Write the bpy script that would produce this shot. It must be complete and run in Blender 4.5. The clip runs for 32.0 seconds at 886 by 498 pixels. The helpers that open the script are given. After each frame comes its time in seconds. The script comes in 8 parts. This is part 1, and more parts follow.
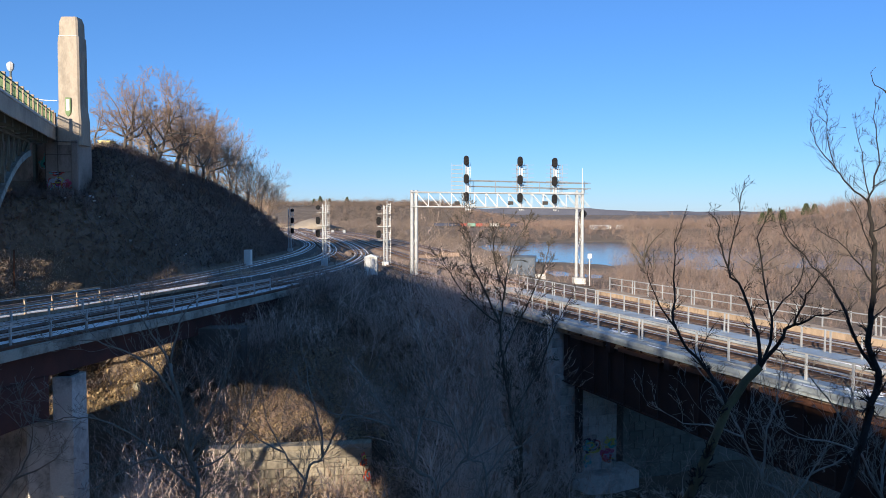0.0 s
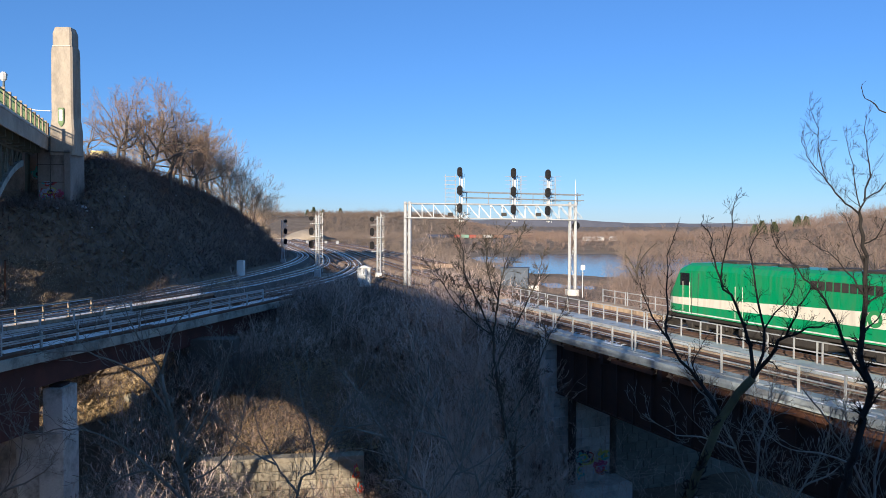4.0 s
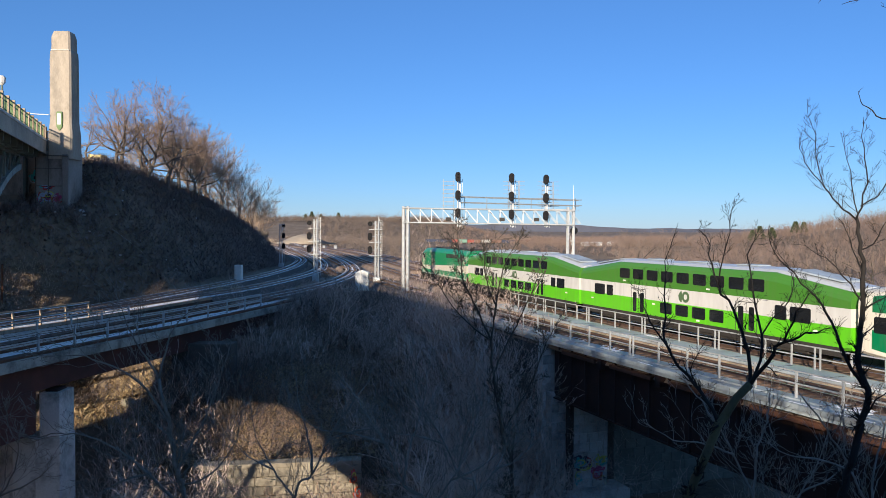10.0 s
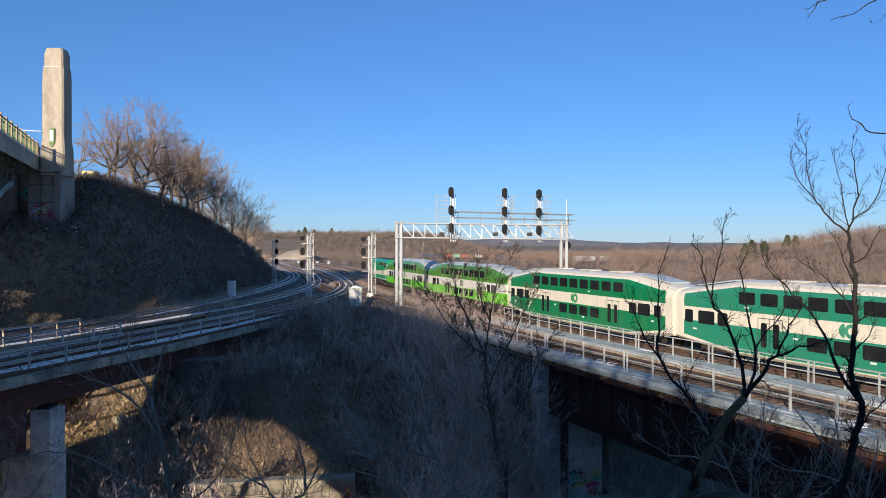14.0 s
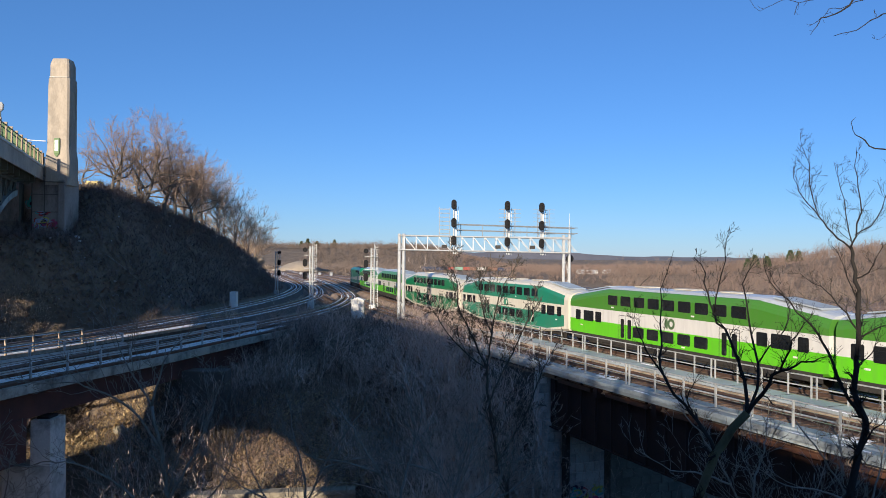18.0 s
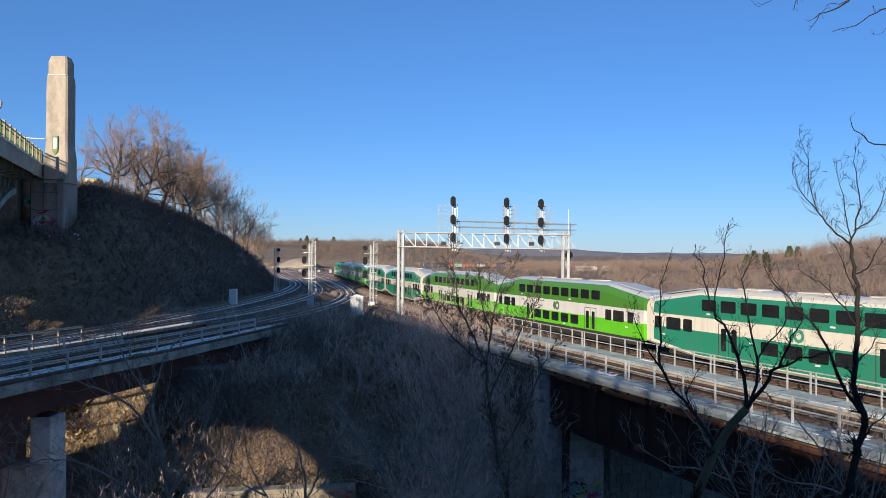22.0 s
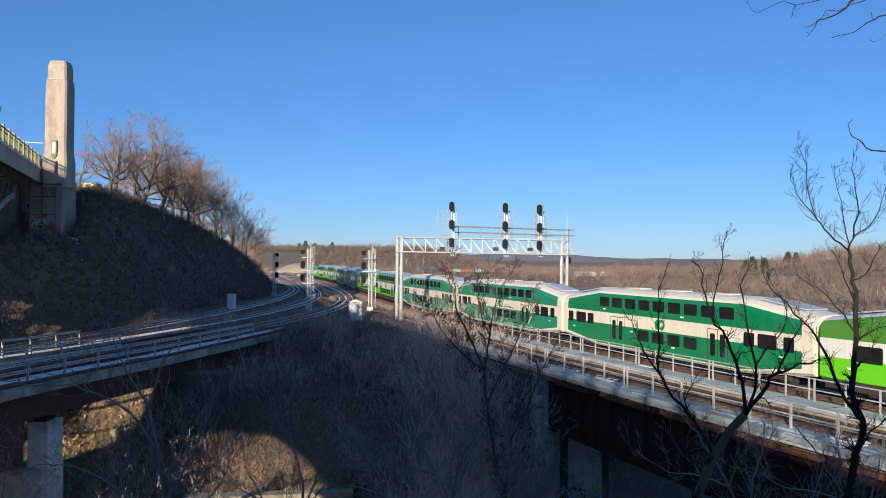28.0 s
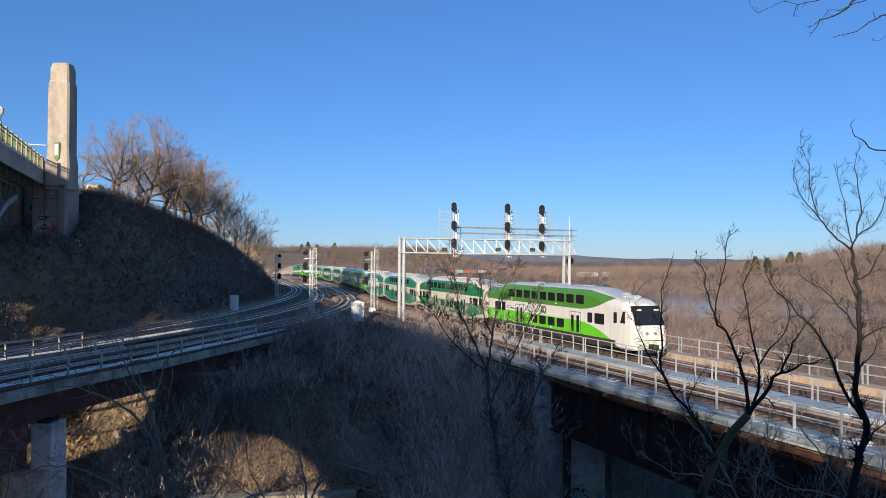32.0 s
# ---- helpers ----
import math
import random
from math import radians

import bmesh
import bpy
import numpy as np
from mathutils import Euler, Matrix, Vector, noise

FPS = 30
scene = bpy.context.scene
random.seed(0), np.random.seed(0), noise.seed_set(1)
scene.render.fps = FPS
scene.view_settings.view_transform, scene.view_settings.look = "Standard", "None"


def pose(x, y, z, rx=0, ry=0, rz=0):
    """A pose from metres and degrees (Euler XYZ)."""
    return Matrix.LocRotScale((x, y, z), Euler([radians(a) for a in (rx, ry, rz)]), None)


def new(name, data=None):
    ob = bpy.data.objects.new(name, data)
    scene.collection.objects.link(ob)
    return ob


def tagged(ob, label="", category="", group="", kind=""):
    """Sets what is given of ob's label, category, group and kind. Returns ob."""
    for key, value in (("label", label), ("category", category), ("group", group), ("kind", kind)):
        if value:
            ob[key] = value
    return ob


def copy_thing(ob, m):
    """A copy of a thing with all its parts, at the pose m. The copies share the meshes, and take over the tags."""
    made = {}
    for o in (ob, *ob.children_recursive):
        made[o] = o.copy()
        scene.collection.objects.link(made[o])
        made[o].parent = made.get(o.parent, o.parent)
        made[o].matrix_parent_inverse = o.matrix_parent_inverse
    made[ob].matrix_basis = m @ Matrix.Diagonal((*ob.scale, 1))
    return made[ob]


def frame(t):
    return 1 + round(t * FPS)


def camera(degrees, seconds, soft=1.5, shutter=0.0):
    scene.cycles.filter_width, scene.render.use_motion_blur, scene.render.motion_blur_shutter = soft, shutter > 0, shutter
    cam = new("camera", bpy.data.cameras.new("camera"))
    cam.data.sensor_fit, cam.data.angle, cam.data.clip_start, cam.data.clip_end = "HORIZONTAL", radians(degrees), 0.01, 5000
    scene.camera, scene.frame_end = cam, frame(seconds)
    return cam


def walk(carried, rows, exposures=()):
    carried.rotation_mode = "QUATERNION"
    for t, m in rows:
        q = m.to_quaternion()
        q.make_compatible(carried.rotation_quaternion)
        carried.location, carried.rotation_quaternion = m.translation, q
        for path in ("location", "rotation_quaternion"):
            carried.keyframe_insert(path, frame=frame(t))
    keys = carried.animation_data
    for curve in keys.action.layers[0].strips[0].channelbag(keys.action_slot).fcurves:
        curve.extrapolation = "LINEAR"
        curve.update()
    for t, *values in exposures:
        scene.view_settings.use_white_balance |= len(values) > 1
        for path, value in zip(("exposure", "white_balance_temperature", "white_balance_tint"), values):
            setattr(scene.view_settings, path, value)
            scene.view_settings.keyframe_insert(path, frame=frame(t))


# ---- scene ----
# camera: stands on the bank, turns a little in the hand
EYE = (0.0, 0.0, 6.819)
cam = camera(59.38, 32.0, soft=0.8)
TURNS = [
    (0, 87.463, -0.033, 0.647), (0.5, 87.554, -0.051, 0.594), (1, 87.677, -0.102, 0.546), (1.5, 87.778, -0.190, 0.544),
    (2, 87.929, -0.230, 0.442), (2.5, 88.040, -0.060, 0.401), (3, 88.134, -0.084, 0.376), (3.5, 88.242, -0.105, 0.270),
    (5.5, 88.371, -0.372, -0.070), (6, 88.480, -0.233, -0.102), (6.5, 88.529, -0.192, -0.047), (7, 88.463, -0.123, -0.098),
    (7.5, 88.357, -0.109, -0.191), (8, 88.384, -0.056, -0.188), (8.5, 88.476, -0.101, -0.067), (9, 88.533, -0.203, 0.005),
    (9.5, 88.597, -0.249, 0.038), (10, 88.648, -0.321, 0.020), (10.5, 88.658, -0.315, -0.051), (11, 88.769, -0.308, -0.105),
    (11.5, 88.887, -0.331, -0.189), (12, 89.006, -0.324, -0.341), (12.5, 89.224, -0.292, -0.348), (13, 89.428, -0.229, -0.301),
    (13.5, 89.614, -0.206, -0.326), (14, 89.755, -0.081, -0.469), (14.5, 89.865, -0.090, -0.469), (16.5, 90.373, -0.489, -0.585),
    (17, 90.405, -0.532, -0.510), (17.5, 90.459, -0.587, -0.413), (18, 90.672, -0.526, -0.283), (18.5, 90.725, -0.415, -0.302),
    (19, 90.582, -0.363, -0.431), (19.5, 90.466, -0.371, -0.438), (20, 90.584, -0.348, -0.381), (20.5, 90.630, -0.290, -0.326),
    (21, 90.579, -0.227, -0.284), (21.5, 90.492, -0.276, -0.305), (22, 90.435, -0.361, -0.337), (22.5, 90.420, -0.390, -0.325),
    (23, 90.458, -0.503, -0.317), (23.5, 90.548, -0.649, -0.390), (24, 90.644, -0.617, -0.447), (24.5, 90.796, -0.556, -0.407),
    (25, 90.920, -0.540, -0.366), (25.5, 90.954, -0.367, -0.346), (27.5, 90.772, -0.351, -0.465), (28, 90.821, -0.484, -0.441),
    (28.5, 90.919, -0.516, -0.413), (29, 91.015, -0.385, -0.458), (29.5, 91.087, -0.343, -0.480), (30, 91.007, -0.336, -0.437),
    (30.5, 90.954, -0.433, -0.398), (31, 90.954, -0.520, -0.398), (31.5, 90.917, -0.479, -0.430), (32, 90.876, -0.333, -0.267),
]
walk(cam, [(t, pose(*EYE, a, b, c)) for t, a, b, c in TURNS], exposures=[(0.0, 0.61), (3.0, 0.58), (6.0, 0.51), (12.0, 0.44), (17.0, 0.4), (32.0, 0.4)])

# ---- light: low winter sun from behind and to one side, clear sky ----
SUN_AWAY = Vector((0.30, 0.954))
SUN_EL = radians(15.3)
world = bpy.data.worlds.new("world")
scene.world = world
world.use_nodes = True
wn = world.node_tree
bg = wn.nodes["Background"]
sky = wn.nodes.new("ShaderNodeTexSky")
sky.sky_type = "NISHITA"
sky.sun_disc = False
sky.sun_elevation = SUN_EL
sky.sun_rotation = math.atan2(-SUN_AWAY.x, -SUN_AWAY.y)
sky.altitude = 100
sky.air_density = 1.0
sky.dust_density = 0.1
sky.ozone_density = 4.0
bg.inputs["Strength"].default_value = 0.0665
tint = wn.nodes.new("ShaderNodeMix")
tint.data_type, tint.blend_type = "RGBA", "MULTIPLY"
tint.inputs["Factor"].default_value = 1.0
tint.inputs["B"].default_value = (0.50, 0.82, 1.34, 1)
wn.links.new(sky.outputs["Color"], tint.inputs["A"])
# light scattered more than once, even over the whole sky
air = wn.nodes.new("ShaderNodeMix")
air.data_type, air.blend_type = "RGBA", "ADD"
air.inputs["Factor"].default_value = 1.0
air.inputs["B"].default_value = (0.36, 0.84, 1.15, 1)
wn.links.new(tint.outputs["Result"], air.inputs["A"])
# thin haze low over the horizon, all round
geo = wn.nodes.new("ShaderNodeTexCoord")
up = wn.nodes.new("ShaderNodeSeparateXYZ")
wn.links.new(geo.outputs["Generated"], up.inputs["Vector"])
fall = wn.nodes.new("ShaderNodeMath")
fall.operation = "MULTIPLY"
fall.inputs[1].default_value = -18.0
wn.links.new(up.outputs["Z"], fall.inputs[0])
ex = wn.nodes.new("ShaderNodeMath")
ex.operation, ex.use_clamp = "EXPONENT", True
wn.links.new(fall.outputs["Value"], ex.inputs[0])
haze = wn.nodes.new("ShaderNodeMix")
haze.data_type, haze.blend_type = "RGBA", "ADD"
haze.inputs["B"].default_value = (1.75, 0.75, 0.9, 1)
wn.links.new(ex.outputs["Value"], haze.inputs["Factor"])
wn.links.new(air.outputs["Result"], haze.inputs["A"])
wn.links.new(haze.outputs["Result"], bg.inputs["Color"])
sun_data = bpy.data.lights.new("sun", "SUN")
sun_data.energy = 5.0
sun_data.angle = radians(0.53)
sun_data.color = (1.0, 0.86, 0.68)
sun = new("sun", sun_data)
to_sun = Vector((-SUN_AWAY.x * math.cos(SUN_EL), -SUN_AWAY.y * math.cos(SUN_EL), math.sin(SUN_EL)))
sun.matrix_world = Matrix.Translation((0, -20, 60)) @ to_sun.to_track_quat("Z", "Y").to_matrix().to_4x4()

# ---- materials ----
def mat(name, a, b=None, rough=0.7, metal=0.0, scale=3.0, fine=40.0, bump=0.2, dist=0.02, spec=0.5, stretch=(1, 1, 1), dirt=None, dirt_scale=0.6):
    """A painted, mineral or wooden surface: two colours in broad cloudy patches, fine grain, relief."""
    m = bpy.data.materials.new(name)
    m.use_nodes = True
    nt = m.node_tree
    n, l = nt.nodes, nt.links
    p = n["Principled BSDF"]
    b = b or tuple(c * 0.8 for c in a)
    tc = n.new("ShaderNodeTexCoord")
    mp = n.new("ShaderNodeMapping")
    mp.inputs["Scale"].default_value = stretch
    l.new(tc.outputs["Object"], mp.inputs["Vector"])
    oi = n.new("ShaderNodeObjectInfo")
    off = n.new("ShaderNodeVectorMath")
    off.operation = "ADD"
    sc = n.new("ShaderNodeVectorMath")
    sc.operation = "SCALE"
    sc.inputs["Scale"].default_value = 37.0
    l.new(oi.outputs["Random"], sc.inputs[0])
    l.new(mp.outputs["Vector"], off.inputs[0])
    l.new(sc.outputs["Vector"], off.inputs[1])
    n1 = n.new("ShaderNodeTexNoise")
    n1.inputs["Scale"].default_value = scale
    n1.inputs["Detail"].default_value = 5
    n2 = n.new("ShaderNodeTexNoise")
    n2.inputs["Scale"].default_value = fine
    n2.inputs["Detail"].default_value = 4
    for k in (n1, n2):
        l.new(off.outputs["Vector"], k.inputs["Vector"])
    r1 = n.new("ShaderNodeMapRange")
    r1.inputs["From Min"].default_value, r1.inputs["From Max"].default_value = 0.35, 0.65
    l.new(n1.outputs["Fac"], r1.inputs["Value"])
    mx = n.new("ShaderNodeMix")
    mx.data_type = "RGBA"
    mx.inputs["A"].default_value, mx.inputs["B"].default_value = (*a, 1), (*b, 1)
    l.new(r1.outputs["Result"], mx.inputs["Factor"])
    last = mx.outputs["Result"]
    if dirt:
        n3 = n.new("ShaderNodeTexNoise")
        n3.inputs["Scale"].default_value = dirt_scale
        n3.inputs["Detail"].default_value = 6
        n3.inputs["Roughness"].default_value = 0.7
        l.new(off.outputs["Vector"], n3.inputs["Vector"])
        r3 = n.new("ShaderNodeMapRange")
        r3.inputs["From Min"].default_value, r3.inputs["From Max"].default_value = 0.48, 0.68
        r3.inputs["To Max"].default_value = 0.85
        l.new(n3.outputs["Fac"], r3.inputs["Value"])
        m3 = n.new("ShaderNodeMix")
        m3.data_type = "RGBA"
        m3.inputs["B"].default_value = (*dirt, 1)
        l.new(last, m3.inputs["A"])
        l.new(r3.outputs["Result"], m3.inputs["Factor"])
        last = m3.outputs["Result"]
    g = n.new("ShaderNodeMapRange")
    g.inputs["To Min"].default_value, g.inputs["To Max"].default_value = 0.78, 1.22
    l.new(n2.outputs["Fac"], g.inputs["Value"])
    gm = n.new("ShaderNodeVectorMath")
    gm.operation = "SCALE"
    l.new(last, gm.inputs[0])
    l.new(g.outputs["Result"], gm.inputs["Scale"])
    l.new(gm.outputs["Vector"], p.inputs["Base Color"])
    p.inputs["Roughness"].default_value = rough
    p.inputs["Metallic"].default_value = metal
    p.inputs["Specular IOR Level"].default_value = spec
    if bump:
        bp = n.new("ShaderNodeBump")
        bp.inputs["Strength"].default_value, bp.inputs["Distance"].default_value = bump, dist
        l.new(n2.outputs["Fac"], bp.inputs["Height"])
        l.new(bp.outputs["Normal"], p.inputs["Normal"])
    return m


CONCRETE = mat("weathered_concrete", (0.46, 0.39, 0.31), (0.36, 0.31, 0.25), 0.9, scale=0.5, fine=12, bump=0.4, dirt=(0.25, 0.22, 0.18), dirt_scale=0.35)
CONCRETE_PALE = mat("pale_concrete", (0.76, 0.73, 0.68), (0.65, 0.63, 0.59), 0.9, scale=0.4, fine=10, bump=0.3, dirt=(0.2, 0.19, 0.17), dirt_scale=0.5)
PYLON_STONE = mat("patched_tan_concrete", (0.47, 0.40, 0.315), (0.38, 0.325, 0.26), 0.92, scale=0.9, fine=9, bump=0.5, dirt=(0.27, 0.235, 0.19), dirt_scale=0.8, stretch=(1, 1, 0.4))
# abutment concrete: grime, with the wall's shade also put into the colour
DIRTY_SHADED = mat("dirty_shaded_concrete", (0.36, 0.32, 0.285), (0.26, 0.235, 0.21), 0.93, scale=0.5, fine=10, bump=0.4, dirt=(0.11, 0.095, 0.085), dirt_scale=0.45, stretch=(1, 1, 0.5))
STONE = mat("abutment_stone", (0.74, 0.70, 0.65), (0.60, 0.57, 0.53), 0.92, scale=0.7, fine=9, bump=0.5, dist=0.03, dirt=(0.17, 0.165, 0.155), dirt_scale=0.5)
# dark concrete, also used for joints and the thin pipe
DARKWALL = mat("dark_wall_concrete", (0.13, 0.112, 0.095), (0.095, 0.083, 0.072), 0.95, scale=0.5, fine=9, bump=0.4, dirt=(0.08, 0.07, 0.06), dirt_scale=0.4)
CAGE = mat("dull_grey_steel", (0.30, 0.315, 0.33), (0.23, 0.24, 0.25), 0.6, 0.3, scale=2, fine=30, bump=0.05)
# bark near black: the shade on the near trees is put into this colour
SHADE_BARK = mat("shade_blackened_bark", (0.026, 0.022, 0.02), (0.018, 0.015, 0.014), 0.95, scale=3, fine=30, bump=0.4)
MOSSY = mat("mossy_bark", (0.14, 0.118, 0.05), (0.085, 0.068, 0.042), 0.95, scale=2, fine=25, bump=0.6)
GALV = mat("galvanised_steel", (0.56, 0.57, 0.57), (0.44, 0.46, 0.47), 0.5, 0.35, scale=2, fine=30, bump=0.05)
WALKWAY = mat("grey_steel_walkway", (0.46, 0.53, 0.57), (0.38, 0.44, 0.48), 0.55, 0.1, scale=0.5, fine=6, bump=0.1, dirt=(0.27, 0.26, 0.25), dirt_scale=0.3)
EDGE_STEEL = mat("dull_edge_steel", (0.39, 0.455, 0.49), (0.31, 0.36, 0.39), 0.6, 0.1, scale=0.5, fine=6, bump=0.1, dirt=(0.17, 0.165, 0.16), dirt_scale=0.4)
DEEP_RED = mat("dark_red_girder_paint", (0.12, 0.042, 0.033), (0.08, 0.032, 0.027), 0.75, 0.1, scale=0.8, fine=15, bump=0.2)
RUST = mat("rusty_girder_steel", (0.060, 0.026, 0.019), (0.038, 0.020, 0.017), 0.85, 0.2, scale=0.8, fine=15, bump=0.3)
RUST_ORANGE = mat("orange_rust_steel", (0.17, 0.07, 0.04), (0.11, 0.05, 0.03), 0.85, 0.1, scale=1, fine=20, bump=0.3)
RAILSTEEL = mat("rail_steel", (0.20, 0.12, 0.085), (0.14, 0.09, 0.07), 0.5, 0.6, scale=2, fine=20, bump=0.1)
RAILHEAD = mat("polished_rail_head", (0.5, 0.49, 0.48), (0.42, 0.40, 0.39), 0.28, 0.9, scale=2, fine=20, bump=0.0)
TIE = mat("dark_timber_tie", (0.17, 0.11, 0.075), (0.11, 0.075, 0.055), 0.95, scale=2, fine=25, bump=0.4, stretch=(1, 4, 1))
TIMBER = mat("tan_deck_timber", (0.52, 0.40, 0.285), (0.42, 0.315, 0.22), 0.9, scale=1.0, fine=14, bump=0.3, stretch=(0.4, 3, 1), dirt=(0.16, 0.11, 0.075), dirt_scale=0.4)
BALLAST = mat("ballast_stone", (0.35, 0.255, 0.19), (0.26, 0.19, 0.145), 0.95, scale=0.8, fine=9, bump=1.0, dist=0.06, dirt=(0.12, 0.085, 0.065), dirt_scale=0.25)
RUSTBED = mat("rust_stained_ballast", (0.38, 0.26, 0.19), (0.29, 0.195, 0.145), 0.95, scale=0.9, fine=9, bump=1.0, dist=0.06, dirt=(0.13, 0.085, 0.06), dirt_scale=0.5)
DECKBED = mat("dark_stained_timber", (0.15, 0.095, 0.07), (0.10, 0.065, 0.05), 0.95, scale=1.0, fine=12, bump=0.4, stretch=(1, 3, 1))
CLEAN_SNOW = mat("fresh_streak_snow", (0.96, 0.97, 0.98), (0.92, 0.94, 0.96), 0.75, scale=1.4, fine=8, bump=0.3)
# ballast of the left tracks, darker than BALLAST
DARK_BALLAST = mat("dark_brown_ballast", (0.14, 0.11, 0.09), (0.095, 0.078, 0.066), 0.95, scale=0.8, fine=9, bump=1.0, dist=0.06)
SNOW = mat("thin_snow", (0.92, 0.93, 0.95), (0.84, 0.86, 0.9), 0.8, scale=1.4, fine=8, bump=0.4, dirt=(0.5, 0.48, 0.46), dirt_scale=1.6)
PATCHY_SNOW = mat("patchy_snow_on_ballast", (0.78, 0.80, 0.84), (0.25, 0.175, 0.125), 0.9, scale=0.9, fine=9, bump=0.5, dirt=(0.2, 0.165, 0.14), dirt_scale=0.7)
BARK = mat("grey_brown_bark", (0.32, 0.265, 0.215), (0.23, 0.19, 0.16), 0.95, scale=3, fine=30, bump=0.5)
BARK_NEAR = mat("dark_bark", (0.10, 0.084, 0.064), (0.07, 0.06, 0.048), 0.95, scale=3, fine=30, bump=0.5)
RIBSTEEL = mat("pale_rib_paint", (0.30, 0.38, 0.38), (0.22, 0.28, 0.27), 0.6, scale=1, fine=12, bump=0.1, dirt=(0.12, 0.11, 0.09), dirt_scale=0.8)
WALL_STONE = mat("tan_wall_stone", (0.40, 0.35, 0.265), (0.30, 0.265, 0.205), 0.95, scale=0.8, fine=8, bump=0.7, dist=0.05, dirt=(0.15, 0.125, 0.09), dirt_scale=0.5)
BARK_GREY = mat("pale_grey_bark", (0.31, 0.28, 0.245), (0.215, 0.195, 0.17), 0.95, scale=3, fine=25, bump=0.4)
TWIG = mat("brown_twigs", (0.325, 0.25, 0.20), (0.25, 0.195, 0.16), 0.95, scale=0.15, fine=6, bump=0)
TWIG_RED = mat("russet_twigs", (0.36, 0.25, 0.18), (0.28, 0.2, 0.15), 0.95, scale=0.1, fine=6, bump=0)
TWIG_MARSH = mat("brown_marsh_twigs", (0.38, 0.27, 0.212), (0.28, 0.2, 0.158), 0.95, scale=0.06, fine=4, bump=0)
TWIG_WARM = mat("warm_tan_twigs", (0.50, 0.365, 0.26), (0.40, 0.285, 0.20), 0.95, scale=0.2, fine=6, bump=0)
TWIG_GREY = mat("grey_brush_twigs", (0.38, 0.295, 0.255), (0.25, 0.19, 0.162), 0.95, scale=0.2, fine=6, bump=0)
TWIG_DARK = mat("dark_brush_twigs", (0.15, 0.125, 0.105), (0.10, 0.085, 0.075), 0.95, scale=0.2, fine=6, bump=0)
TWIG_SAP = mat("grey_sapling_stems", (0.74, 0.575, 0.49), (0.52, 0.395, 0.335), 0.95, scale=0.3, fine=6, bump=0)
TWIG_TAN = mat("tan_twigs", (0.60, 0.48, 0.365), (0.49, 0.39, 0.295), 0.95, scale=0.2, fine=6, bump=0)
BARK_HILL = mat("brown_hill_bark", (0.19, 0.155, 0.125), (0.13, 0.105, 0.085), 0.95, scale=3, fine=30, bump=0.5)
# hillside leaves: colour held dark and purplish to stand for the hill's shade
SHADE_LEAVES = mat("shade_toned_leaves", (0.24, 0.197, 0.183), (0.16, 0.13, 0.12), 0.95, scale=0.4, fine=6, bump=0)
TWIG_CROWN = mat("pinkish_tan_twigs", (0.36, 0.245, 0.175), (0.27, 0.185, 0.13), 0.95, scale=0.2, fine=6, bump=0)
EDGE_OLIVE = mat("stained_olive_concrete", (0.46, 0.44, 0.375), (0.34, 0.33, 0.285), 0.92, scale=0.6, fine=10, bump=0.3, dirt=(0.09, 0.085, 0.075), dirt_scale=0.6)
# block stone made darker to stand for the shade under the deck
SHADE_STONE = mat("shade_darkened_stone", (0.30, 0.30, 0.25), (0.20, 0.20, 0.17), 0.92, scale=0.6, fine=9, bump=0.5, dist=0.03, dirt=(0.2, 0.2, 0.17), dirt_scale=0.35)
STREAKY_SNOW = mat("streaky_snow", (0.94, 0.95, 0.97), (0.88, 0.89, 0.92), 0.8, scale=1.2, fine=7, bump=0.4, dirt=(0.14, 0.115, 0.10), dirt_scale=1.1)
TWIG_SHADE = mat("shade_toned_stems", (0.24, 0.192, 0.18), (0.165, 0.132, 0.124), 0.95, scale=0.12, fine=5, bump=0)
TWIG_HILL = mat("brown_shrub_twigs", (0.27, 0.195, 0.165), (0.18, 0.13, 0.115), 0.95, scale=0.2, fine=6, bump=0)
TWIG_SLOPE = mat("brown_grey_slope_twigs", (0.58, 0.425, 0.335), (0.40, 0.285, 0.225), 0.95, scale=0.25, fine=6, bump=0)
TWIG_SLOPE_TOP = mat("purple_brown_slope_twigs", (0.50, 0.37, 0.32), (0.34, 0.25, 0.22), 0.95, scale=0.25, fine=6, bump=0)
STRAW = mat("dry_straw_grass", (0.55, 0.42, 0.25), (0.42, 0.30, 0.17), 0.95, scale=0.5, fine=6, bump=0)
PINE = mat("pine_needles", (0.085, 0.115, 0.05), (0.055, 0.08, 0.04), 0.9, scale=0.5, fine=5, bump=0)
WHITE = mat("white_paint", (0.80, 0.80, 0.77), (0.72, 0.71, 0.68), 0.45, scale=0.8, fine=12, bump=0.03)
BLACK = mat("matt_black_signal", (0.012, 0.012, 0.014), (0.018, 0.018, 0.02), 0.7, spec=0.15, scale=3, fine=20, bump=0.05)
GREENRAIL = mat("green_railing_paint", (0.16, 0.25, 0.10), (0.12, 0.20, 0.085), 0.6, scale=2, fine=20, bump=0.1)
GREENSTEEL = mat("pale_green_steel", (0.16, 0.20, 0.18), (0.11, 0.14, 0.125), 0.7, scale=0.8, fine=10, bump=0.2, dirt=(0.10, 0.08, 0.065))
GLASS = mat("tinted_coach_glass", (0.012, 0.014, 0.017), (0.018, 0.02, 0.022), 0.08, scale=0.6, fine=3, bump=0.0, spec=0.6)
UNDER = mat("dark_underframe", (0.035, 0.032, 0.03), (0.055, 0.048, 0.042), 0.75, 0.2, scale=1.5, fine=12, bump=0.2)

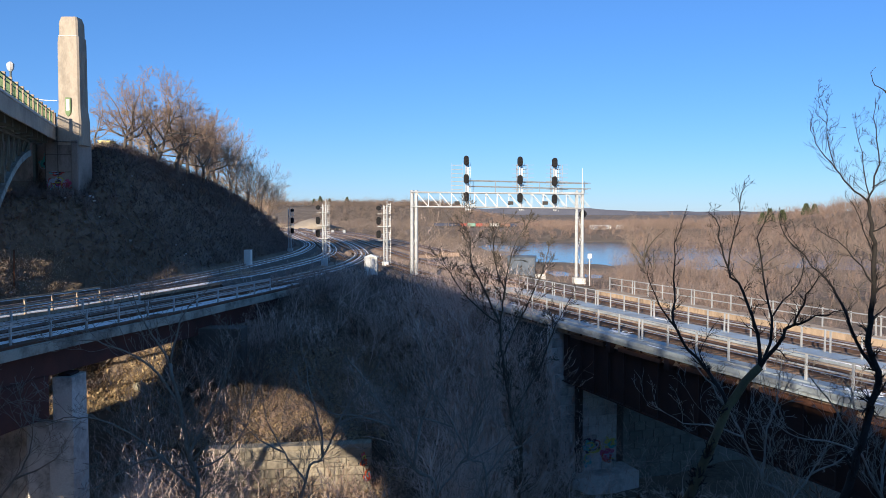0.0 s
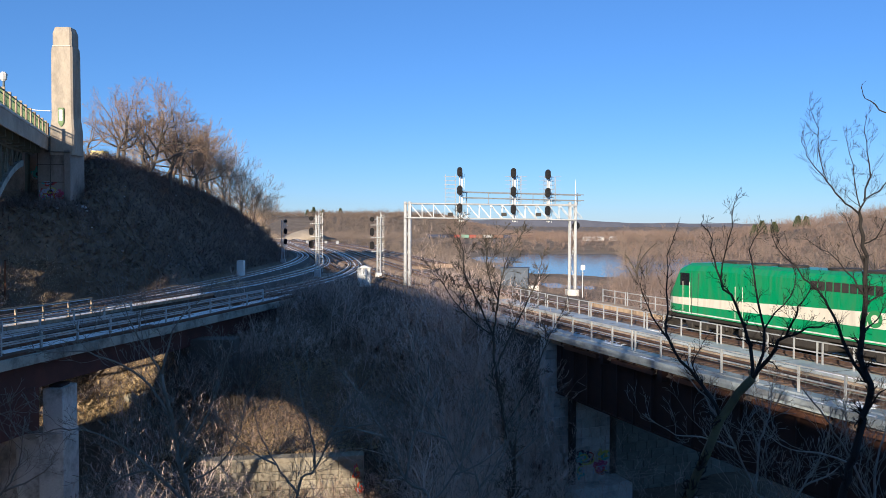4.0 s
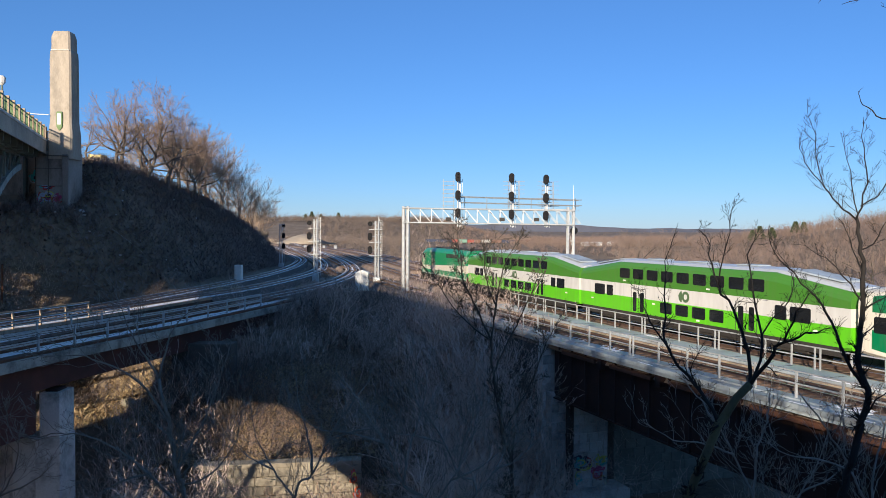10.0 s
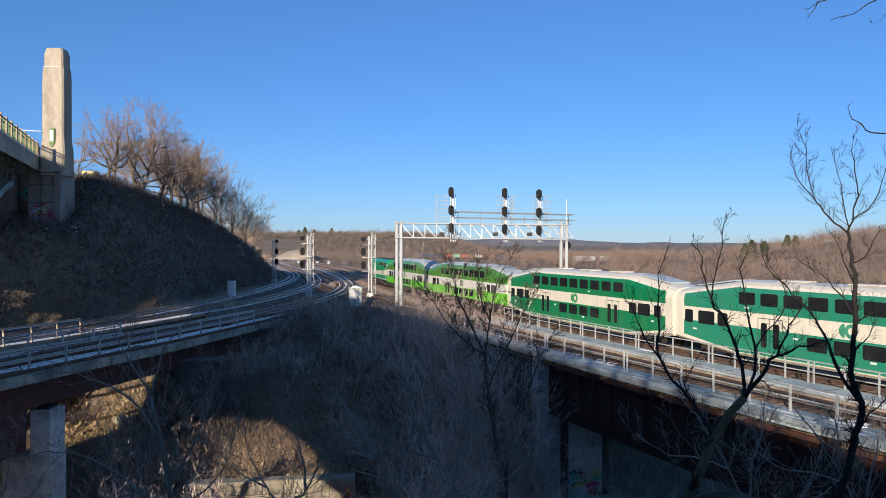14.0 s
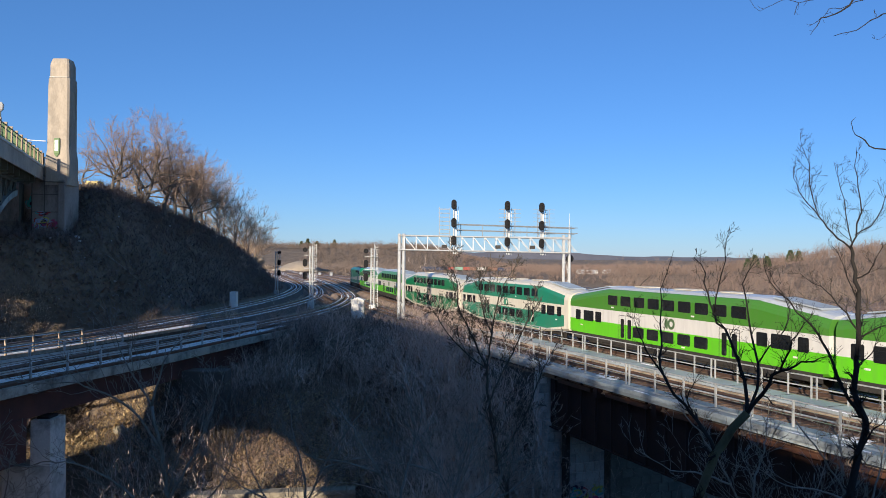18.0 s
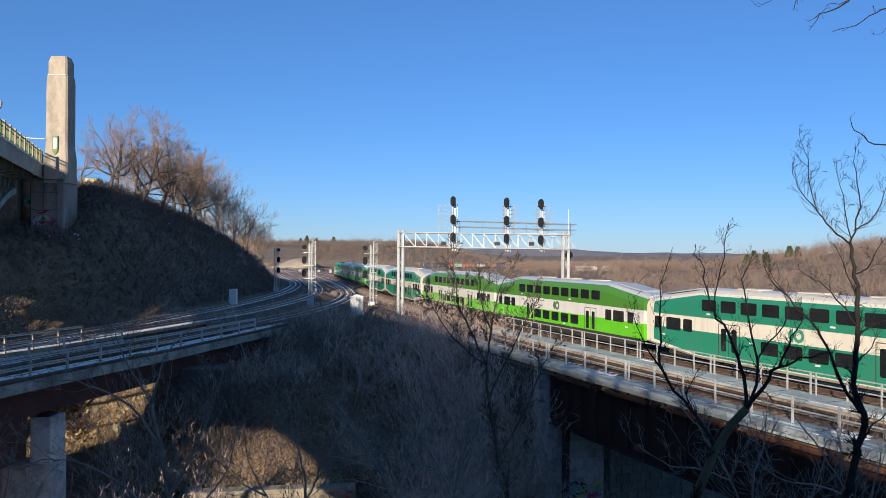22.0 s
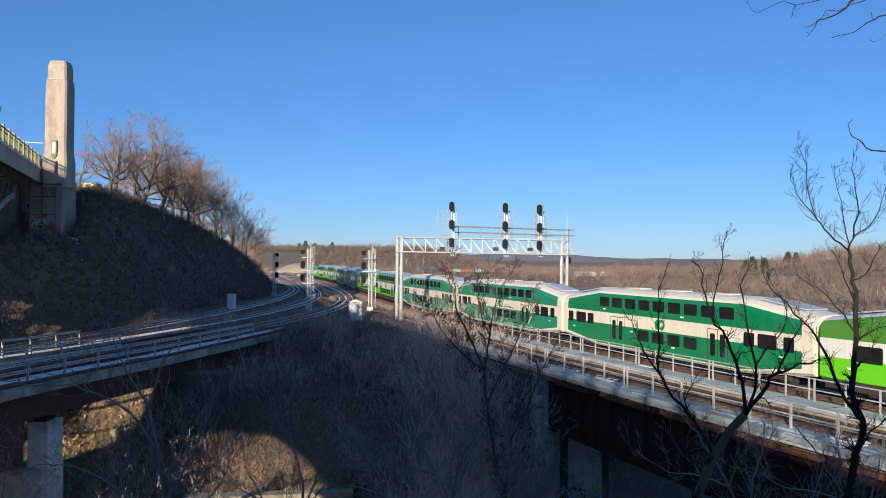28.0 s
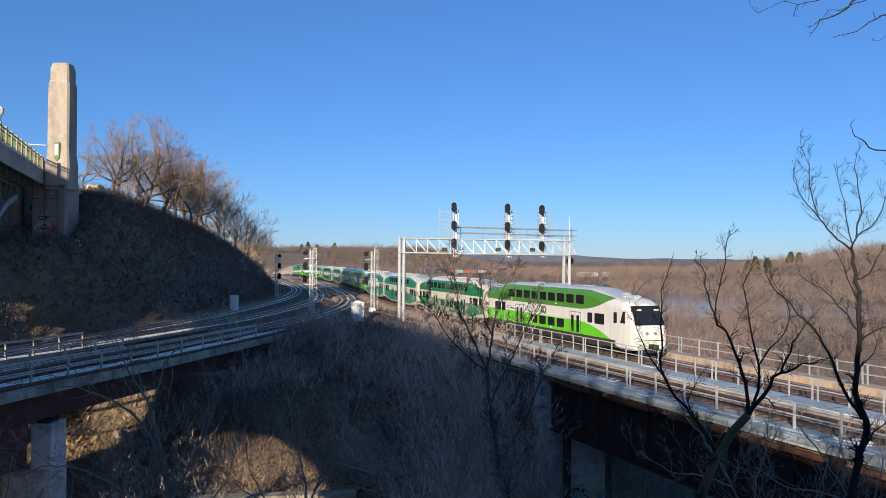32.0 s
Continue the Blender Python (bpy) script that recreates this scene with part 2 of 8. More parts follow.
# ---- mesh helpers ----
class Geo:
    """Collects vertices and faces for one mesh."""

    def __init__(self):
        self.v, self.f = [], []

    def add(self, v, f):
        k = len(self.v)
        self.v.extend(tuple(p) for p in v)
        self.f.extend(tuple(i + k for i in q) for q in f)
        return self

    def box(self, x0, y0, z0, x1, y1, z1):
        v = [(x, y, z) for z in (z0, z1) for y in (y0, y1) for x in (x0, x1)]
        return self.add(v, [(0, 2, 3, 1), (4, 5, 7, 6), (0, 1, 5, 4), (2, 6, 7, 3), (0, 4, 6, 2), (1, 3, 7, 5)])

    def soft(self, x0, y0, z0, x1, y1, z1, b=0.02):
        """A box with chamfered edges."""
        bm = bmesh.new()
        bmesh.ops.create_cube(bm, size=1)
        for w in bm.verts:
            w.co = Vector((x0 + (w.co.x + 0.5) * (x1 - x0), y0 + (w.co.y + 0.5) * (y1 - y0), z0 + (w.co.z + 0.5) * (z1 - z0)))
        bmesh.ops.bevel(bm, geom=bm.edges[:], offset=b, segments=1, affect="EDGES", profile=0.7)
        bm.verts.index_update()
        self.add([w.co for w in bm.verts], [[w.index for w in q.verts] for q in bm.faces])
        bm.free()
        return self

    def bar(self, p, q, w, h=None):
        """A straight square bar from p to q."""
        p, q = Vector(p), Vector(q)
        d = (q - p).normalized()
        side = d.cross(Vector((0, 0, 1)))
        side = (Vector((1, 0, 0)) if side.length < 1e-4 else side).normalized() * w / 2
        up = side.cross(d).normalized() * (h or w) / 2
        v = [e + s * side + t * up for e in (p, q) for s, t in ((-1, -1), (1, -1), (1, 1), (-1, 1))]
        return self.add(v, [(3, 2, 1, 0), (4, 5, 6, 7), (0, 1, 5, 4), (1, 2, 6, 5), (2, 3, 7, 6), (3, 0, 4, 7)])

    def tube(self, pts, radii, n=6, cap=True):
        """A round tapered tube along points."""
        pts = [Vector(p) for p in pts]
        ring0 = len(self.v)
        a = None
        for i, p in enumerate(pts):
            d = (pts[min(i + 1, len(pts) - 1)] - pts[max(i - 1, 0)]).normalized()
            a = d.orthogonal().normalized() if a is None else (a - d * a.dot(d)).normalized()
            b = d.cross(a)
            r = float(radii[i] if hasattr(radii, "__len__") else radii)
            self.v.extend(tuple(p + r * (math.cos(2 * math.pi * k / n) * a + math.sin(2 * math.pi * k / n) * b)) for k in range(n))
        for i in range(len(pts) - 1):
            for k in range(n):
                o = ring0 + i * n
                self.f.append((o + k, o + (k + 1) % n, o + n + (k + 1) % n, o + n + k))
        if cap:
            self.f.append(tuple(ring0 + k for k in reversed(range(n))))
            self.f.append(tuple(ring0 + (len(pts) - 1) * n + k for k in range(n)))
        return self

    def loft(self, rings, close=True, caps=True):
        """Skin between equal rings of points."""
        k, n = len(self.v), len(rings[0])
        for r in rings:
            self.v.extend(tuple(p) for p in r)
        for i in range(len(rings) - 1):
            for j in range(n if close else n - 1):
                o = k + i * n
                self.f.append((o + j, o + (j + 1) % n, o + n + (j + 1) % n, o + n + j))
        if caps and close:
            self.f.append(tuple(k + j for j in reversed(range(n))))
            self.f.append(tuple(k + (len(rings) - 1) * n + j for j in range(n)))
        return self

    def prism(self, outline, axis, a, b):
        """A flat outline of pairs, pushed out along an axis from a to b."""
        put = {"x": lambda p, s: (s, p[0], p[1]), "y": lambda p, s: (p[0], s, p[1]), "z": lambda p, s: (p[0], p[1], s)}[axis]
        return self.loft([[put(p, a) for p in outline], [put(p, b) for p in outline]])

    def mesh(self, name, material, smooth=False):
        me = bpy.data.meshes.new(name)
        me.from_pydata(self.v, [], self.f)
        me.materials.append(material)
        me.update()
        bm = bmesh.new()
        bm.from_mesh(me)
        if len(bm.faces) < 60000:
            bmesh.ops.recalc_face_normals(bm, faces=bm.faces[:])
        bm.to_mesh(me)
        bm.free()
        if smooth:
            me.polygons.foreach_set("use_smooth", [True] * len(me.polygons))
        return me


def part(name, g, material, parent=None, label="", smooth=False):
    """Links a Geo or a ready mesh as one object, under a thing or a part."""
    me = g if isinstance(g, bpy.types.Mesh) else g.mesh(name, material, smooth)
    ob = new(name, me)
    if parent is not None:
        ob.parent = parent
    if label:
        tagged(ob, label)
    return ob


def thing(name, m, label, category, group="", kind=""):
    ob = new(name)
    ob.empty_display_size = 0.3
    ob.matrix_basis = m
    return tagged(ob, label, category, group, kind)


# ---- the lines of the railway ----
def spline(points, step=1.0):
    """A smooth polyline through plan points, evenly spaced."""
    p = np.array(points, float)
    p = np.vstack([2 * p[0] - p[1], p, 2 * p[-1] - p[-2]])
    out = []
    for i in range(1, len(p) - 2):
        n = max(2, int(np.linalg.norm(p[i + 1] - p[i]) / step))
        t = np.linspace(0, 1, n, endpoint=False)[:, None]
        a, b, c, d = p[i - 1], p[i], p[i + 1], p[i + 2]
        out.append(0.5 * (2 * b + (c - a) * t + (2 * a - 5 * b + 4 * c - d) * t**2 + (3 * b - a - 3 * c + d) * t**3))
    return np.vstack(out + [p[-2:-1]])


BEND_AT = np.array([-45, 0, 35, 70, 105, 140, 180, 220, 270, 330.0])
BEND = np.array([0, -2.2918, -2.0423, -0.7659, -2.5576, 0.0702, -0.1566, 1.3016, 1.1677, 0.9342]) * 1e-3
RUN_U = np.arange(-330, 520, 1.0)
_k = np.interp(RUN_U, BEND_AT, BEND)
_th = np.concatenate([[0], np.cumsum((_k[1:] + _k[:-1]) / 2)])
RUN_TH = 0.444 + _th - _th[330]
RUN_X = np.cumsum(-np.sin(RUN_TH))
RUN_Y = np.cumsum(np.cos(RUN_TH))
RUN_X += 33.7335 * math.cos(0.444) - RUN_X[330]
RUN_Y += 33.7335 * math.sin(0.444) - RUN_Y[330]


def run(u, off=0.0, z=0.0):
    """The place at u metres along the main line, off metres to the far side of the coaches' near flank."""
    th = np.interp(u, RUN_U, RUN_TH)
    return Vector((np.interp(u, RUN_U, RUN_X) + off * math.cos(th), np.interp(u, RUN_U, RUN_Y) + off * math.sin(th), z))


def run_pts(u0, u1, off, z, step=2.0):
    return [run(u, off, z) for u in np.linspace(u0, u1, max(2, int((u1 - u0) / step) + 1))]


def offset_line(pts, off):
    """A plan line moved to its right by off."""
    p = np.array(pts, float)[:, :2]
    d = np.gradient(p, axis=0)
    d /= np.hypot(d[:, 0], d[:, 1])[:, None]
    return p + off * np.stack([d[:, 1], -d[:, 0]], 1)


def ribbon(g, pts, profile):
    """Sweeps a profile of (offset to the right, height) pairs along a plan line with z."""
    p = np.array([(*q[:2], q[2] if len(q) > 2 else 0.0) for q in pts], float)
    d = np.gradient(p[:, :2], axis=0)
    d /= np.hypot(d[:, 0], d[:, 1])[:, None]
    r = np.stack([d[:, 1], -d[:, 0]], 1)
    return g.loft([[(p[i, 0] + o * r[i, 0], p[i, 1] + o * r[i, 1], p[i, 2] + z) for o, z in profile] for i in range(len(p))])

# ---- ground: one sheet, from the valley to the horizon ----
LEFT_1 = spline([(-31.0, 5), (-28.5, 25), (-26.2, 43), (-22.7, 60), (-18.5, 80), (-15.5, 100), (-14.8, 120), (-17, 145), (-25, 188), (-44, 268), (-78, 405)])
LEFT_2 = spline([(-29.6, 66), (-26.4, 78), (-23.0, 95), (-21.5, 125), (-23.5, 150), (-31, 190), (-49, 262), (-82, 390)])
LEFT_3 = spline([(-40.0, 5), (-37.5, 25), (-35.0, 44), (-31.6, 64), (-28.8, 92), (-27.7, 125), (-29.5, 155), (-34.5, 188), (-46, 232), (-65, 302), (-97, 405)])


def smooth_step(a, b, x):
    t = np.clip((x - a) / (b - a), 0, 1)
    return t * t * (3 - 2 * t)


def lumps(x, y, s, seed=0.0):
    return (np.sin(x / s + seed) * np.cos(y / s * 1.3 + seed * 2) + 0.5 * np.sin(x / s * 2.3 + y / s * 1.7 + seed) + 0.25 * np.sin(x / s * 5.1 - y / s * 4.3 + seed))


def ground_z(x, y):
    """Height of the ground: railway plateau, valley below the bridges, hill, bank at the camera, marsh."""
    x, y = np.asarray(x, float), np.asarray(y, float)
    rx = np.interp(y, RUN_Y, RUN_X)
    lx = np.interp(y, LEFT_3[:, 1], LEFT_3[:, 0])
    # valley under the bridges, across the view; a retaining wall holds the foot of the slope
    foot = 52.4 + 0.14 * (np.clip(x, -40, -5.5) + 5.5)
    top = 69.0 - 0.35 * np.clip(x, -30, 20)
    k = np.clip((y - foot) / (top - foot), 0, 1)
    plateau = np.where(y > foot, -8.6 + 7.85 * (0.6 * k + 0.4 * smooth_step(0, 1, k)), -11.6 + 0.15 * lumps(x, y, 4))
    start = 47 + 9 * smooth_step(8, 11, x)
    plateau = np.where(x > -4.5, -11.3 + 10.55 * smooth_step(0, 1, (y - start) / (top - start)), plateau)
    # the valley runs on under the left decks
    under = smooth_step(-19.5, -21.5, x)
    deep = -10.0 + 9.25 * smooth_step(75, 90, y + 0.25 * (x + 30))
    plateau = plateau + (np.minimum(deep, plateau) - plateau) * under
    # embankment falls to the marsh past the far track
    d = (x - rx) - 9.0
    shore = 250 - 35 * smooth_step(0.25, 0.35, x / np.maximum(y, 1))
    marsh = -9.2 + 1.1 * smooth_step(shore + 10, shore - 20, y) + 0.8 * lumps(x, y, 17) + 0.75 * smooth_step(0.235, 0.27, x / np.maximum(y, 1)) * smooth_step(215, 190, y) - 0.9 * smooth_step(0.09, 0.11, x / np.maximum(y, 1)) * smooth_step(0.75, 0.70, x / np.maximum(y, 1)) * smooth_step(shore - 20, shore + 20, y)
    low = np.minimum(marsh, plateau)
    z = plateau + (low - plateau) * smooth_step(0, 17, d)
    # hill on the other side of the left tracks
    crest = np.interp(y, [40, 60, 82, 87, 94, 102, 110, 135, 165, 210, 300], [7.0, 8.2, 8.7, 9.2, 14.9, 15.4, 14.6, 12.0, 7.4, 4.5, 3.5])
    e = (lx - 2.8 - 3.5 * smooth_step(84, 75, y)) - x
    rise = smooth_step(-0.15, 1.0, e / np.interp(y, [40, 70, 82, 90, 97, 110, 165, 300], [13.5, 11.0, 9.3, 9.3, 11.5, 12.5, 9.5, 12.0])) * 1.0
    hill_base = z
    hill = hill_base + (crest - hill_base) * np.clip(rise, 0, 1)
    open_left = smooth_step(50, 74, y + 0.45 * (-40 - x) * 0 + 0.3 * (-33 - x))
    hill = z + (hill - z) * open_left
    z = np.where(e > 0, hill, z)
    # unseen ridge added left of the view to keep sun off the hillside
    shade_ridge = smooth_step(-43, -45.5, x) * smooth_step(-60.0, -60.8, x - 0.314 * y) * smooth_step(-63.7, -62.9, x - 0.314 * y) * smooth_step(37, 46, y) * smooth_step(78, 66, y)
    z = z + (np.maximum(z, 17.0) - z) * shade_ridge
    # unseen ground lowered to let a patch of sun reach the hill's foot
    low_gap = smooth_step(-62.7, -63.6, x - 0.314 * y) * smooth_step(73.5, 70.0, y) * smooth_step(36, 42, y)
    z = z + (np.minimum(z, -0.4) - z) * low_gap
    # bank on which the camera stands
    bank = 5.1 - 16.5 * smooth_step(0.6, 24, y) - np.clip(y - 24, 0, 100) * 0.5
    bank = np.where(y < 0.6, 5.1, bank) + 0.15 * lumps(x, y, 5)
    z = np.maximum(z, bank - 0.012 * np.clip(x - 25, 0, 400) - 0.55 * np.clip(-11 - x, 0, 28))
    # far country rolls up into low wooded ridges
    far = np.hypot(x, y)
    bearing = x / np.maximum(y, 1.0)
    ridge_r = 18 * smooth_step(0.30, 0.62, bearing) * smooth_step(335, 520, far) * (y > 0)
    ridge_l = 8 * smooth_step(900, 2500, far)
    beyond_lake = -3.4 + 21.0 * smooth_step(0.11, -0.03, bearing) * smooth_step(650, 880, y)
    z = z + (beyond_lake - z) * smooth_step(425, 500, y) * (y > 0)
    z = z + ridge_r + np.where(y > 0, ridge_l, 0) + smooth_step(150, 500, far) * 0.5 * lumps(x, y, 90)
    return z + 0.22 * lumps(x, y, 3.1, 1.0) * smooth_step(-1.5, -4, z) * (far < 120)


def axis(dense0, dense1, step, lo, hi):
    a = list(np.arange(dense0, dense1 + 0.01, step))
    s = step
    while a[-1] < hi:
        s *= 1.13
        a.append(a[-1] + s)
    s = step
    while a[0] > lo:
        s *= 1.13
        a.insert(0, a[0] - s)
    return np.array(a)


def soil_material():
    """Dry leaf litter, grass and bare earth; stays with the shape of the patches."""
    m = mat("winter_ground", (0.17, 0.129, 0.094), (0.245, 0.187, 0.134), 0.97, scale=0.09, fine=2.6, bump=1.0, dist=0.2, dirt=(0.10, 0.08, 0.06), dirt_scale=0.35)
    return m


GROUND = soil_material()
gx, gy = axis(-72, 62, 1.25, -4600, 4600), axis(-14, 190, 1.6, -4600, 4600)
GX, GY = np.meshgrid(gx, gy)
GZ = ground_z(GX, GY)
g = Geo()
g.v = [tuple(p) for p in np.stack([GX.ravel(), GY.ravel(), GZ.ravel()], 1).tolist()]
nx = len(gx)
g.f = [(j * nx + i, j * nx + i + 1, (j + 1) * nx + i + 1, (j + 1) * nx + i) for j in range(len(gy) - 1) for i in range(nx - 1)]
ground = part("ground", g, GROUND, smooth=True)
tagged(ground, "brown winter ground with leaf litter and dry grass", "ground", kind="structure")

WATER = bpy.data.materials.new("marsh_water")
WATER.use_nodes = True
wp = WATER.node_tree.nodes["Principled BSDF"]
wp.inputs["Base Color"].default_value = (0.035, 0.05, 0.065, 1)
wp.inputs["Roughness"].default_value = 0.12
wp.inputs["Specular IOR Level"].default_value = 0.6
wnz = WATER.node_tree.nodes.new("ShaderNodeTexNoise")
wnz.inputs["Scale"].default_value = 0.8
wbp = WATER.node_tree.nodes.new("ShaderNodeBump")
wbp.inputs["Strength"].default_value, wbp.inputs["Distance"].default_value = 0.7, 0.35
WATER.node_tree.links.new(wnz.outputs["Fac"], wbp.inputs["Height"])
WATER.node_tree.links.new(wbp.outputs["Normal"], wp.inputs["Normal"])
g = Geo()
g.add([(34, 100, -8.8), (260, 70, -8.8), (300, 470, -8.8), (5, 470, -8.8)], [(0, 1, 2, 3)])
tagged(part("water", g, WATER), "calm blue-grey marsh water among reeds", "water", kind="structure")

# ---- tracks ----
def track(name, pts, label, z=0.0, ties=True, bed=True, open_until=None, stone=None, gauge=1.435, parts_span=None):
    """Rails, ties and ballast along a plan line; rail tops at z."""
    pts = [(p[0], p[1], z) for p in pts]
    root = thing(name, Matrix.Identity(4), label, "railway track", kind="structure")
    for s in (-1, 1):
        o = s * gauge / 2
        g = ribbon(Geo(), pts, [(o - 0.07, -0.17), (o + 0.07, -0.17), (o + 0.035, -0.06), (o + 0.035, -0.012), (o - 0.035, -0.012), (o - 0.035, -0.06)])
        rail = part("rail", g, RAILSTEEL, root)
        part("rail_head", ribbon(Geo(), pts, [(o - 0.034, -0.012), (o + 0.034, -0.012), (o + 0.03, 0), (o - 0.03, 0)]), RAILHEAD, rail, "polished top of the rail")
    p = np.array(pts)
    if ties:
        seg = np.hypot(*np.diff(p[:, :2], axis=0).T)
        s = np.concatenate([[0], np.cumsum(seg)])
        g = Geo()
        rnd = random.Random(3)
        for a in np.arange(0.3, s[-1], 0.6):
            x, y = np.interp(a, s, p[:, 0]), np.interp(a, s, p[:, 1])
            x2, y2 = np.interp(a + 0.2, s, p[:, 0]), np.interp(a + 0.2, s, p[:, 1])
            d = Vector((x2 - x, y2 - y, 0)).normalized()
            r = Vector((d.y, -d.x, 0))
            c = Vector((x, y, z - 0.25 + rnd.uniform(-0.01, 0.01)))
            g.bar(c - r * 1.3, c + r * (1.3 + rnd.uniform(-0.05, 0.05)), 0.23, 0.15)
        tagged(part("ties", g, TIE, root, "dark timber sleepers"), kind="stuff")
    if open_until:
        on_deck = [q for q in pts if q[1] < open_until + 3]
        pts = [q for q in pts if q[1] >= open_until]
        if len(on_deck) > 2:
            part("deck_timbers", ribbon(Geo(), on_deck, [(-1.7, -0.36), (-1.7, -0.3), (1.7, -0.3), (1.7, -0.36)]), DECKBED, root, "dark stained timbers under the rails")
    if bed:
        part("ballast", ribbon(Geo(), pts, [(-2.6, -0.95), (-1.75, -0.24), (1.75, -0.24), (2.6, -0.95)]), stone or BALLAST, root, "crushed grey-brown ballast")
    return root


NEAR_OFF, MAIN_OFF = -4.75, 1.5
track("track_main", run_pts(-320, 400, MAIN_OFF, 0, 3.0), "main line with brown rails on ballast")
track("track_near", run_pts(-60, 300, NEAR_OFF, 0, 3.0), "empty second line with rusty brown rails")
for k, o in enumerate((-9.6, 6.5, 11.5)):
    track("track_junction", run_pts(118 + 8 * k, 330, o, 0, 4.0), "rusty junction line on tan ballast")
part_root = thing("junction_ballast", Matrix.Identity(4), "broad bed of tan ballast at the junction", "ballast", kind="structure")
part("bed", ribbon(Geo(), run_pts(112, 340, 0, 0, 5), [(-13.0, -1.4), (-12, -0.72), (9.5, -0.72), (11.5, -1.9)]), BALLAST, part_root)
for nm, pts in (("track_left_near", LEFT_1), ("track_left_middle", LEFT_2), ("track_left_far", LEFT_3)):
    tr = track(nm, pts[::3], "curving side line with thin snow between rails", open_until=80.0, stone=DARK_BALLAST)
    line = [(p[0], p[1], 0) for p in pts[::3]]
    near, far = [q for q in line if q[1] < 80], [q for q in line if q[1] >= 77]
    for o, w in ((0.0, 0.2), (1.15, 0.13), (-1.15, 0.10)):
        part("snow_strip", ribbon(Geo(), far, [(o - w, -0.24), (o + w, -0.24), (o + w * 0.7, -0.15), (o - w * 0.7, -0.15)]), STREAKY_SNOW, tr, "patchy thin snow along the rails")
    if len(near) > 2:
        part("snow_strip", ribbon(Geo(), near, [(0.98, -0.24), (1.2, -0.24), (1.16, -0.18), (1.02, -0.18)]), STREAKY_SNOW, tr, "thin line of snow beside the rail")


# ---- railings ----
def railing(name, pts, label, spacing=2.4, height=1.1, rails=(0.55, 1.08), w=0.07, thick=0.03, material=None, group="", extra=False):
    """Posts at even spacing with rails between, along a line of points at foot level."""
    material = material or GALV
    root = thing(name, Matrix.Identity(4), label, "railing", group)
    p = np.array([tuple(q) for q in pts])
    s = np.concatenate([[0], np.cumsum(np.hypot(*np.diff(p[:, :2], axis=0).T))])
    at = lambda a: Vector([np.interp(a, s, p[:, i]) for i in range(3)])
    post_me = Geo().box(-w / 2, -w / 2, 0, w / 2, w / 2, height).mesh("post", material)
    n = int(s[-1] / spacing)
    for i in range(n + 1):
        a = i * s[-1] / n
        d = at(min(a + 0.5, s[-1])) - at(max(a - 0.5, 0))
        ob = part("post", post_me, material, root)
        ob.matrix_basis = Matrix.Translation(at(a)) @ pose(0, 0, 0, 0, 0, math.degrees(math.atan2(d.y, d.x)))
        if extra and i % 4 == 1:
            ob = part("post", post_me, material, root)
            ob.matrix_basis = Matrix.Translation(at(min(a + 0.32, s[-1]))) @ pose(0, 0, 0, 0, 0, math.degrees(math.atan2(d.y, d.x)))
    for z in rails:
        g = Geo()
        ribbon(g, [(*at(a)[:2], at(a)[2] + z) for a in np.linspace(0, s[-1], n + 1)], [(-thick * 0.8, -thick), (thick * 0.8, -thick), (thick * 0.8, thick), (-thick * 0.8, thick)])
        part("rail", g, material, root)
    return root


# ---- right-hand viaduct: two decks side by side ----
VB0, VB1 = -60, 55
deck = thing("near_deck", Matrix.Identity(4), "grey steel railway deck with rusty girders below", "bridge deck", kind="structure")
pts = run_pts(VB0, 62, 0, 0)
part("deck_slab", ribbon(Geo(), pts, [(-7.6, -0.6), (-1.6, -0.6), (-1.6, -0.42), (-7.6, -0.42)]), WALKWAY, deck)
part("edge_beam", ribbon(Geo(), pts, [(-7.74, -0.42), (-7.6, -0.42), (-7.6, -0.18), (-7.74, -0.18)]), EDGE_STEEL, deck, "dull grey steel edge beam")
part("walkway", ribbon(Geo(), pts, [(-7.6, -0.42), (-6.1, -0.42), (-6.1, -0.2), (-6.8, -0.2), (-6.82, -0.27), (-7.6, -0.27)]), EDGE_STEEL, deck, "grey steel walkway dusted with snow")
part("inner_walkway", ribbon(Geo(), pts, [(-3.5, -0.3), (-1.65, -0.3), (-1.65, 0.14), (-3.5, 0.14)]), WALKWAY, deck, "broad pale grey walkway between tracks")
part("guard_timber", ribbon(Geo(), pts, [(-3.9, -0.3), (-3.6, -0.3), (-3.6, 0.04), (-3.9, 0.04)]), TIMBER, deck, "brown timber guard beam")
part("ballast_trough", ribbon(Geo(), pts, [(-6.09, -0.42), (-3.91, -0.42), (-3.91, -0.22), (-6.09, -0.22)]), RUSTBED, deck, "rusty brown ballast between walkways")
girder_pts = run_pts(VB0, 42.6, 0, 0)
for o in (-7.0, -3.0):
    part("girder", ribbon(Geo(), girder_pts, [(o - 0.2, -4.2), (o + 0.2, -4.2), (o + 0.2, -4.12), (o + 0.02, -4.12), (o + 0.02, -0.7), (o + 0.2, -0.7), (o + 0.2, -0.51), (o - 0.2, -0.51), (o - 0.2, -0.7), (o - 0.02, -0.7), (o - 0.02, -4.12), (o - 0.2, -4.12)]), RUST, deck, "dark rusty plate girder")
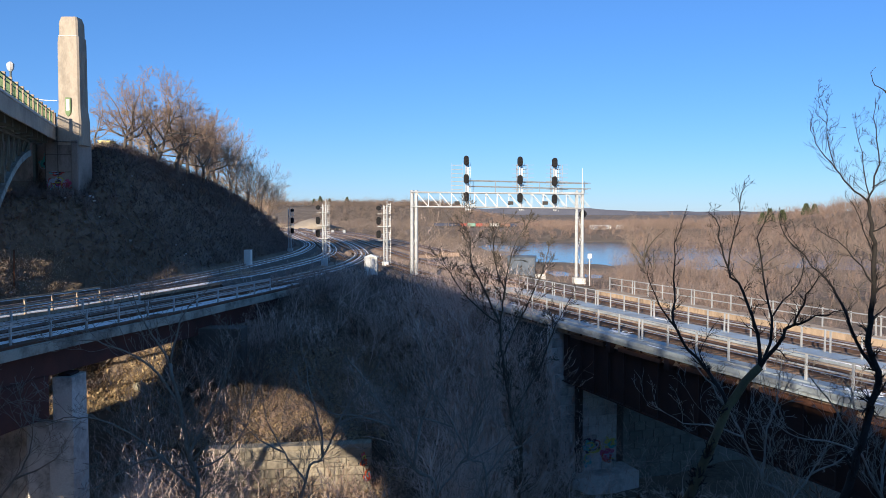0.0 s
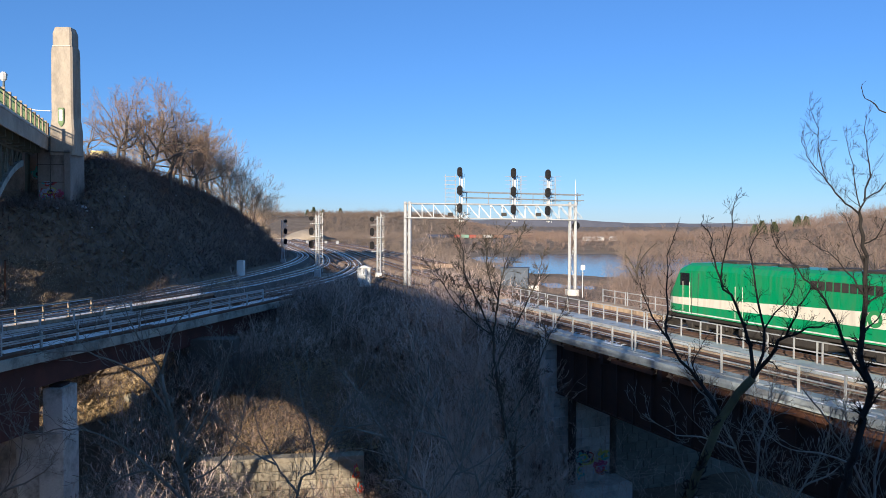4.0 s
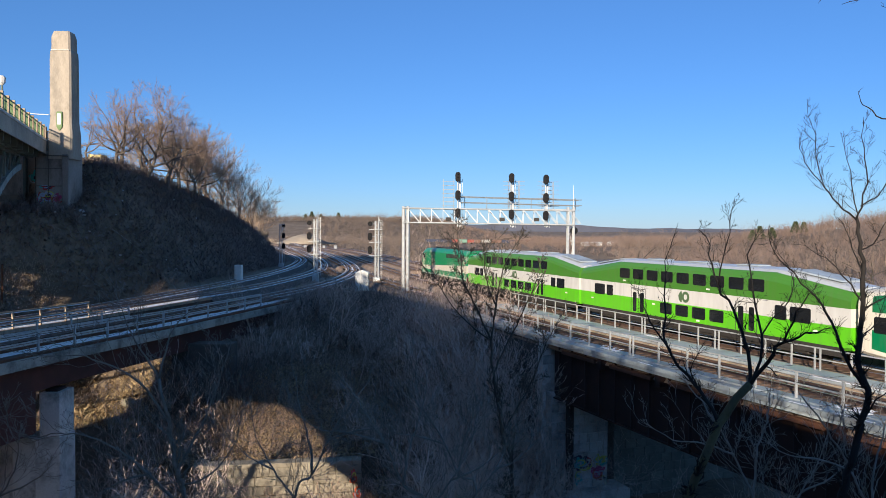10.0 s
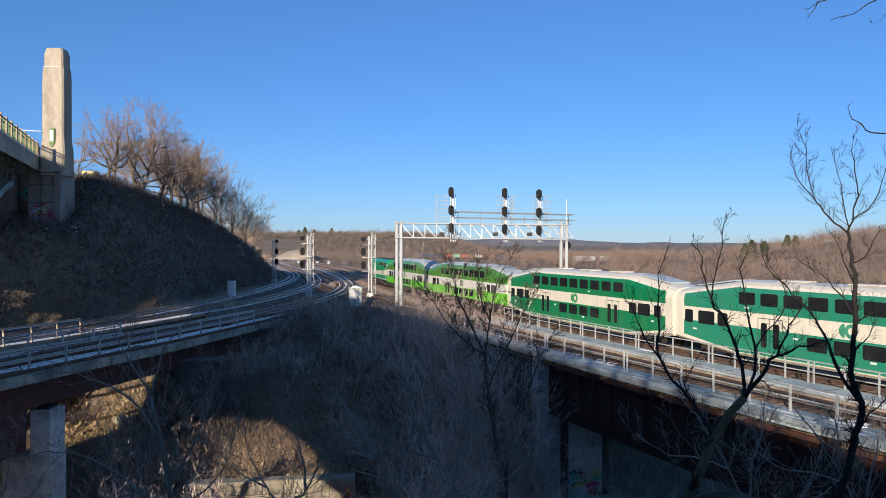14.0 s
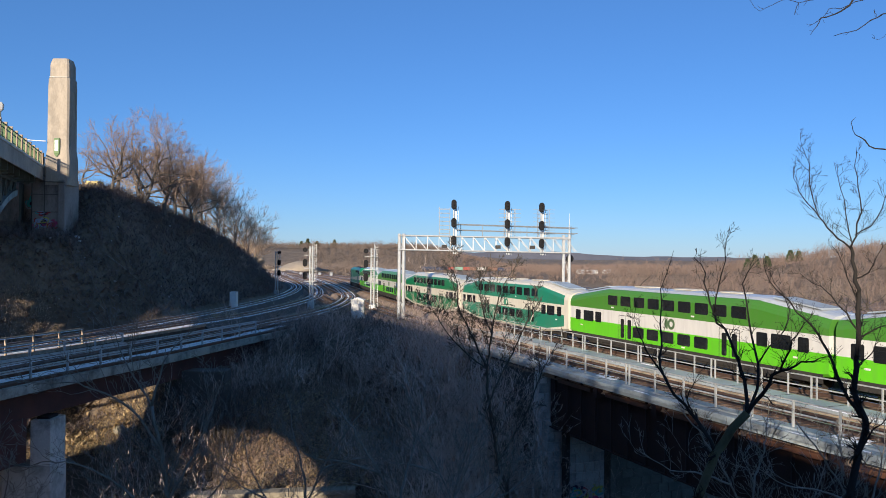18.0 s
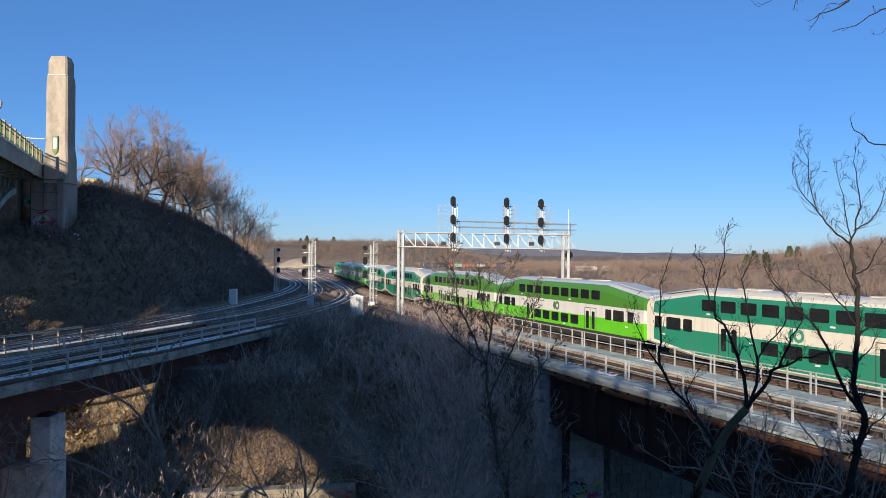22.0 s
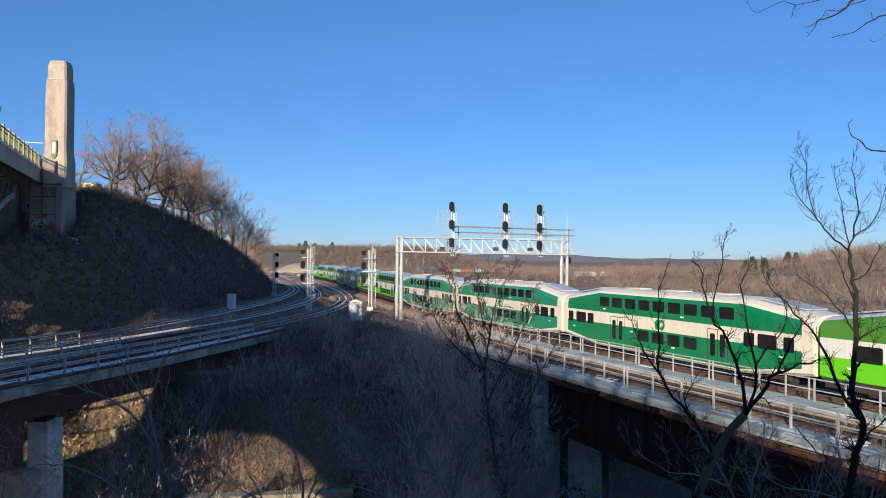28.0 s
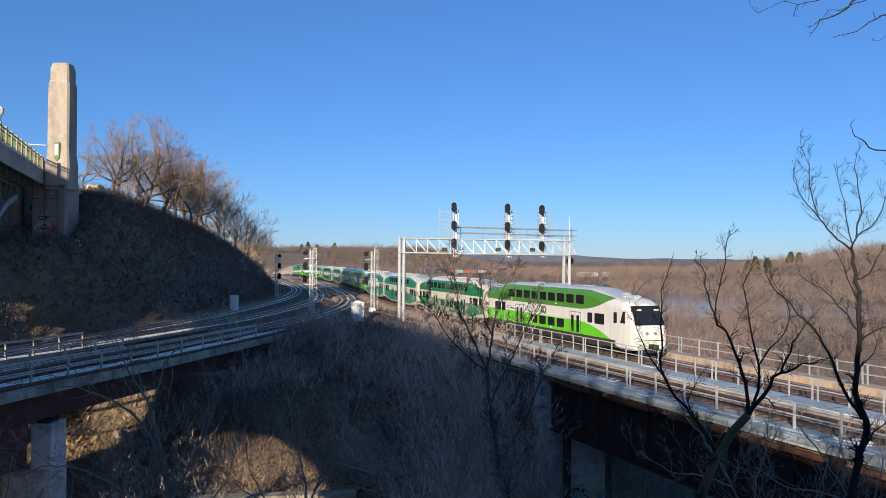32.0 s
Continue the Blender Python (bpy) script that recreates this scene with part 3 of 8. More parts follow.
# rusty flange broken into strips that imitate spots of sun on it
for u in np.arange(-44, 38, 5.4):
    part("ledge", ribbon(Geo(), run_pts(u, u + 3.9, 0, 0), [(-7.48, -1.02), (-7.22, -1.02), (-7.22, -0.8), (-7.48, -0.8)]), RUST_ORANGE, deck, "orange-rust flange cut into strips like sunlit spots")
    part("ledge_bracket", ribbon(Geo(), run_pts(u - 0.9, u - 0.5, 0, 0, 0.2), [(-7.6, -1.2), (-7.22, -1.2), (-7.22, -0.62), (-7.6, -0.62)]), RUST, deck)
for o in (-6.95, -2.6):
    top_z = -0.2 if o < -5 else 0.14
    for u in np.arange(-50, 62, 3.1):
        part("walkway_joint", ribbon(Geo(), run_pts(u, u + 0.06, 0, 0, 0.06), [(o - 0.12 if o < -5 else o - 0.85, top_z), (o + 0.8 if o < -5 else o + 0.9, top_z), (o + 0.8 if o < -5 else o + 0.9, top_z + 0.004), (o - 0.12 if o < -5 else o - 0.85, top_z + 0.004)]), UNDER, deck)
stiff = Geo()
for u in np.arange(-40, 42.4, 1.6):
    p, q = run(u, -7.22, 0), run(u, -7.03, 0)
    stiff.bar((p.x, p.y, -4.1), (p.x, p.y, -0.7), 0.12)
tagged(part("stiffeners", stiff, RUST, deck), kind="stuff")
rnd = random.Random(8)
for i in range(46):
    u = rnd.uniform(-20, 60)
    o = rnd.choice((-7.3, -6.4, -3.3, -1.8, -5.8))
    w, l = rnd.uniform(0.05, 0.2), rnd.uniform(0.6, 2.5)
    zz = {-7.3: -0.27, -6.4: -0.2, -3.3: 0.14, -1.8: 0.14, -5.8: -0.22}[o]
    o -= 0.25 if o == -1.8 else 0
    part("snow_streak", ribbon(Geo(), run_pts(u, u + l, o, 0, 0.5), [(-w, zz), (w, zz), (w * 0.5, zz + 0.03), (-w * 0.6, zz + 0.03)]), SNOW, deck, "thin streak of snow")
railing("deck_railing", run_pts(VB0, 62, -6.6, -0.2), "galvanised steel posts and cables along the deck", 2.3, 1.15, (0.6, 1.12), 0.085, extra=True)
railing("deck_railing", run_pts(VB0, 61, -1.85, 0.14), "galvanised steel railing along the middle walkway", 1.75, 1.1, extra=True)

far_deck = thing("far_deck", Matrix.Identity(4), "tan timber and steel railway deck under the main line", "bridge deck", kind="structure")
pts2 = run_pts(-330, 60, 0, 0, 4)
part("rust_bed", ribbon(Geo(), run_pts(VB0, 66, 0, 0), [(-0.9, -0.35), (3.7, -0.35), (3.7, -0.19), (-0.9, -0.19)]), RUSTBED, far_deck, "rusty brown bed between the guard beams")
part("deck_slab", ribbon(Geo(), pts2, [(-1.4, -0.9), (4.9, -0.9), (4.9, -0.35), (-1.4, -0.35)]), TIMBER, far_deck)
part("kerb", ribbon(Geo(), run_pts(VB0, 57, 0, 0), [(3.75, -0.35), (4.9, -0.35), (4.9, 0.22), (3.75, 0.22)]), TIMBER, far_deck, "tan timber kerb along the far edge")
part("kerb", ribbon(Geo(), run_pts(VB0, 66, 0, 0), [(-1.3, -0.35), (-0.95, -0.35), (-0.95, 0.02), (-1.3, 0.02)]), TIMBER, far_deck, "tan timber guard beam")
for o in (0.2, 2.9):
    part("girder", ribbon(Geo(), pts2, [(o - 0.2, -3.3), (o + 0.2, -3.3), (o + 0.2, -0.91), (o - 0.2, -0.91)]), RUST, far_deck, "dark rusty plate girder")
railing("deck_railing", run_pts(VB0, 56, 4.55, 0.22), "pale steel railing along the far deck edge", 1.95, 1.15, extra=True)


def abutment(name, u0, u1, o0, o1, z0, z1, label, courses=True, stone=None):
    """Stone blocks in courses on a core, square to the line."""
    root = thing(name, Matrix.Identity(4), label, "bridge pier", kind="structure")
    g = Geo()
    c = [run(u, o, 0) for u, o in ((u0, o0), (u0, o1), (u1, o1), (u1, o0))]
    g.loft([[(p.x, p.y, z0) for p in c], [(p.x, p.y, z1) for p in c]])
    stone = stone or STONE
    part("core", g, stone, root)
    rnd = random.Random(int(u0 * 10 + o0))
    h = 0.62
    face_mes = {}
    z = z0
    k = 0
    while z < z1 - 0.1 and courses:
        hh = min(h, z1 - z)
        for a, b, fixed in ((Vector((o0, 0)), Vector((o1, 0)), u0), ):
            o = o0 - (0.4 if k % 2 else 0)
            while o < o1:
                w = rnd.choice((0.8, 0.9, 1.05))
                oa, ob_ = max(o, o0), min(o + w, o1)
                o += w
                if ob_ - oa < 0.15:
                    continue
                proud = rnd.uniform(0.03, 0.07)
                q = [run(u0, oa + 0.012, 0), run(u0, ob_ - 0.012, 0), run(u0 - proud, ob_ - 0.03, 0), run(u0 - proud, oa + 0.03, 0)]
                gg = Geo().loft([[(p.x, p.y, z + (0.012 if i < 2 else 0.03)) for i, p in enumerate(q)], [(p.x, p.y, z + hh - (0.012 if i < 2 else 0.03)) for i, p in enumerate(q)]])
                part("stone", gg, stone, root)
        z += hh
        k += 1
    return root


abutment("abutment", 43.3, 43.95, -7.55, -6.62, -10.8, -0.75, "tall pale stone block pillar at the bridge end")
abutment("abutment", 43.97, 58.0, -7.25, 4.8, -10.0, -0.62, "dark concrete wing wall behind the bridge end", courses=False, stone=DARKWALL)
abutment("abutment", 42.5, 43.28, -7.3, -6.2, -10.8, -3.9, "lower stone block stub beside the pillar")
abutment("abutment", 41.5, 47.5, -6.2, -3.6, -10.8, -4.0, "stone block bridge pier with painted graffiti")
abutment("abutment", 42.4, 46.5, -2.55, 8.0, -13.0, -4.6, "stone block abutment under the main line, coloured dark for shade", stone=SHADE_STONE)
root = thing("pier_footing", Matrix.Identity(4), "pale concrete footing ledge under the pier", "footing", kind="structure")
c = [run(u, o, 0) for u, o in ((40.3, -7.6), (40.3, -2.6), (42.4, -2.6), (42.4, -7.6))]
part("ledge", Geo().loft([[(p.x, p.y, -12.0) for p in c], [(p.x, p.y, -10.05) for p in c]]), CONCRETE_PALE, root)
p = run(41.35, -6.55)
root = thing("drain_pipe", Matrix.Translation((p.x, p.y, 0)), "dark drain pipe down the joint of the pier", "pipe")
part("pipe", Geo().tube([(0, 0, -3.2), (0, 0, -10.0)], 0.26, 10), UNDER, root)
for z in (-4.4, -6.4, -8.4):
    part("clamp", Geo().tube([(0, 0, z), (0, 0, z - 0.12)], 0.31, 10), UNDER, root)

# ---- left-hand viaduct: a near deck, a gap, a far deck ----
def left_line(y1, off, z, y0=5.0):
    q = offset_line(LEFT_1, off)
    return [(p[0], p[1], z + 0.2 * min(1.4, max(0.0, (56.0 - p[1]) / 16.0))) for p in q if y0 <= p[1] < y1][::2]


ldeck = thing("left_deck", Matrix.Identity(4), "concrete-edged railway deck with snow, in shade", "bridge deck", kind="structure")
lp = left_line(79, 0, 0)
part("deck_slab", ribbon(Geo(), lp, [(-1.9, -0.75), (4.3, -0.75), (4.3, -0.4), (-1.9, -0.4)]), TIE, ldeck)
part("edge_beam", ribbon(Geo(), lp, [(4.3, -0.8), (4.55, -0.8), (4.55, -0.26), (4.3, -0.26)]), EDGE_OLIVE, ldeck, "stained olive-grey concrete edge beam")
part("walkway_bed", ribbon(Geo(), lp, [(2.5, -0.4), (4.1, -0.4), (4.1, -0.16), (2.5, -0.16)]), TIE, ldeck, "dark brown timber walkway")
part("guard_timber", ribbon(Geo(), lp, [(2.1, -0.4), (2.5, -0.4), (2.5, 0.02), (2.1, 0.02)]), RUST_ORANGE, ldeck, "red-brown guard timber")
rnd = random.Random(61)
SNOW_LANES = [(2.75 + 0.125 * k + rnd.uniform(-0.03, 0.03), 0.045 + rnd.uniform(0, 0.035)) for k in range(8)]
for o, w in SNOW_LANES:
    a = rnd.uniform(0, 3)
    while a < len(lp) - 4:
        b = a + rnd.uniform(1.5, 6)
        piece = lp[int(a):int(min(b, len(lp) - 1)) + 1]
        if len(piece) > 2:
            part("snow_streak", ribbon(Geo(), piece, [(o - w, -0.16), (o + w, -0.16), (o + w * 0.6, -0.11), (o - w * 0.6, -0.11)]), CLEAN_SNOW, ldeck, "long streak of thin snow")
        a = b + rnd.uniform(0.8, 3.2)
part("snow", ribbon(Geo(), lp, [(-1.6, -0.4), (-1.35, -0.4), (-1.35, -0.2), (-1.6, -0.2)]), SNOW, ldeck, "thin snow along the inner edge")
part("walkway", ribbon(Geo(), lp, [(4.1, -0.4), (4.3, -0.4), (4.3, -0.12), (4.1, -0.12)]), RUST_ORANGE, ldeck, "rusty steel kerb along the edge")
for o in (3.6, -1.2):
    part("girder", ribbon(Geo(), lp, [(o - 0.25, -2.3), (o + 0.25, -2.3), (o + 0.25, -0.76), (o - 0.25, -0.76)]), DEEP_RED, ldeck, "dark red-brown plate girder")
near_span = left_line(43.5, 0, 0)
# the inner one (-1.4) is added to block sun reaching the pier base
for o in (3.55, -1.4):
    part("deep_girder", ribbon(Geo(), near_span, [(o, -4.6), (o + 0.4, -4.6), (o + 0.4, -2.25), (o, -2.25)]), DEEP_RED, ldeck, "deep dark red girder of the near span")
railing("deck_railing", left_line(71, 4.0, -0.12, 8), "galvanised railing along the snowy walkway", 3.0, 1.15, (0.5, 0.62, 1.0, 1.12), 0.11, 0.04)
railing("deck_railing", left_line(62, -1.8, -0.4, 8), "galvanised railing along the inner deck edge", 3.2, 1.2, (0.5, 0.98, 1.14), 0.11, 0.04)
fdeck = thing("left_far_deck", Matrix.Identity(4), "snow-dusted far railway deck beyond the gap", "bridge deck", kind="structure")
part("deck_slab", ribbon(Geo(), lp, [(-12.8, -0.9), (-5.4, -0.9), (-5.4, -0.4), (-12.8, -0.4)]), DECKBED, fdeck)
part("walkway", ribbon(Geo(), lp, [(-6.5, -0.4), (-5.2, -0.4), (-5.2, -0.15), (-6.5, -0.15)]), TIMBER, fdeck, "timber walkway planks")
part("snow", ribbon(Geo(), lp, [(-6.2, -0.15), (-5.4, -0.15), (-5.45, -0.1), (-6.1, -0.1)]), SNOW, fdeck, "line of thin snow")
tie_ends = Geo()
for i in range(0, len(lp) - 1):
    for k in (0.0, 0.5):
        if lp[i][1] > 55:
            continue
        q = Vector(lp[i]).lerp(Vector(lp[i + 1]), k)
        dd = (Vector(lp[i + 1]) - Vector(lp[i])).normalized()
        rr = Vector((dd.y, -dd.x, 0))
        tie_ends.bar(q + rr * -5.6 + Vector((0, 0, -0.5)), q + rr * -4.9 + Vector((0, 0, -0.5)), 0.18, 0.1)
tagged(part("tie_ends", tie_ends, SNOW, fdeck, "snow-covered tie ends jutting from the deck"), kind="stuff")
for o in (-6.2, -11.5):
    part("girder", ribbon(Geo(), lp, [(o - 0.2, -1.6), (o + 0.2, -1.6), (o + 0.2, -0.91), (o - 0.2, -0.91)]), RUST, fdeck, "dark rusty girder")
railing("deck_railing", left_line(62, -5.3, -0.15, 8), "brown steel railing with snow on its rails", 2.6, 1.25, (0.65, 1.2), 0.12, 0.05, TIMBER)
for z in (0.55, 1.1):
    part("snow_cap", ribbon(Geo(), left_line(62, -5.3, -0.15 + z, 8), [(-0.05, 0.0), (0.05, 0.0), (0.03, 0.05), (-0.03, 0.05)]), SNOW, fdeck, "snow lying along the rail")
part("snow", ribbon(Geo(), lp, [(-11.9, -0.4), (-11.2, -0.4), (-11.25, -0.3), (-11.8, -0.3)]), STREAKY_SNOW, fdeck, "thin snow on the far walkway")
pier = thing("left_pier", pose(-21.6, 43.6, 0), "square concrete bridge pier on a wider base", "bridge pier", kind="structure")
part("column", Geo().soft(-1.14, 0, -5.0, 0, 1.75, -2.45, 0.03), CONCRETE_PALE, pier)
part("bearing", Geo().soft(-0.95, 0.3, -2.45, -0.25, 1.4, -2.3, 0.02), RUST, pier)
part("base", Geo().soft(-1.36, -0.06, -12, 0.04, 1.8, -5.0, 0.03), CONCRETE_PALE, pier)
part("side_base", Geo().soft(-2.75, 0.1, -12, -1.37, 1.8, -5.05, 0.03), CONCRETE_PALE, pier)
part("cross_wall", Geo().soft(-13, 0.7, -12, -2.76, 1.6, -4.95, 0.03), CONCRETE_PALE, pier)
labut = thing("left_abutment", Matrix.Identity(4), "dark concrete abutment below the left deck", "bridge pier", kind="structure")
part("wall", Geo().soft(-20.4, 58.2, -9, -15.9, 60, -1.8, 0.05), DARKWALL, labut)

# ---- train ----
def paint(name, rough=0.32):
    m = bpy.data.materials.new(name)
    m.use_nodes = True
    m.node_tree.nodes["Principled BSDF"].inputs["Roughness"].default_value = rough
    return m


class Nodes:
    """Small arithmetic on node sockets for the liveries."""

    def __init__(self, m):
        self.nt = m.node_tree
        self.n, self.l = self.nt.nodes, self.nt.links
        self.p = self.n["Principled BSDF"]
        tc = self.n.new("ShaderNodeTexCoord")
        s = self.n.new("ShaderNodeSeparateXYZ")
        self.l.new(tc.outputs["Object"], s.inputs[0])
        self.x, self.y, self.z = s.outputs
        self.obj = tc.outputs["Object"]

    def put(self, v, socket):
        if hasattr(v, "links"):
            self.l.new(v, socket)
        else:
            socket.default_value = v

    def math(self, op, a, b=0.0):
        k = self.n.new("ShaderNodeMath")
        k.operation = op
        self.put(a, k.inputs[0]), self.put(b, k.inputs[1])
        return k.outputs[0]

    def above(self, a, b):
        return self.math("GREATER_THAN", a, b)

    def both(self, a, b):
        return self.math("MULTIPLY", a, b)

    def mix(self, f, a, b):
        k = self.n.new("ShaderNodeMix")
        k.data_type = "RGBA"
        self.put(f, k.inputs["Factor"])
        for v, s in ((a, "A"), (b, "B")):
            if hasattr(v, "links"):
                self.l.new(v, k.inputs[s])
            else:
                k.inputs[s].default_value = (*v, 1)
        return k.outputs["Result"]

    def done(self, colour, grime=(0.16, 0.13, 0.10), amount=0.22):
        """Road grime that thickens in streaks."""
        mp = self.n.new("ShaderNodeMapping")
        mp.inputs["Scale"].default_value = (2.2, 2.2, 0.35)
        self.l.new(self.obj, mp.inputs["Vector"])
        nz = self.n.new("ShaderNodeTexNoise")
        nz.inputs["Scale"].default_value, nz.inputs["Detail"].default_value = 1.6, 6
        self.l.new(mp.outputs["Vector"], nz.inputs["Vector"])
        r = self.n.new("ShaderNodeMapRange")
        r.inputs["From Min"].default_value, r.inputs["From Max"].default_value = 0.42, 0.8
        r.inputs["To Max"].default_value = amount
        self.l.new(nz.outputs["Fac"], r.inputs["Value"])
        self.l.new(self.mix(r.outputs["Result"], colour, grime), self.p.inputs["Base Color"])
        bp = self.n.new("ShaderNodeBump")
        bp.inputs["Strength"].default_value, bp.inputs["Distance"].default_value = 0.06, 0.05
        self.l.new(nz.outputs["Fac"], bp.inputs["Height"])
        self.l.new(bp.outputs["Normal"], self.p.inputs["Normal"])


CREAM, LIME, LEAF, PALE = (0.74, 0.69, 0.58), (0.125, 0.56, 0.015), (0.068, 0.235, 0.03), (0.70, 0.685, 0.65)
ROOF_END, FLAT, HALF = 4.14, 7.6, 12.75


def old_livery(name, green):
    """Cream shell with an upper and a lower green field, cut off along the sloping ends."""
    m = paint(name)
    k = Nodes(m)
    ax = k.math("ABSOLUTE", k.x)
    over = k.math("MAXIMUM", k.math("SUBTRACT", ax, FLAT), 0.0)
    roof = k.math("SUBTRACT", 4.85 - 0.42, k.math("MULTIPLY", over, 0.14))
    sill = k.math("ADD", 0.72, k.math("MULTIPLY", over, 0.13))
    inside = k.above(HALF - 0.75, ax)
    up = k.both(k.above(roof, k.z), k.above(k.z, 3.05))
    dn = k.both(k.above(2.2, k.z), k.above(k.z, sill))
    side = k.above(k.math("ABSOLUTE", k.y), 1.3)
    k.done(k.mix(k.both(k.both(k.math("ADD", up, dn), inside), side), CREAM, green))
    return m


def new_livery(name, cab=False):
    """Leaf green above, white belt, bright lime below."""
    m = paint(name)
    k = Nodes(m)
    c = k.mix(k.above(k.z, 2.15), LIME, PALE)
    c = k.mix(k.above(k.z, 3.08), c, LEAF)
    if cab:
        # the fields taper away in curves towards the driver's end, at the low x end
        q = k.math("MAXIMUM", k.math("SUBTRACT", -6.0, k.x), 0.0)
        c = k.mix(k.above(k.math("ADD", 3.08, k.math("MULTIPLY", k.math("MULTIPLY", q, q), 0.04)), k.z), LEAF, PALE)
        q2 = k.math("MAXIMUM", k.math("SUBTRACT", -5.6, k.x), 0.0)
        lo = k.math("SUBTRACT", 2.15, k.math("MULTIPLY", k.math("MULTIPLY", q2, q2), 0.037))
        c = k.mix(k.above(lo, k.z), c, LIME)
        c = k.mix(k.above(-12.0, k.x), c, PALE)
    c = k.mix(k.above(k.z, k.math("SUBTRACT", 4.62, k.math("MULTIPLY", k.math("MAXIMUM", k.math("SUBTRACT", k.math("ABSOLUTE", k.x), FLAT), 0.0), 0.14))), c, (0.55, 0.58, 0.60))
    k.done(c)
    return m


OLD_DARK = old_livery("dark_green_and_cream_livery", (0.002, 0.19, 0.072))
OLD_TEAL = old_livery("faded_teal_and_cream_livery", (0.02, 0.235, 0.145))
NEW_GREEN = new_livery("two_green_and_white_livery")
CAB_GREEN = new_livery("cab_car_livery", True)
LOGO_PALE = mat("pale_mark", (0.42, 0.52, 0.36), (0.38, 0.48, 0.33), 0.5, bump=0)
LOGO_GREEN = mat("green_mark", (0.03, 0.26, 0.09), (0.03, 0.24, 0.085), 0.5, bump=0)
CREAM_MAT = mat("cream_paint", CREAM, (0.68, 0.62, 0.5), 0.5, scale=1, fine=10, bump=0.05, dirt=(0.42, 0.36, 0.28), dirt_scale=0.8)


def section(zb, zt, w=1.5):
    """Half-round bodied cross section from sill zb to roof zt."""
    half = [(w - 0.18, zb), (w, zb + 0.16), (w, zt - 0.72), (w - 0.06, zt - 0.5), (w - 0.22, zt - 0.26), (w - 0.55, zt - 0.09), (w - 1.0, zt - 0.02)]
    return half + [(0, zt)] + [(-y, z) for y, z in reversed(half)]


def coach_body(cab=False, skirt=0.5):
    g = Geo()
    st = [(-HALF, 1.0, ROOF_END), (-HALF + 0.35, 0.96, ROOF_END + 0.05), (-FLAT - 0.3, skirt + 0.02, 4.81), (-FLAT + 0.4, skirt, 4.85), (FLAT - 0.4, skirt, 4.85), (FLAT + 0.3, skirt + 0.02, 4.81), (HALF - 0.35, 0.96, ROOF_END + 0.05), (HALF, 1.0, ROOF_END)]
    if cab:
        st = [(-13.85, 0.62, 2.15, 1.2), (-13.75, 0.56, 2.45, 1.33), (-13.45, 0.53, 3.15, 1.42), (-13.0, 0.52, 3.8, 1.47), (-12.45, 0.52, 4.12, 1.5), (-10.2, 0.54, 4.42, 1.5)] + st[2:]
    g.loft([[(s[0], y, z) for y, z in section(*s[1:])] for s in st])
    return g


UP_WIN = [6.66 - 1.63 * i for i in range(9)]
LOW_WIN = [1.84, 0.2, -1.45, -3.1]
END_WIN = [(11.33, 0.72), (9.78, 1.4), (8.4, 0.8)]


def window_mesh(w, h, name="window"):
    """A dark pane with rounded corners, a little proud of the skin."""
    r, o = 0.1, []
    for cx, cz, a0 in ((w / 2 - r, h / 2 - r, 0), (-w / 2 + r, h / 2 - r, 90), (-w / 2 + r, -h / 2 + r, 180), (w / 2 - r, -h / 2 + r, 270)):
        for k in range(4):
            a = radians(a0 + 30 * k)
            o.append((cx + r * math.cos(a), cz + r * math.sin(a)))
    return Geo().prism(o, "y", 0, 0.022).mesh(name, GLASS)


WIN_UP, WIN_LOW, WIN_A, WIN_B, WIN_C = (window_mesh(w, h) for w, h in ((1.22, 0.7), (1.24, 0.72), (0.72, 0.78), (1.4, 0.8), (0.82, 0.78)))
DOOR_DARK = mat("door_seal", (0.05, 0.05, 0.05), (0.04, 0.04, 0.04), 0.7, bump=0)


def door_meshes():
    fr = Geo()
    for x in (-0.86, 0.0, 0.86):
        fr.box(x - 0.02, 0, -1.05, x + 0.02, 0.012, 1.05)
    fr.box(-0.86, 0, 1.03, 0.86, 0.012, 1.07)
    pane = window_mesh(0.42, 1.35)
    return fr.mesh("door_frame", DOOR_DARK), pane


DOOR_FRAME, DOOR_PANE = door_meshes()


def wheelset_bogie(parent, x):
    g = Geo()
    for s in (-1, 1):
        g.soft(-1.6, s * 1.05 - 0.09, 0.42, 1.6, s * 1.05 + 0.09, 0.72, 0.04)
    g.box(-0.35, -1.05, 0.45, 0.35, 1.05, 0.75)
    for s in (-1, 1):
        for k in (-0.55, 0.55):
            g.tube([(k, s * 1.05, 0.5), (k, s * 1.05, 0.95)], 0.12, 8)
    b = part("bogie", g, UNDER, parent)
    b.location = (x, 0, 0)
    for k in (-1.25, 1.25):
        w = Geo()
        w.tube([(k, -0.8, 0.46), (k, -0.67, 0.46)], 0.46, 20).tube([(k, 0.67, 0.46), (k, 0.8, 0.46)], 0.46, 20).tube([(k, -0.8, 0.46), (k, 0.8, 0.46)], 0.09, 8)
        part("wheelset", w, UNDER, b)
    return b


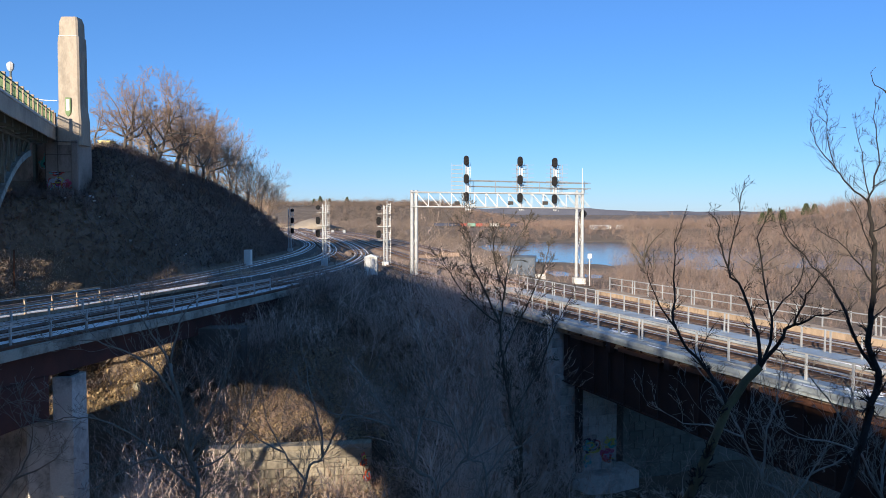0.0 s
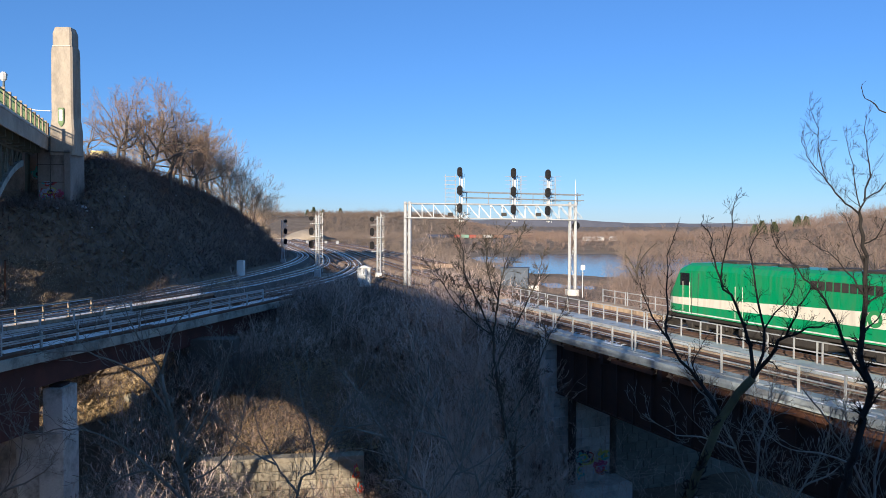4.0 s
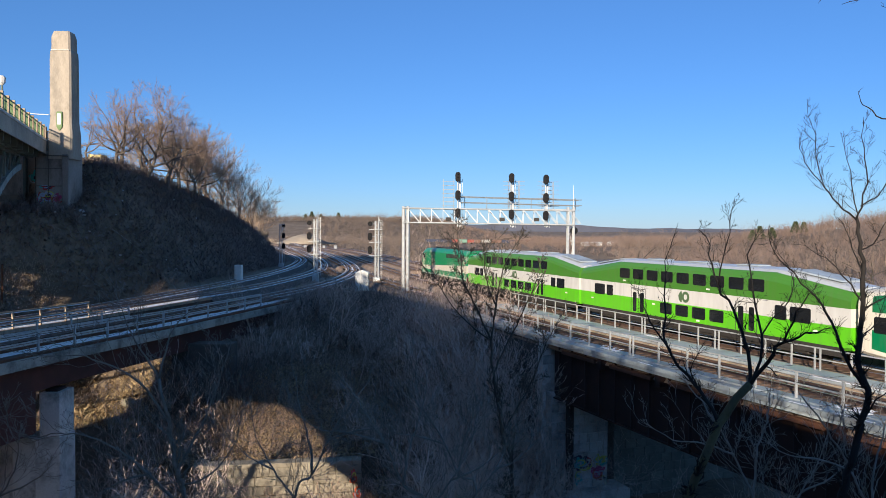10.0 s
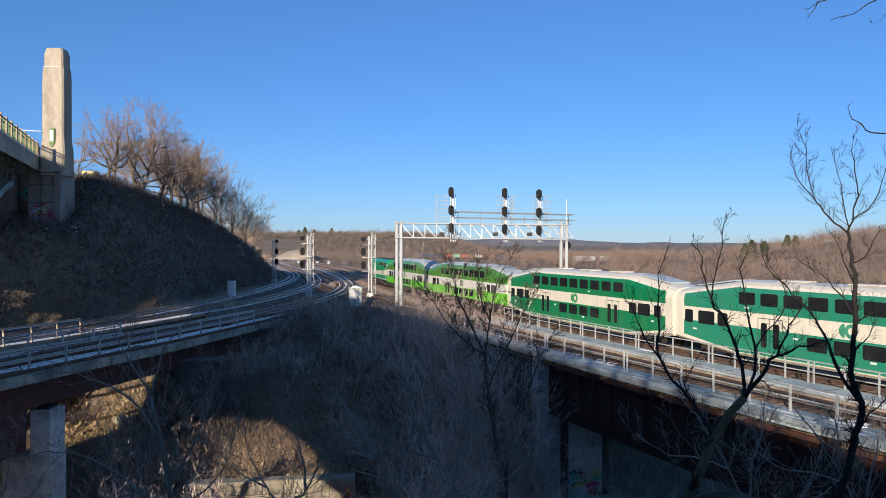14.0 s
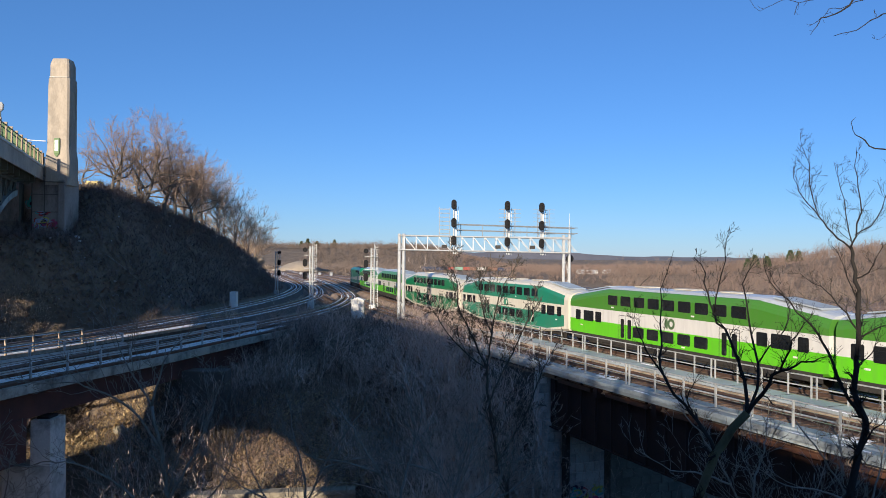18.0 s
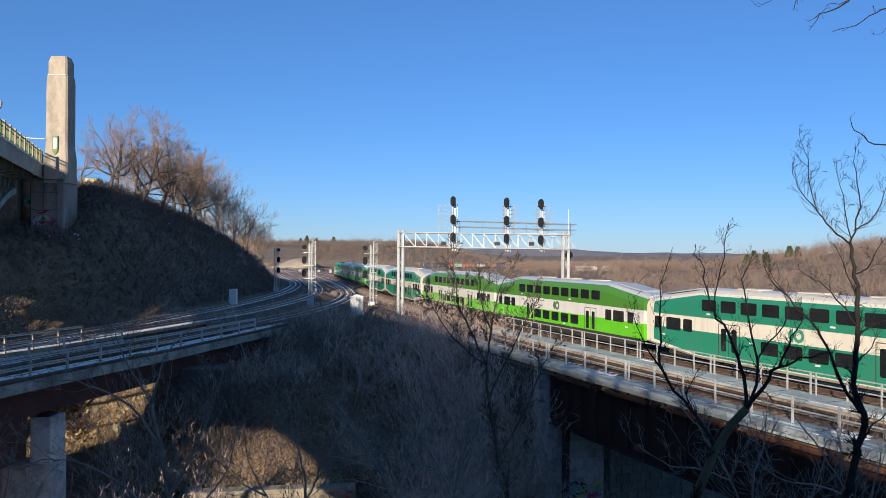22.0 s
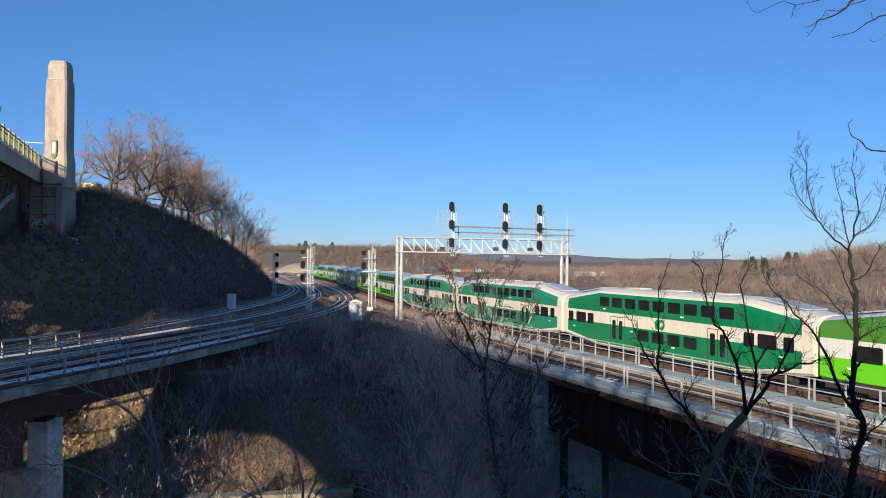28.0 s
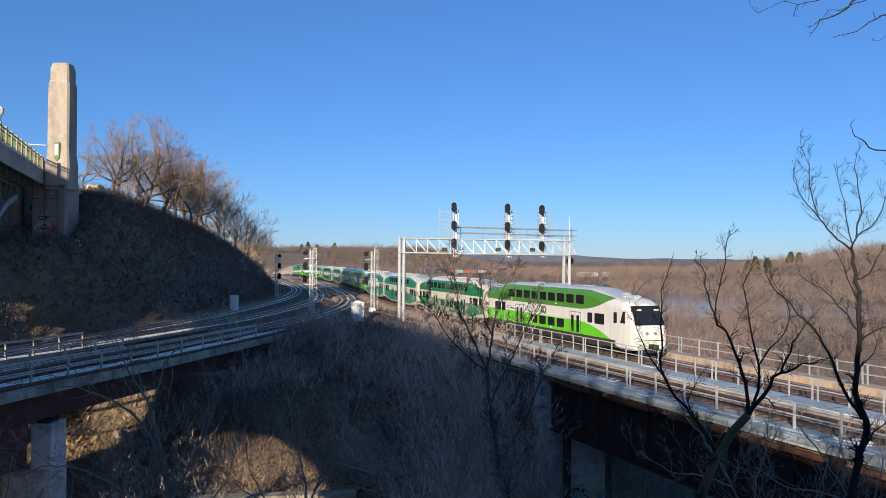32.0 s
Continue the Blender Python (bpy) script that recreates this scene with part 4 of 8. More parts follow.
def logo(parent, x, z, side, material, r=0.36):
    """A half disc joined to a plain ring."""
    g = Geo()
    y0, y1 = side * 1.505, side * 1.525
    for cx, gap in ((r * 0.04, True), (r * 0.98, False)):
        n = 22
        for i in range(n):
            a, b = 2 * math.pi * i / n, 2 * math.pi * (i + 1) / n
            if gap and (a < 1.5 or b > 4.8):
                continue
            q = [(cx + rr * math.cos(t), z + rr * math.sin(t)) for t, rr in ((a, r * (0.03 if gap else 0.5)), (b, r * (0.03 if gap else 0.5)), (b, r), (a, r))]
            g.loft([[(x - side * p, y0, zz) for p, zz in q], [(x - side * p, y1, zz) for p, zz in q]])
    return part("logo_mark", g, material, parent)


def coach(label, livery, cab=False, two_end=False, logo_mat=None, skirt_dark=False, low_five=False):
    root = thing("coach", Matrix.Identity(4), label, "train car", "coaches of the train")
    body = part("body", coach_body(cab, 0.5), livery, root)
    if skirt_dark:
        part("skirt", Geo().soft(-FLAT - 2.5 + (0.5 if cab else 0), -1.44, 0.42, FLAT + 2.5, 1.44, 1.12, 0.05), UNDER, root, "dark grey skirt")
        for s in (-1, 1):
            part("lower_rim", Geo().box(-12.4 if not cab else -11.6, s * 1.515 - 0.02, 0.62, 12.4, s * 1.515 + 0.02, 1.1), UNDER, root, "dark grey lower edge")
    for s in (-1, 1):
        y = s * 1.5
        turn = pose(0, 0, 0, 0, 0, 0 if s > 0 else 180)
        def put(me, x, z, nm="window", yy=y, mt=GLASS, parent=root):
            ob = part(nm, me, mt, parent)
            ob.matrix_basis = Matrix.Translation((x, yy - s * 0.004, z)) @ turn
            return ob
        for x in UP_WIN:
            put(WIN_UP, x, 3.83)
        for x in (LOW_WIN + [3.45] if low_five else LOW_WIN):
            put(WIN_LOW, x, 1.72)
        for e in (1, -1):
            if cab and e < 0:
                put(WIN_B, -9.35, 2.5), put(WIN_A, -7.95, 2.5)
                continue
            for (x, w), me in zip(END_WIN, (WIN_A, WIN_B, WIN_C)):
                if two_end and (w == 0.72):
                    continue
                put(me, e * x + 0.2, 2.46)
        for x in (4.97, -5.6):
            d = put(DOOR_FRAME, x, 1.75, "door")
            for q in (-0.43, 0.43):
                o = part("door_window", DOOR_PANE, GLASS, d)
                o.location = (q, -0.006, 0.12)
        logo(root, 0.17, 2.64, s, logo_mat or LOGO_GREEN)
        for x, z in ((-2.3, 3.3), (6.7, 3.3), (11.0, 1.7), (-10.6, 1.75), (-1.4, 1.25), (3.2, 1.9)):
            part("marking_plate", Geo().box(x - 0.16, y - 0.003, z - 0.05, x + 0.16, y + s * 0.012, z + 0.05), WHITE, root, "small white marking")
    for x in (-4.5, 0.0, 4.5):
        part("roof_vent", Geo().soft(x - 0.9, -0.5, 4.84, x + 0.9, 0.5, 4.92, 0.03), CREAM_MAT if not two_end else WALKWAY, root)
    for e in (1, -1):
        if cab and e < 0:
            continue
        part("roof_hatch", Geo().loft([[(e * 8.3, -0.8, 4.74), (e * 8.3, 0.8, 4.74), (e * 11.6, 0.8, 4.31), (e * 11.6, -0.8, 4.31)], [(e * 8.35, -0.75, 4.82), (e * 8.35, 0.75, 4.82), (e * 11.55, 0.75, 4.39), (e * 11.55, -0.75, 4.39)]]), WALKWAY, root, "grey roof hatch on the sloping end")
    for e in (1, -1):
        if cab and e < 0:
            continue
        part("gangway", Geo().soft(e * HALF if e > 0 else -HALF - 0.16, -0.6, 1.15, HALF + 0.16 if e > 0 else -HALF, 0.6, 3.35, 0.06), UNDER, root, "black rubber gangway")
        part("end_door", Geo().soft(e * HALF - 0.02, -1.1, 1.2, e * HALF + 0.03, -0.75, 3.3, 0.01), CREAM_MAT, root)
    wheelset_bogie(root, 9.3), wheelset_bogie(root, -9.3)
    part("coupler", Geo().box(HALF, -0.12, 0.75, HALF + 0.2, 0.12, 0.98).box(-HALF - 0.2, -0.12, 0.75, -HALF, 0.12, 0.98), UNDER, root)
    return root


# ---- diesel locomotive ----
def loco_livery():
    m = paint("locomotive_livery")
    k = Nodes(m)
    green = (0.0, 0.27, 0.105)
    back = k.math("SUBTRACT", 10.0, k.x)
    hi = k.math("ADD", 2.2, k.math("MULTIPLY", back, 0.034))
    lo = k.math("ADD", 1.78, k.math("MULTIPLY", back, 0.012))
    c = k.mix(k.both(k.above(hi, k.z), k.above(k.z, lo)), green, CREAM)
    c = k.mix(k.both(k.above(k.z, 1.28), k.above(1.36, k.z)), c, PALE)
    k.done(c, amount=0.3)
    return m


LOCO = loco_livery()


def locomotive():
    root = thing("locomotive", Matrix.Identity(4), "green diesel locomotive with a cream stripe", "locomotive")
    sec = lambda x, zb, zt, w, r=0.35: [(x, y, z) for y, z in [(w, zb), (w, zt - r), (w - r * 0.35, zt - r * 0.35), (w - r, zt), (-w + r, zt), (-w + r * 0.35, zt - r * 0.35), (-w, zt - r), (-w, zb)]]
    g = Geo()
    g.loft([sec(9.95, 1.3, 2.2, 0.75, 0.3), sec(9.7, 1.25, 2.75, 1.15, 0.35), sec(9.1, 1.22, 3.15, 1.42, 0.4), sec(8.45, 1.2, 4.25, 1.5, 0.5), sec(7.7, 1.2, 4.5, 1.52, 0.5), sec(5.2, 1.2, 4.58, 1.52, 0.5), sec(4.9, 1.2, 4.58, 1.52, 0.5), sec(-10.15, 1.2, 4.55, 1.52, 0.5), sec(-10.45, 1.25, 4.4, 1.4, 0.5)])
    part("body", g, LOCO, root)
    part("windscreen", Geo().loft([[(9.08, -1.05, 3.22), (9.08, 1.05, 3.22), (8.5, 1.0, 4.02), (8.5, -1.0, 4.02)], [(9.13, -1.05, 3.26), (9.13, 1.05, 3.26), (8.55, 1.0, 4.06), (8.55, -1.0, 4.06)]]), GLASS, root)
    for s in (-1, 1):
        y = s * 1.52
        part("cab_window", Geo().soft(7.35, y - 0.02, 3.05, 8.25, y + 0.025, 3.85, 0.02), GLASS, root)
        part("cab_door", Geo().box(6.5, y - 0.01, 1.3, 6.53, y + 0.02, 3.9).box(7.1, y - 0.01, 1.3, 7.13, y + 0.02, 3.9), DOOR_DARK, root)
        for x in (7.25, 7.9, 2.6, 3.2, -9.3):
            part("handrail", Geo().tube([(x, y + s * 0.05, 1.4), (x, y + s * 0.07, 3.3)], 0.02, 6), CREAM_MAT, root)
        for i in range(9):
            part("radiator_slat", Geo().box(-6.5 + i * 0.48, y - 0.01, 3.55, -6.1 + i * 0.48, y + 0.018, 4.02), UNDER, root)
        part("angled_hatch", Geo().prism([(-7.3, 3.3), (-8.7, 3.3), (-9.1, 4.02), (-7.7, 4.02)], "y", y - 0.01, y + 0.018), UNDER, root, "dark slanted intake hatch")
        logo(root, -5.66, 2.42, s, LOGO_GREEN, 0.42)
        part("number_plate", Geo().box(-10.3, y - 0.004, 3.45, -9.2, y + 0.01, 3.9), LOCO, root)
        for i in range(3):
            part("number_bar", Geo().box(-10.2 + i * 0.36, y - 0.004, 3.5, -9.96 + i * 0.36, y + 0.014, 3.86), CREAM_MAT, root, "pale number marking")
    for x in (2.5, 0.4, -3.0):
        part("roof_fan", Geo().tube([(x, 0, 4.5), (x, 0, 4.68)], 0.8, 16), UNDER, root, "dark round roof fan")
    part("exhaust_hood", Geo().soft(4.2, -0.5, 4.5, 5.6, 0.5, 4.72, 0.05), UNDER, root)
    part("radiator_hood", Geo().soft(-9.0, -1.0, 4.5, -4.9, 1.0, 4.7, 0.05), UNDER, root)
    part("underframe", Geo().soft(-9.8, -1.35, 0.95, 9.4, 1.35, 1.3, 0.04).soft(-3.2, -1.4, 0.35, 3.2, 1.4, 1.0, 0.12), UNDER, root, "black underframe and fuel tank")
    part("plow", Geo().loft([[(9.9, -1.4, 0.2), (9.9, 1.4, 0.2), (9.6, 1.4, 1.2), (9.6, -1.4, 1.2)], [(10.3, -0.2, 0.2), (10.3, 0.2, 0.2), (9.8, 0.9, 1.2), (9.8, -0.9, 1.2)]]), UNDER, root)
    part("tail_marker", Geo().soft(-10.55, 1.0, 1.05, -10.0, 1.54, 1.6, 0.04), mat("red_rear_step", (0.4, 0.05, 0.03), bump=0), root, "red corner step")
    for x in (6.2, -6.2):
        g = Geo()
        for s in (-1, 1):
            g.soft(-1.9, s * 1.1 - 0.1, 0.5, 1.9, s * 1.1 + 0.1, 0.8, 0.05)
            for k in (-1.4, 0, 1.4):
                g.soft(k - 0.25, s * 1.15 - 0.12, 0.3, k + 0.25, s * 1.15 + 0.12, 0.7, 0.05)
        b = part("bogie", g, UNDER, root)
        b.location = (x, 0, 0)
        for k in (-1.4, 1.4):
            w = Geo().tube([(k, -0.8, 0.5), (k, -0.67, 0.5)], 0.5, 20).tube([(k, 0.67, 0.5), (k, 0.8, 0.5)], 0.5, 20).tube([(k, -0.8, 0.5), (k, 0.8, 0.5)], 0.09, 8)
            part("wheelset", w, UNDER, b)
    return root


def cab_front(root):
    """Driver's windscreen, numbers and lamps on the sloping white nose of the last car."""
    part("windscreen", Geo().loft([[(-13.25, -1.2, 2.35), (-13.25, 1.2, 2.35), (-12.5, 1.14, 3.62), (-12.5, -1.14, 3.62)], [(-13.52, -1.17, 2.35), (-13.52, 1.17, 2.35), (-12.84, 1.1, 3.68), (-12.84, -1.1, 3.68)]]), GLASS, root, "dark wraparound windscreen").location.x = -0.35
    for s in (-1, 1):
        part("cab_side_window", Geo().loft([[(-12.35, s * 1.5, 2.4), (-11.75, s * 1.515, 2.4), (-12.1, s * 1.515, 3.25), (-12.35, s * 1.5, 3.25)], [(-12.35, s * 1.46, 2.4), (-11.75, s * 1.48, 2.4), (-12.1, s * 1.48, 3.25), (-12.35, s * 1.46, 3.25)]]), GLASS, root).location.x = -0.5
        part("crew_door_window", Geo().soft(-11.2, s * 1.5 - 0.02, 2.35, -10.75, s * 1.5 + 0.02, 3.15, 0.02), GLASS, root).location.x = -0.6
        part("headlamp", Geo().tube([(-13.5, s * 0.35, 1.75), (-13.62, s * 0.35, 1.75)], 0.11, 12), CAGE, root).location.x = -0.32
        part("tail_lamp", Geo().tube([(-13.35, s * 0.95, 1.72), (-13.5, s * 0.95, 1.72)], 0.09, 12), mat("red_lamp_lens", (0.5, 0.02, 0.02), rough=0.2, bump=0), root).location.x = -0.32
        for i in range(3):
            part("number_bar", Geo().box(-13.08, s * 0.72 + i * 0.13 - 0.2, 3.34, -12.95, s * 0.72 + i * 0.13 - 0.13, 3.45), WHITE, root, "white number marking").location.x = -0.37
    part("buffer_beam", Geo().soft(-13.9, -0.55, 0.35, -13.0, 0.55, 0.72, 0.06), UNDER, root)
    part("bumper_line", Geo().soft(-13.9, -1.1, 1.22, -13.75, 1.1, 1.27, 0.01), UNDER, root)
    g = Geo()
    for cy in (-0.3, 0.3):
        for i in range(18):
            a, b = 2 * math.pi * i / 18, 2 * math.pi * (i + 1) / 18
            q = [(cy + r * math.cos(t), 0.98 + r * math.sin(t)) for t, r in ((a, 0.09), (b, 0.09), (b, 0.2), (a, 0.2))]
            g.loft([[(-13.84, y, z) for y, z in q], [(-13.88, y, z) for y, z in q]])
    part("nose_mark", g, LOGO_PALE, root, "pale green round mark")
    part("coupler", Geo().soft(-14.6, -0.2, 0.7, -13.4, 0.2, 1.0, 0.05), UNDER, root)
    part("horn_box", Geo().soft(-12.3, -0.3, 4.1, -11.7, 0.3, 4.34, 0.05), WALKWAY, root)
    part("antenna_box", Geo().soft(-10.9, -0.25, 4.33, -10.4, 0.25, 4.52, 0.04), WALKWAY, root)
    part("roof_hatch", Geo().soft(-11.5, -0.7, 4.18, -11.0, 0.7, 4.36, 0.04), WALKWAY, root)


GREEN_LABEL = "double-deck coach in two greens with a white belt"
LOGO_DARK = mat("grey_green_mark", (0.10, 0.17, 0.08), (0.08, 0.14, 0.065), 0.5, bump=0)
LOGO_TEAL = mat("teal_mark", (0.06, 0.30, 0.19), (0.05, 0.26, 0.165), 0.5, bump=0)
proto_new = coach(GREEN_LABEL, NEW_GREEN, two_end=True, skirt_dark=True, logo_mat=LOGO_DARK)
proto_five = coach("double-deck coach in two greens with five lower windows", NEW_GREEN, skirt_dark=True, low_five=True, logo_mat=LOGO_DARK)
proto_dark = coach("double-deck coach in dark green and cream", OLD_DARK)
proto_teal = coach("double-deck coach in faded teal and cream", OLD_TEAL, logo_mat=LOGO_TEAL)
I4 = Matrix.Identity(4)
CARS = [locomotive(), proto_new, copy_thing(proto_new, I4), proto_dark, proto_teal, proto_five, copy_thing(proto_five, I4),
        copy_thing(proto_teal, I4), copy_thing(proto_teal, I4), copy_thing(proto_dark, I4)]
last = coach("white-nosed double-deck cab car in two greens", CAB_GREEN, cab=True, two_end=True, skirt_dark=True, logo_mat=LOGO_DARK)
cab_front(last)
CARS.append(last)


def way(t):
    """How far the front of the first coach, less one coach length, has come along the line."""
    u = 9.5954 + 8.9593 * t + 0.046177 * t**2 - 0.00091303 * t**3 + 1.4824e-05 * t**4
    ease = [float(np.interp(t + d, [0, 6, 12, 14, 17, 20, 22, 24, 26, 28, 30, 31, 32], [0.05, 0.06, 0.0, -0.13, -0.28, -0.09, 0.28, 0.60, 0.63, 0.57, 0.40, 0.2, 0.0])) for d in (-0.7, 0, 0.7)]
    return u + sum(ease) / 3


def motions():
    times = [0.5 * i for i in range(65)]
    for k, car in enumerate(CARS):
        rows = []
        for t in times:
            u = way(t) - 25.91 * max(k, 1) + (10.45 if k == 0 else -HALF)
            a, b = run(u + 8, MAIN_OFF), run(u - 8, MAIN_OFF)
            rows.append((t, pose((a.x + b.x) / 2, (a.y + b.y) / 2, 0.0, 0, 0, math.degrees(math.atan2(a.y - b.y, a.x - b.x)))))
        walk(car, rows)

# ---- the high road bridge with its pylon, on the hill and behind the camera ----
BIG = Matrix.Translation((0, 0, 6.82)) @ Matrix.Scale(1.15, 4) @ Matrix.Translation((0, 0, -6.82))
HB = BIG @ Matrix.Translation((-38.2, 75.0, 0)) @ Matrix(((0.35, 0.937, 0, 0), (-0.937, 0.35, 0, 0), (0, 0, 1, 0), (0, 0, 0, 1)))


def deck_z(s):
    return 15.2 - 0.0205 * min(max(s, 0), 24.5) - 0.013 * max(s - 24.5, 0)


road_bridge = thing("road_bridge", HB, "high concrete and steel road bridge with green railings", "bridge", kind="structure")
S_END = 130.0
rows = [-2, 0, 6, 12, 18, 24.5, 40, 60, 80, 100, S_END]
g = Geo()
g.loft([[(s, y, deck_z(s) + z) for y, z in ((-15, -0.55), (-0.5, -0.55), (-0.12, -1.25), (0, -1.25), (0, 0.12), (-0.35, 0.12), (-0.35, 0), (-15, 0))] for s in rows])
part("deck", g, CONCRETE, road_bridge, "weathered concrete deck edge")
g = Geo()
g.loft([[(s, y, deck_z(s) + z) for y, z in ((0.0, -0.02), (0.07, -0.02), (0.07, 0.14), (0.0, 0.14))] for s in rows])
part("coping", g, CONCRETE_PALE, road_bridge, "pale concrete coping")
for s in np.arange(1.5, 34, 3.0):
    part("floor_beam", Geo().box(s - 0.15, -14.5, deck_z(s) - 1.6, s + 0.15, -0.6, deck_z(s) - 0.55), GREENSTEEL, road_bridge)
for y in (-1.6, -5.5, -9.5, -13.5):
    g = Geo()
    for a, b in zip(rows[:-1], rows[1:]):
        g.box(a, y - 0.15, deck_z(b) - 1.5, b, y + 0.15, deck_z(b) - 0.5)
    part("stringer", g, GREENSTEEL, road_bridge)
rail_root = thing("bridge_railing", HB, "green iron railing panels between square posts", "railing")
step = 2.45
post_me = Geo().soft(-0.12, -0.12, 0, 0.12, 0.12, 1.45, 0.02).mesh("post", TIMBER)
panel_g = Geo().box(0.12, -0.03, 1.2, step - 0.12, 0.03, 1.3).box(0.12, -0.03, 0.12, step - 0.12, 0.03, 0.2)
for i in range(15):
    x = 0.25 + i * (step - 0.5) / 14
    panel_g.box(x - 0.012, -0.012, 0.2, x + 0.012, 0.012, 1.2)
panel_g.box(0.2, -0.006, 0.28, step - 0.2, 0.006, 0.36).box(0.2, -0.006, 0.9, step - 0.2, 0.006, 1.0)
panel_me = panel_g.mesh("panel", GREENRAIL)
for i in range(40):
    s = 0.6 + i * step
    dz = (deck_z(s + step) - deck_z(s)) / step
    part("post", post_me, TIMBER, rail_root).location = (s, -0.2, deck_z(s) + 0.1)
    ob = part("panel", panel_me, GREENRAIL, rail_root)
    ob.matrix_basis = Matrix.Translation((s, -0.2, deck_z(s) + 0.1)) @ pose(0, 0, 0, 0, -math.degrees(math.atan(dz)), 0)
g = Geo()
g.box(0, -14.9, 15.1, S_END, -14.7, 16.3)
part("far_parapet", g, CONCRETE, road_bridge)
# street lamp on the deck
lamp = thing("street_lamp", HB @ Matrix.Translation((21.5, -0.35, deck_z(21.5))), "pale lantern street lamp on a green post", "street lamp")
part("post", Geo().tube([(0, 0, 0), (0, 0, 2.1)], [0.11, 0.07], 8), GREENSTEEL, lamp)
part("lantern", Geo().tube([(0, 0, 2.1), (0, 0, 2.25), (0, 0, 2.6), (0, 0, 2.75)], [0.1, 0.22, 0.26, 0.12], 8), CONCRETE_PALE, lamp, "pale round lantern")
# added wall out of camera sight: shades the hillside, low sun passes below it
sun_screen = thing("bridge_approach", pose(-46.4, 55.0, 0, 0, 0, 0), "unseen concrete wall added to shade the hillside", "bridge span", kind="structure")
part("wall", Geo().box(-30.0, 0, 8.7, 0.6, 0.8, 18.0), CONCRETE, sun_screen)
part("beam", Geo().box(-0.9, 0, 6.8, 0.6, 0.8, 8.7), CONCRETE, sun_screen)
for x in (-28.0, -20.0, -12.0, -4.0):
    part("post", Geo().box(x - 0.25, 0.05, -4.0, x + 0.25, 0.75, 8.7), CONCRETE, sun_screen)
# arch ribs: steel truss near the pylon; farther along an added unseen wall
def intrados(s):
    return 3.7 - (0.07 if s < 57 else 0.013) * (s - 57) ** 2


for y in (-2.0, -12.5):
    rib = [(q, y, 12.5 - 0.12 * (q - 3) - 0.013 * (q - 3) ** 2) for q in np.arange(3, 33, 2.5)]
    top = [(q, y, deck_z(q) - 1.6) for q in np.arange(3, 33, 2.5)]
    g = Geo()
    for a, b in zip(rib[:-1], rib[1:]):
        g.bar(a, b, 0.5, 0.55)
    part("arch_rib", g, RIBSTEEL, road_bridge, "pale blue-green steel arch rib")
    g = Geo()
    for i, (a, b) in enumerate(zip(rib, top)):
        g.bar(a, b, 0.2)
        if i:
            g.bar(top[i - 1], a, 0.16)
            g.bar(top[i - 1], b, 0.26)
    part("spandrel_lattice", g, GREENSTEEL, road_bridge, "green steel lattice between rib and deck")
for q in np.arange(3, 33, 2.5):
    z = 12.5 - 0.12 * (q - 3) - 0.013 * (q - 3) ** 2
    part("cross_brace", Geo().bar((q, -2.0, z), (q + 2.5, -12.5, z - 0.4), 0.22), GREENSTEEL, road_bridge)
# unseen wall added to cast the valley's shade; its opening shapes the sunlit patch
g = Geo()
ss = np.arange(36.5, 106, 1.5)
for a, b in zip(ss[:-1], ss[1:]):
    za, zb = max(intrados(a), -12), max(intrados(b), -12)
    g.add([(a, -0.9, za), (b, -0.9, zb), (b, -0.9, 14.3), (a, -0.9, 14.3), (a, -1.5, za), (b, -1.5, zb), (b, -1.5, 14.3), (a, -1.5, 14.3)], [(0, 1, 2, 3), (5, 4, 7, 6), (0, 4, 5, 1)])
part("spandrel_wall", g, CONCRETE, road_bridge, "unseen wall added to shade the valley, open in an arch")
# abutment and pylon
abut = thing("bridge_abutment", BIG @ pose(-37.2, 75.0, 0), "weathered concrete abutment with faded graffiti", "bridge abutment", kind="structure")
part("front_wall", Geo().soft(-2.0, -0.25, 4.0, 1.0, 2.2, 14.0, 0.06), DIRTY_SHADED, abut)
part("return_wall", Geo().soft(-12.5, 2.2, 4.0, -2.0, 3.2, 14.1, 0.06), DIRTY_SHADED, abut)
part("ledge", Geo().soft(-2.1, -0.33, 13.98, 1.3, 2.3, 14.25, 0.05), DIRTY_SHADED, abut)
part("buttress", Geo().soft(0.62, -0.5, 4.0, 1.32, 2.4, 13.97, 0.08), DIRTY_SHADED, abut)
part("parapet_block", Geo().soft(-1.15, -0.3, 14.35, 0.55, 2.2, 15.3, 0.05), DIRTY_SHADED, abut)
g = Geo()
for i in range(7):
    g.box(-0.95 + i * 0.2, -0.12, 15.3, -0.88 + i * 0.2, -0.06, 16.1)
g.box(-1.05, -0.14, 16.1, 0.4, -0.04, 16.2).box(-1.1, -0.2, 15.3, -0.98, 0.0, 16.6)
part("end_railing", g, TIMBER, abut, "short brown railing before the pylon")
pylon = thing("pylon", BIG @ pose(-36.76, 75.6, 0), "tall weathered tan concrete pylon with stepped top", "pylon")


def oct_ring(w, d, c, z, x0=0.0, y0=0.0):
    return [(x0 + x, y0 + y, z) for x, y in ((-w + c, -d), (w - c, -d), (w, -d + c), (w, d - c), (w - c, d), (-w + c, d), (-w, d - c), (-w, -d + c))]


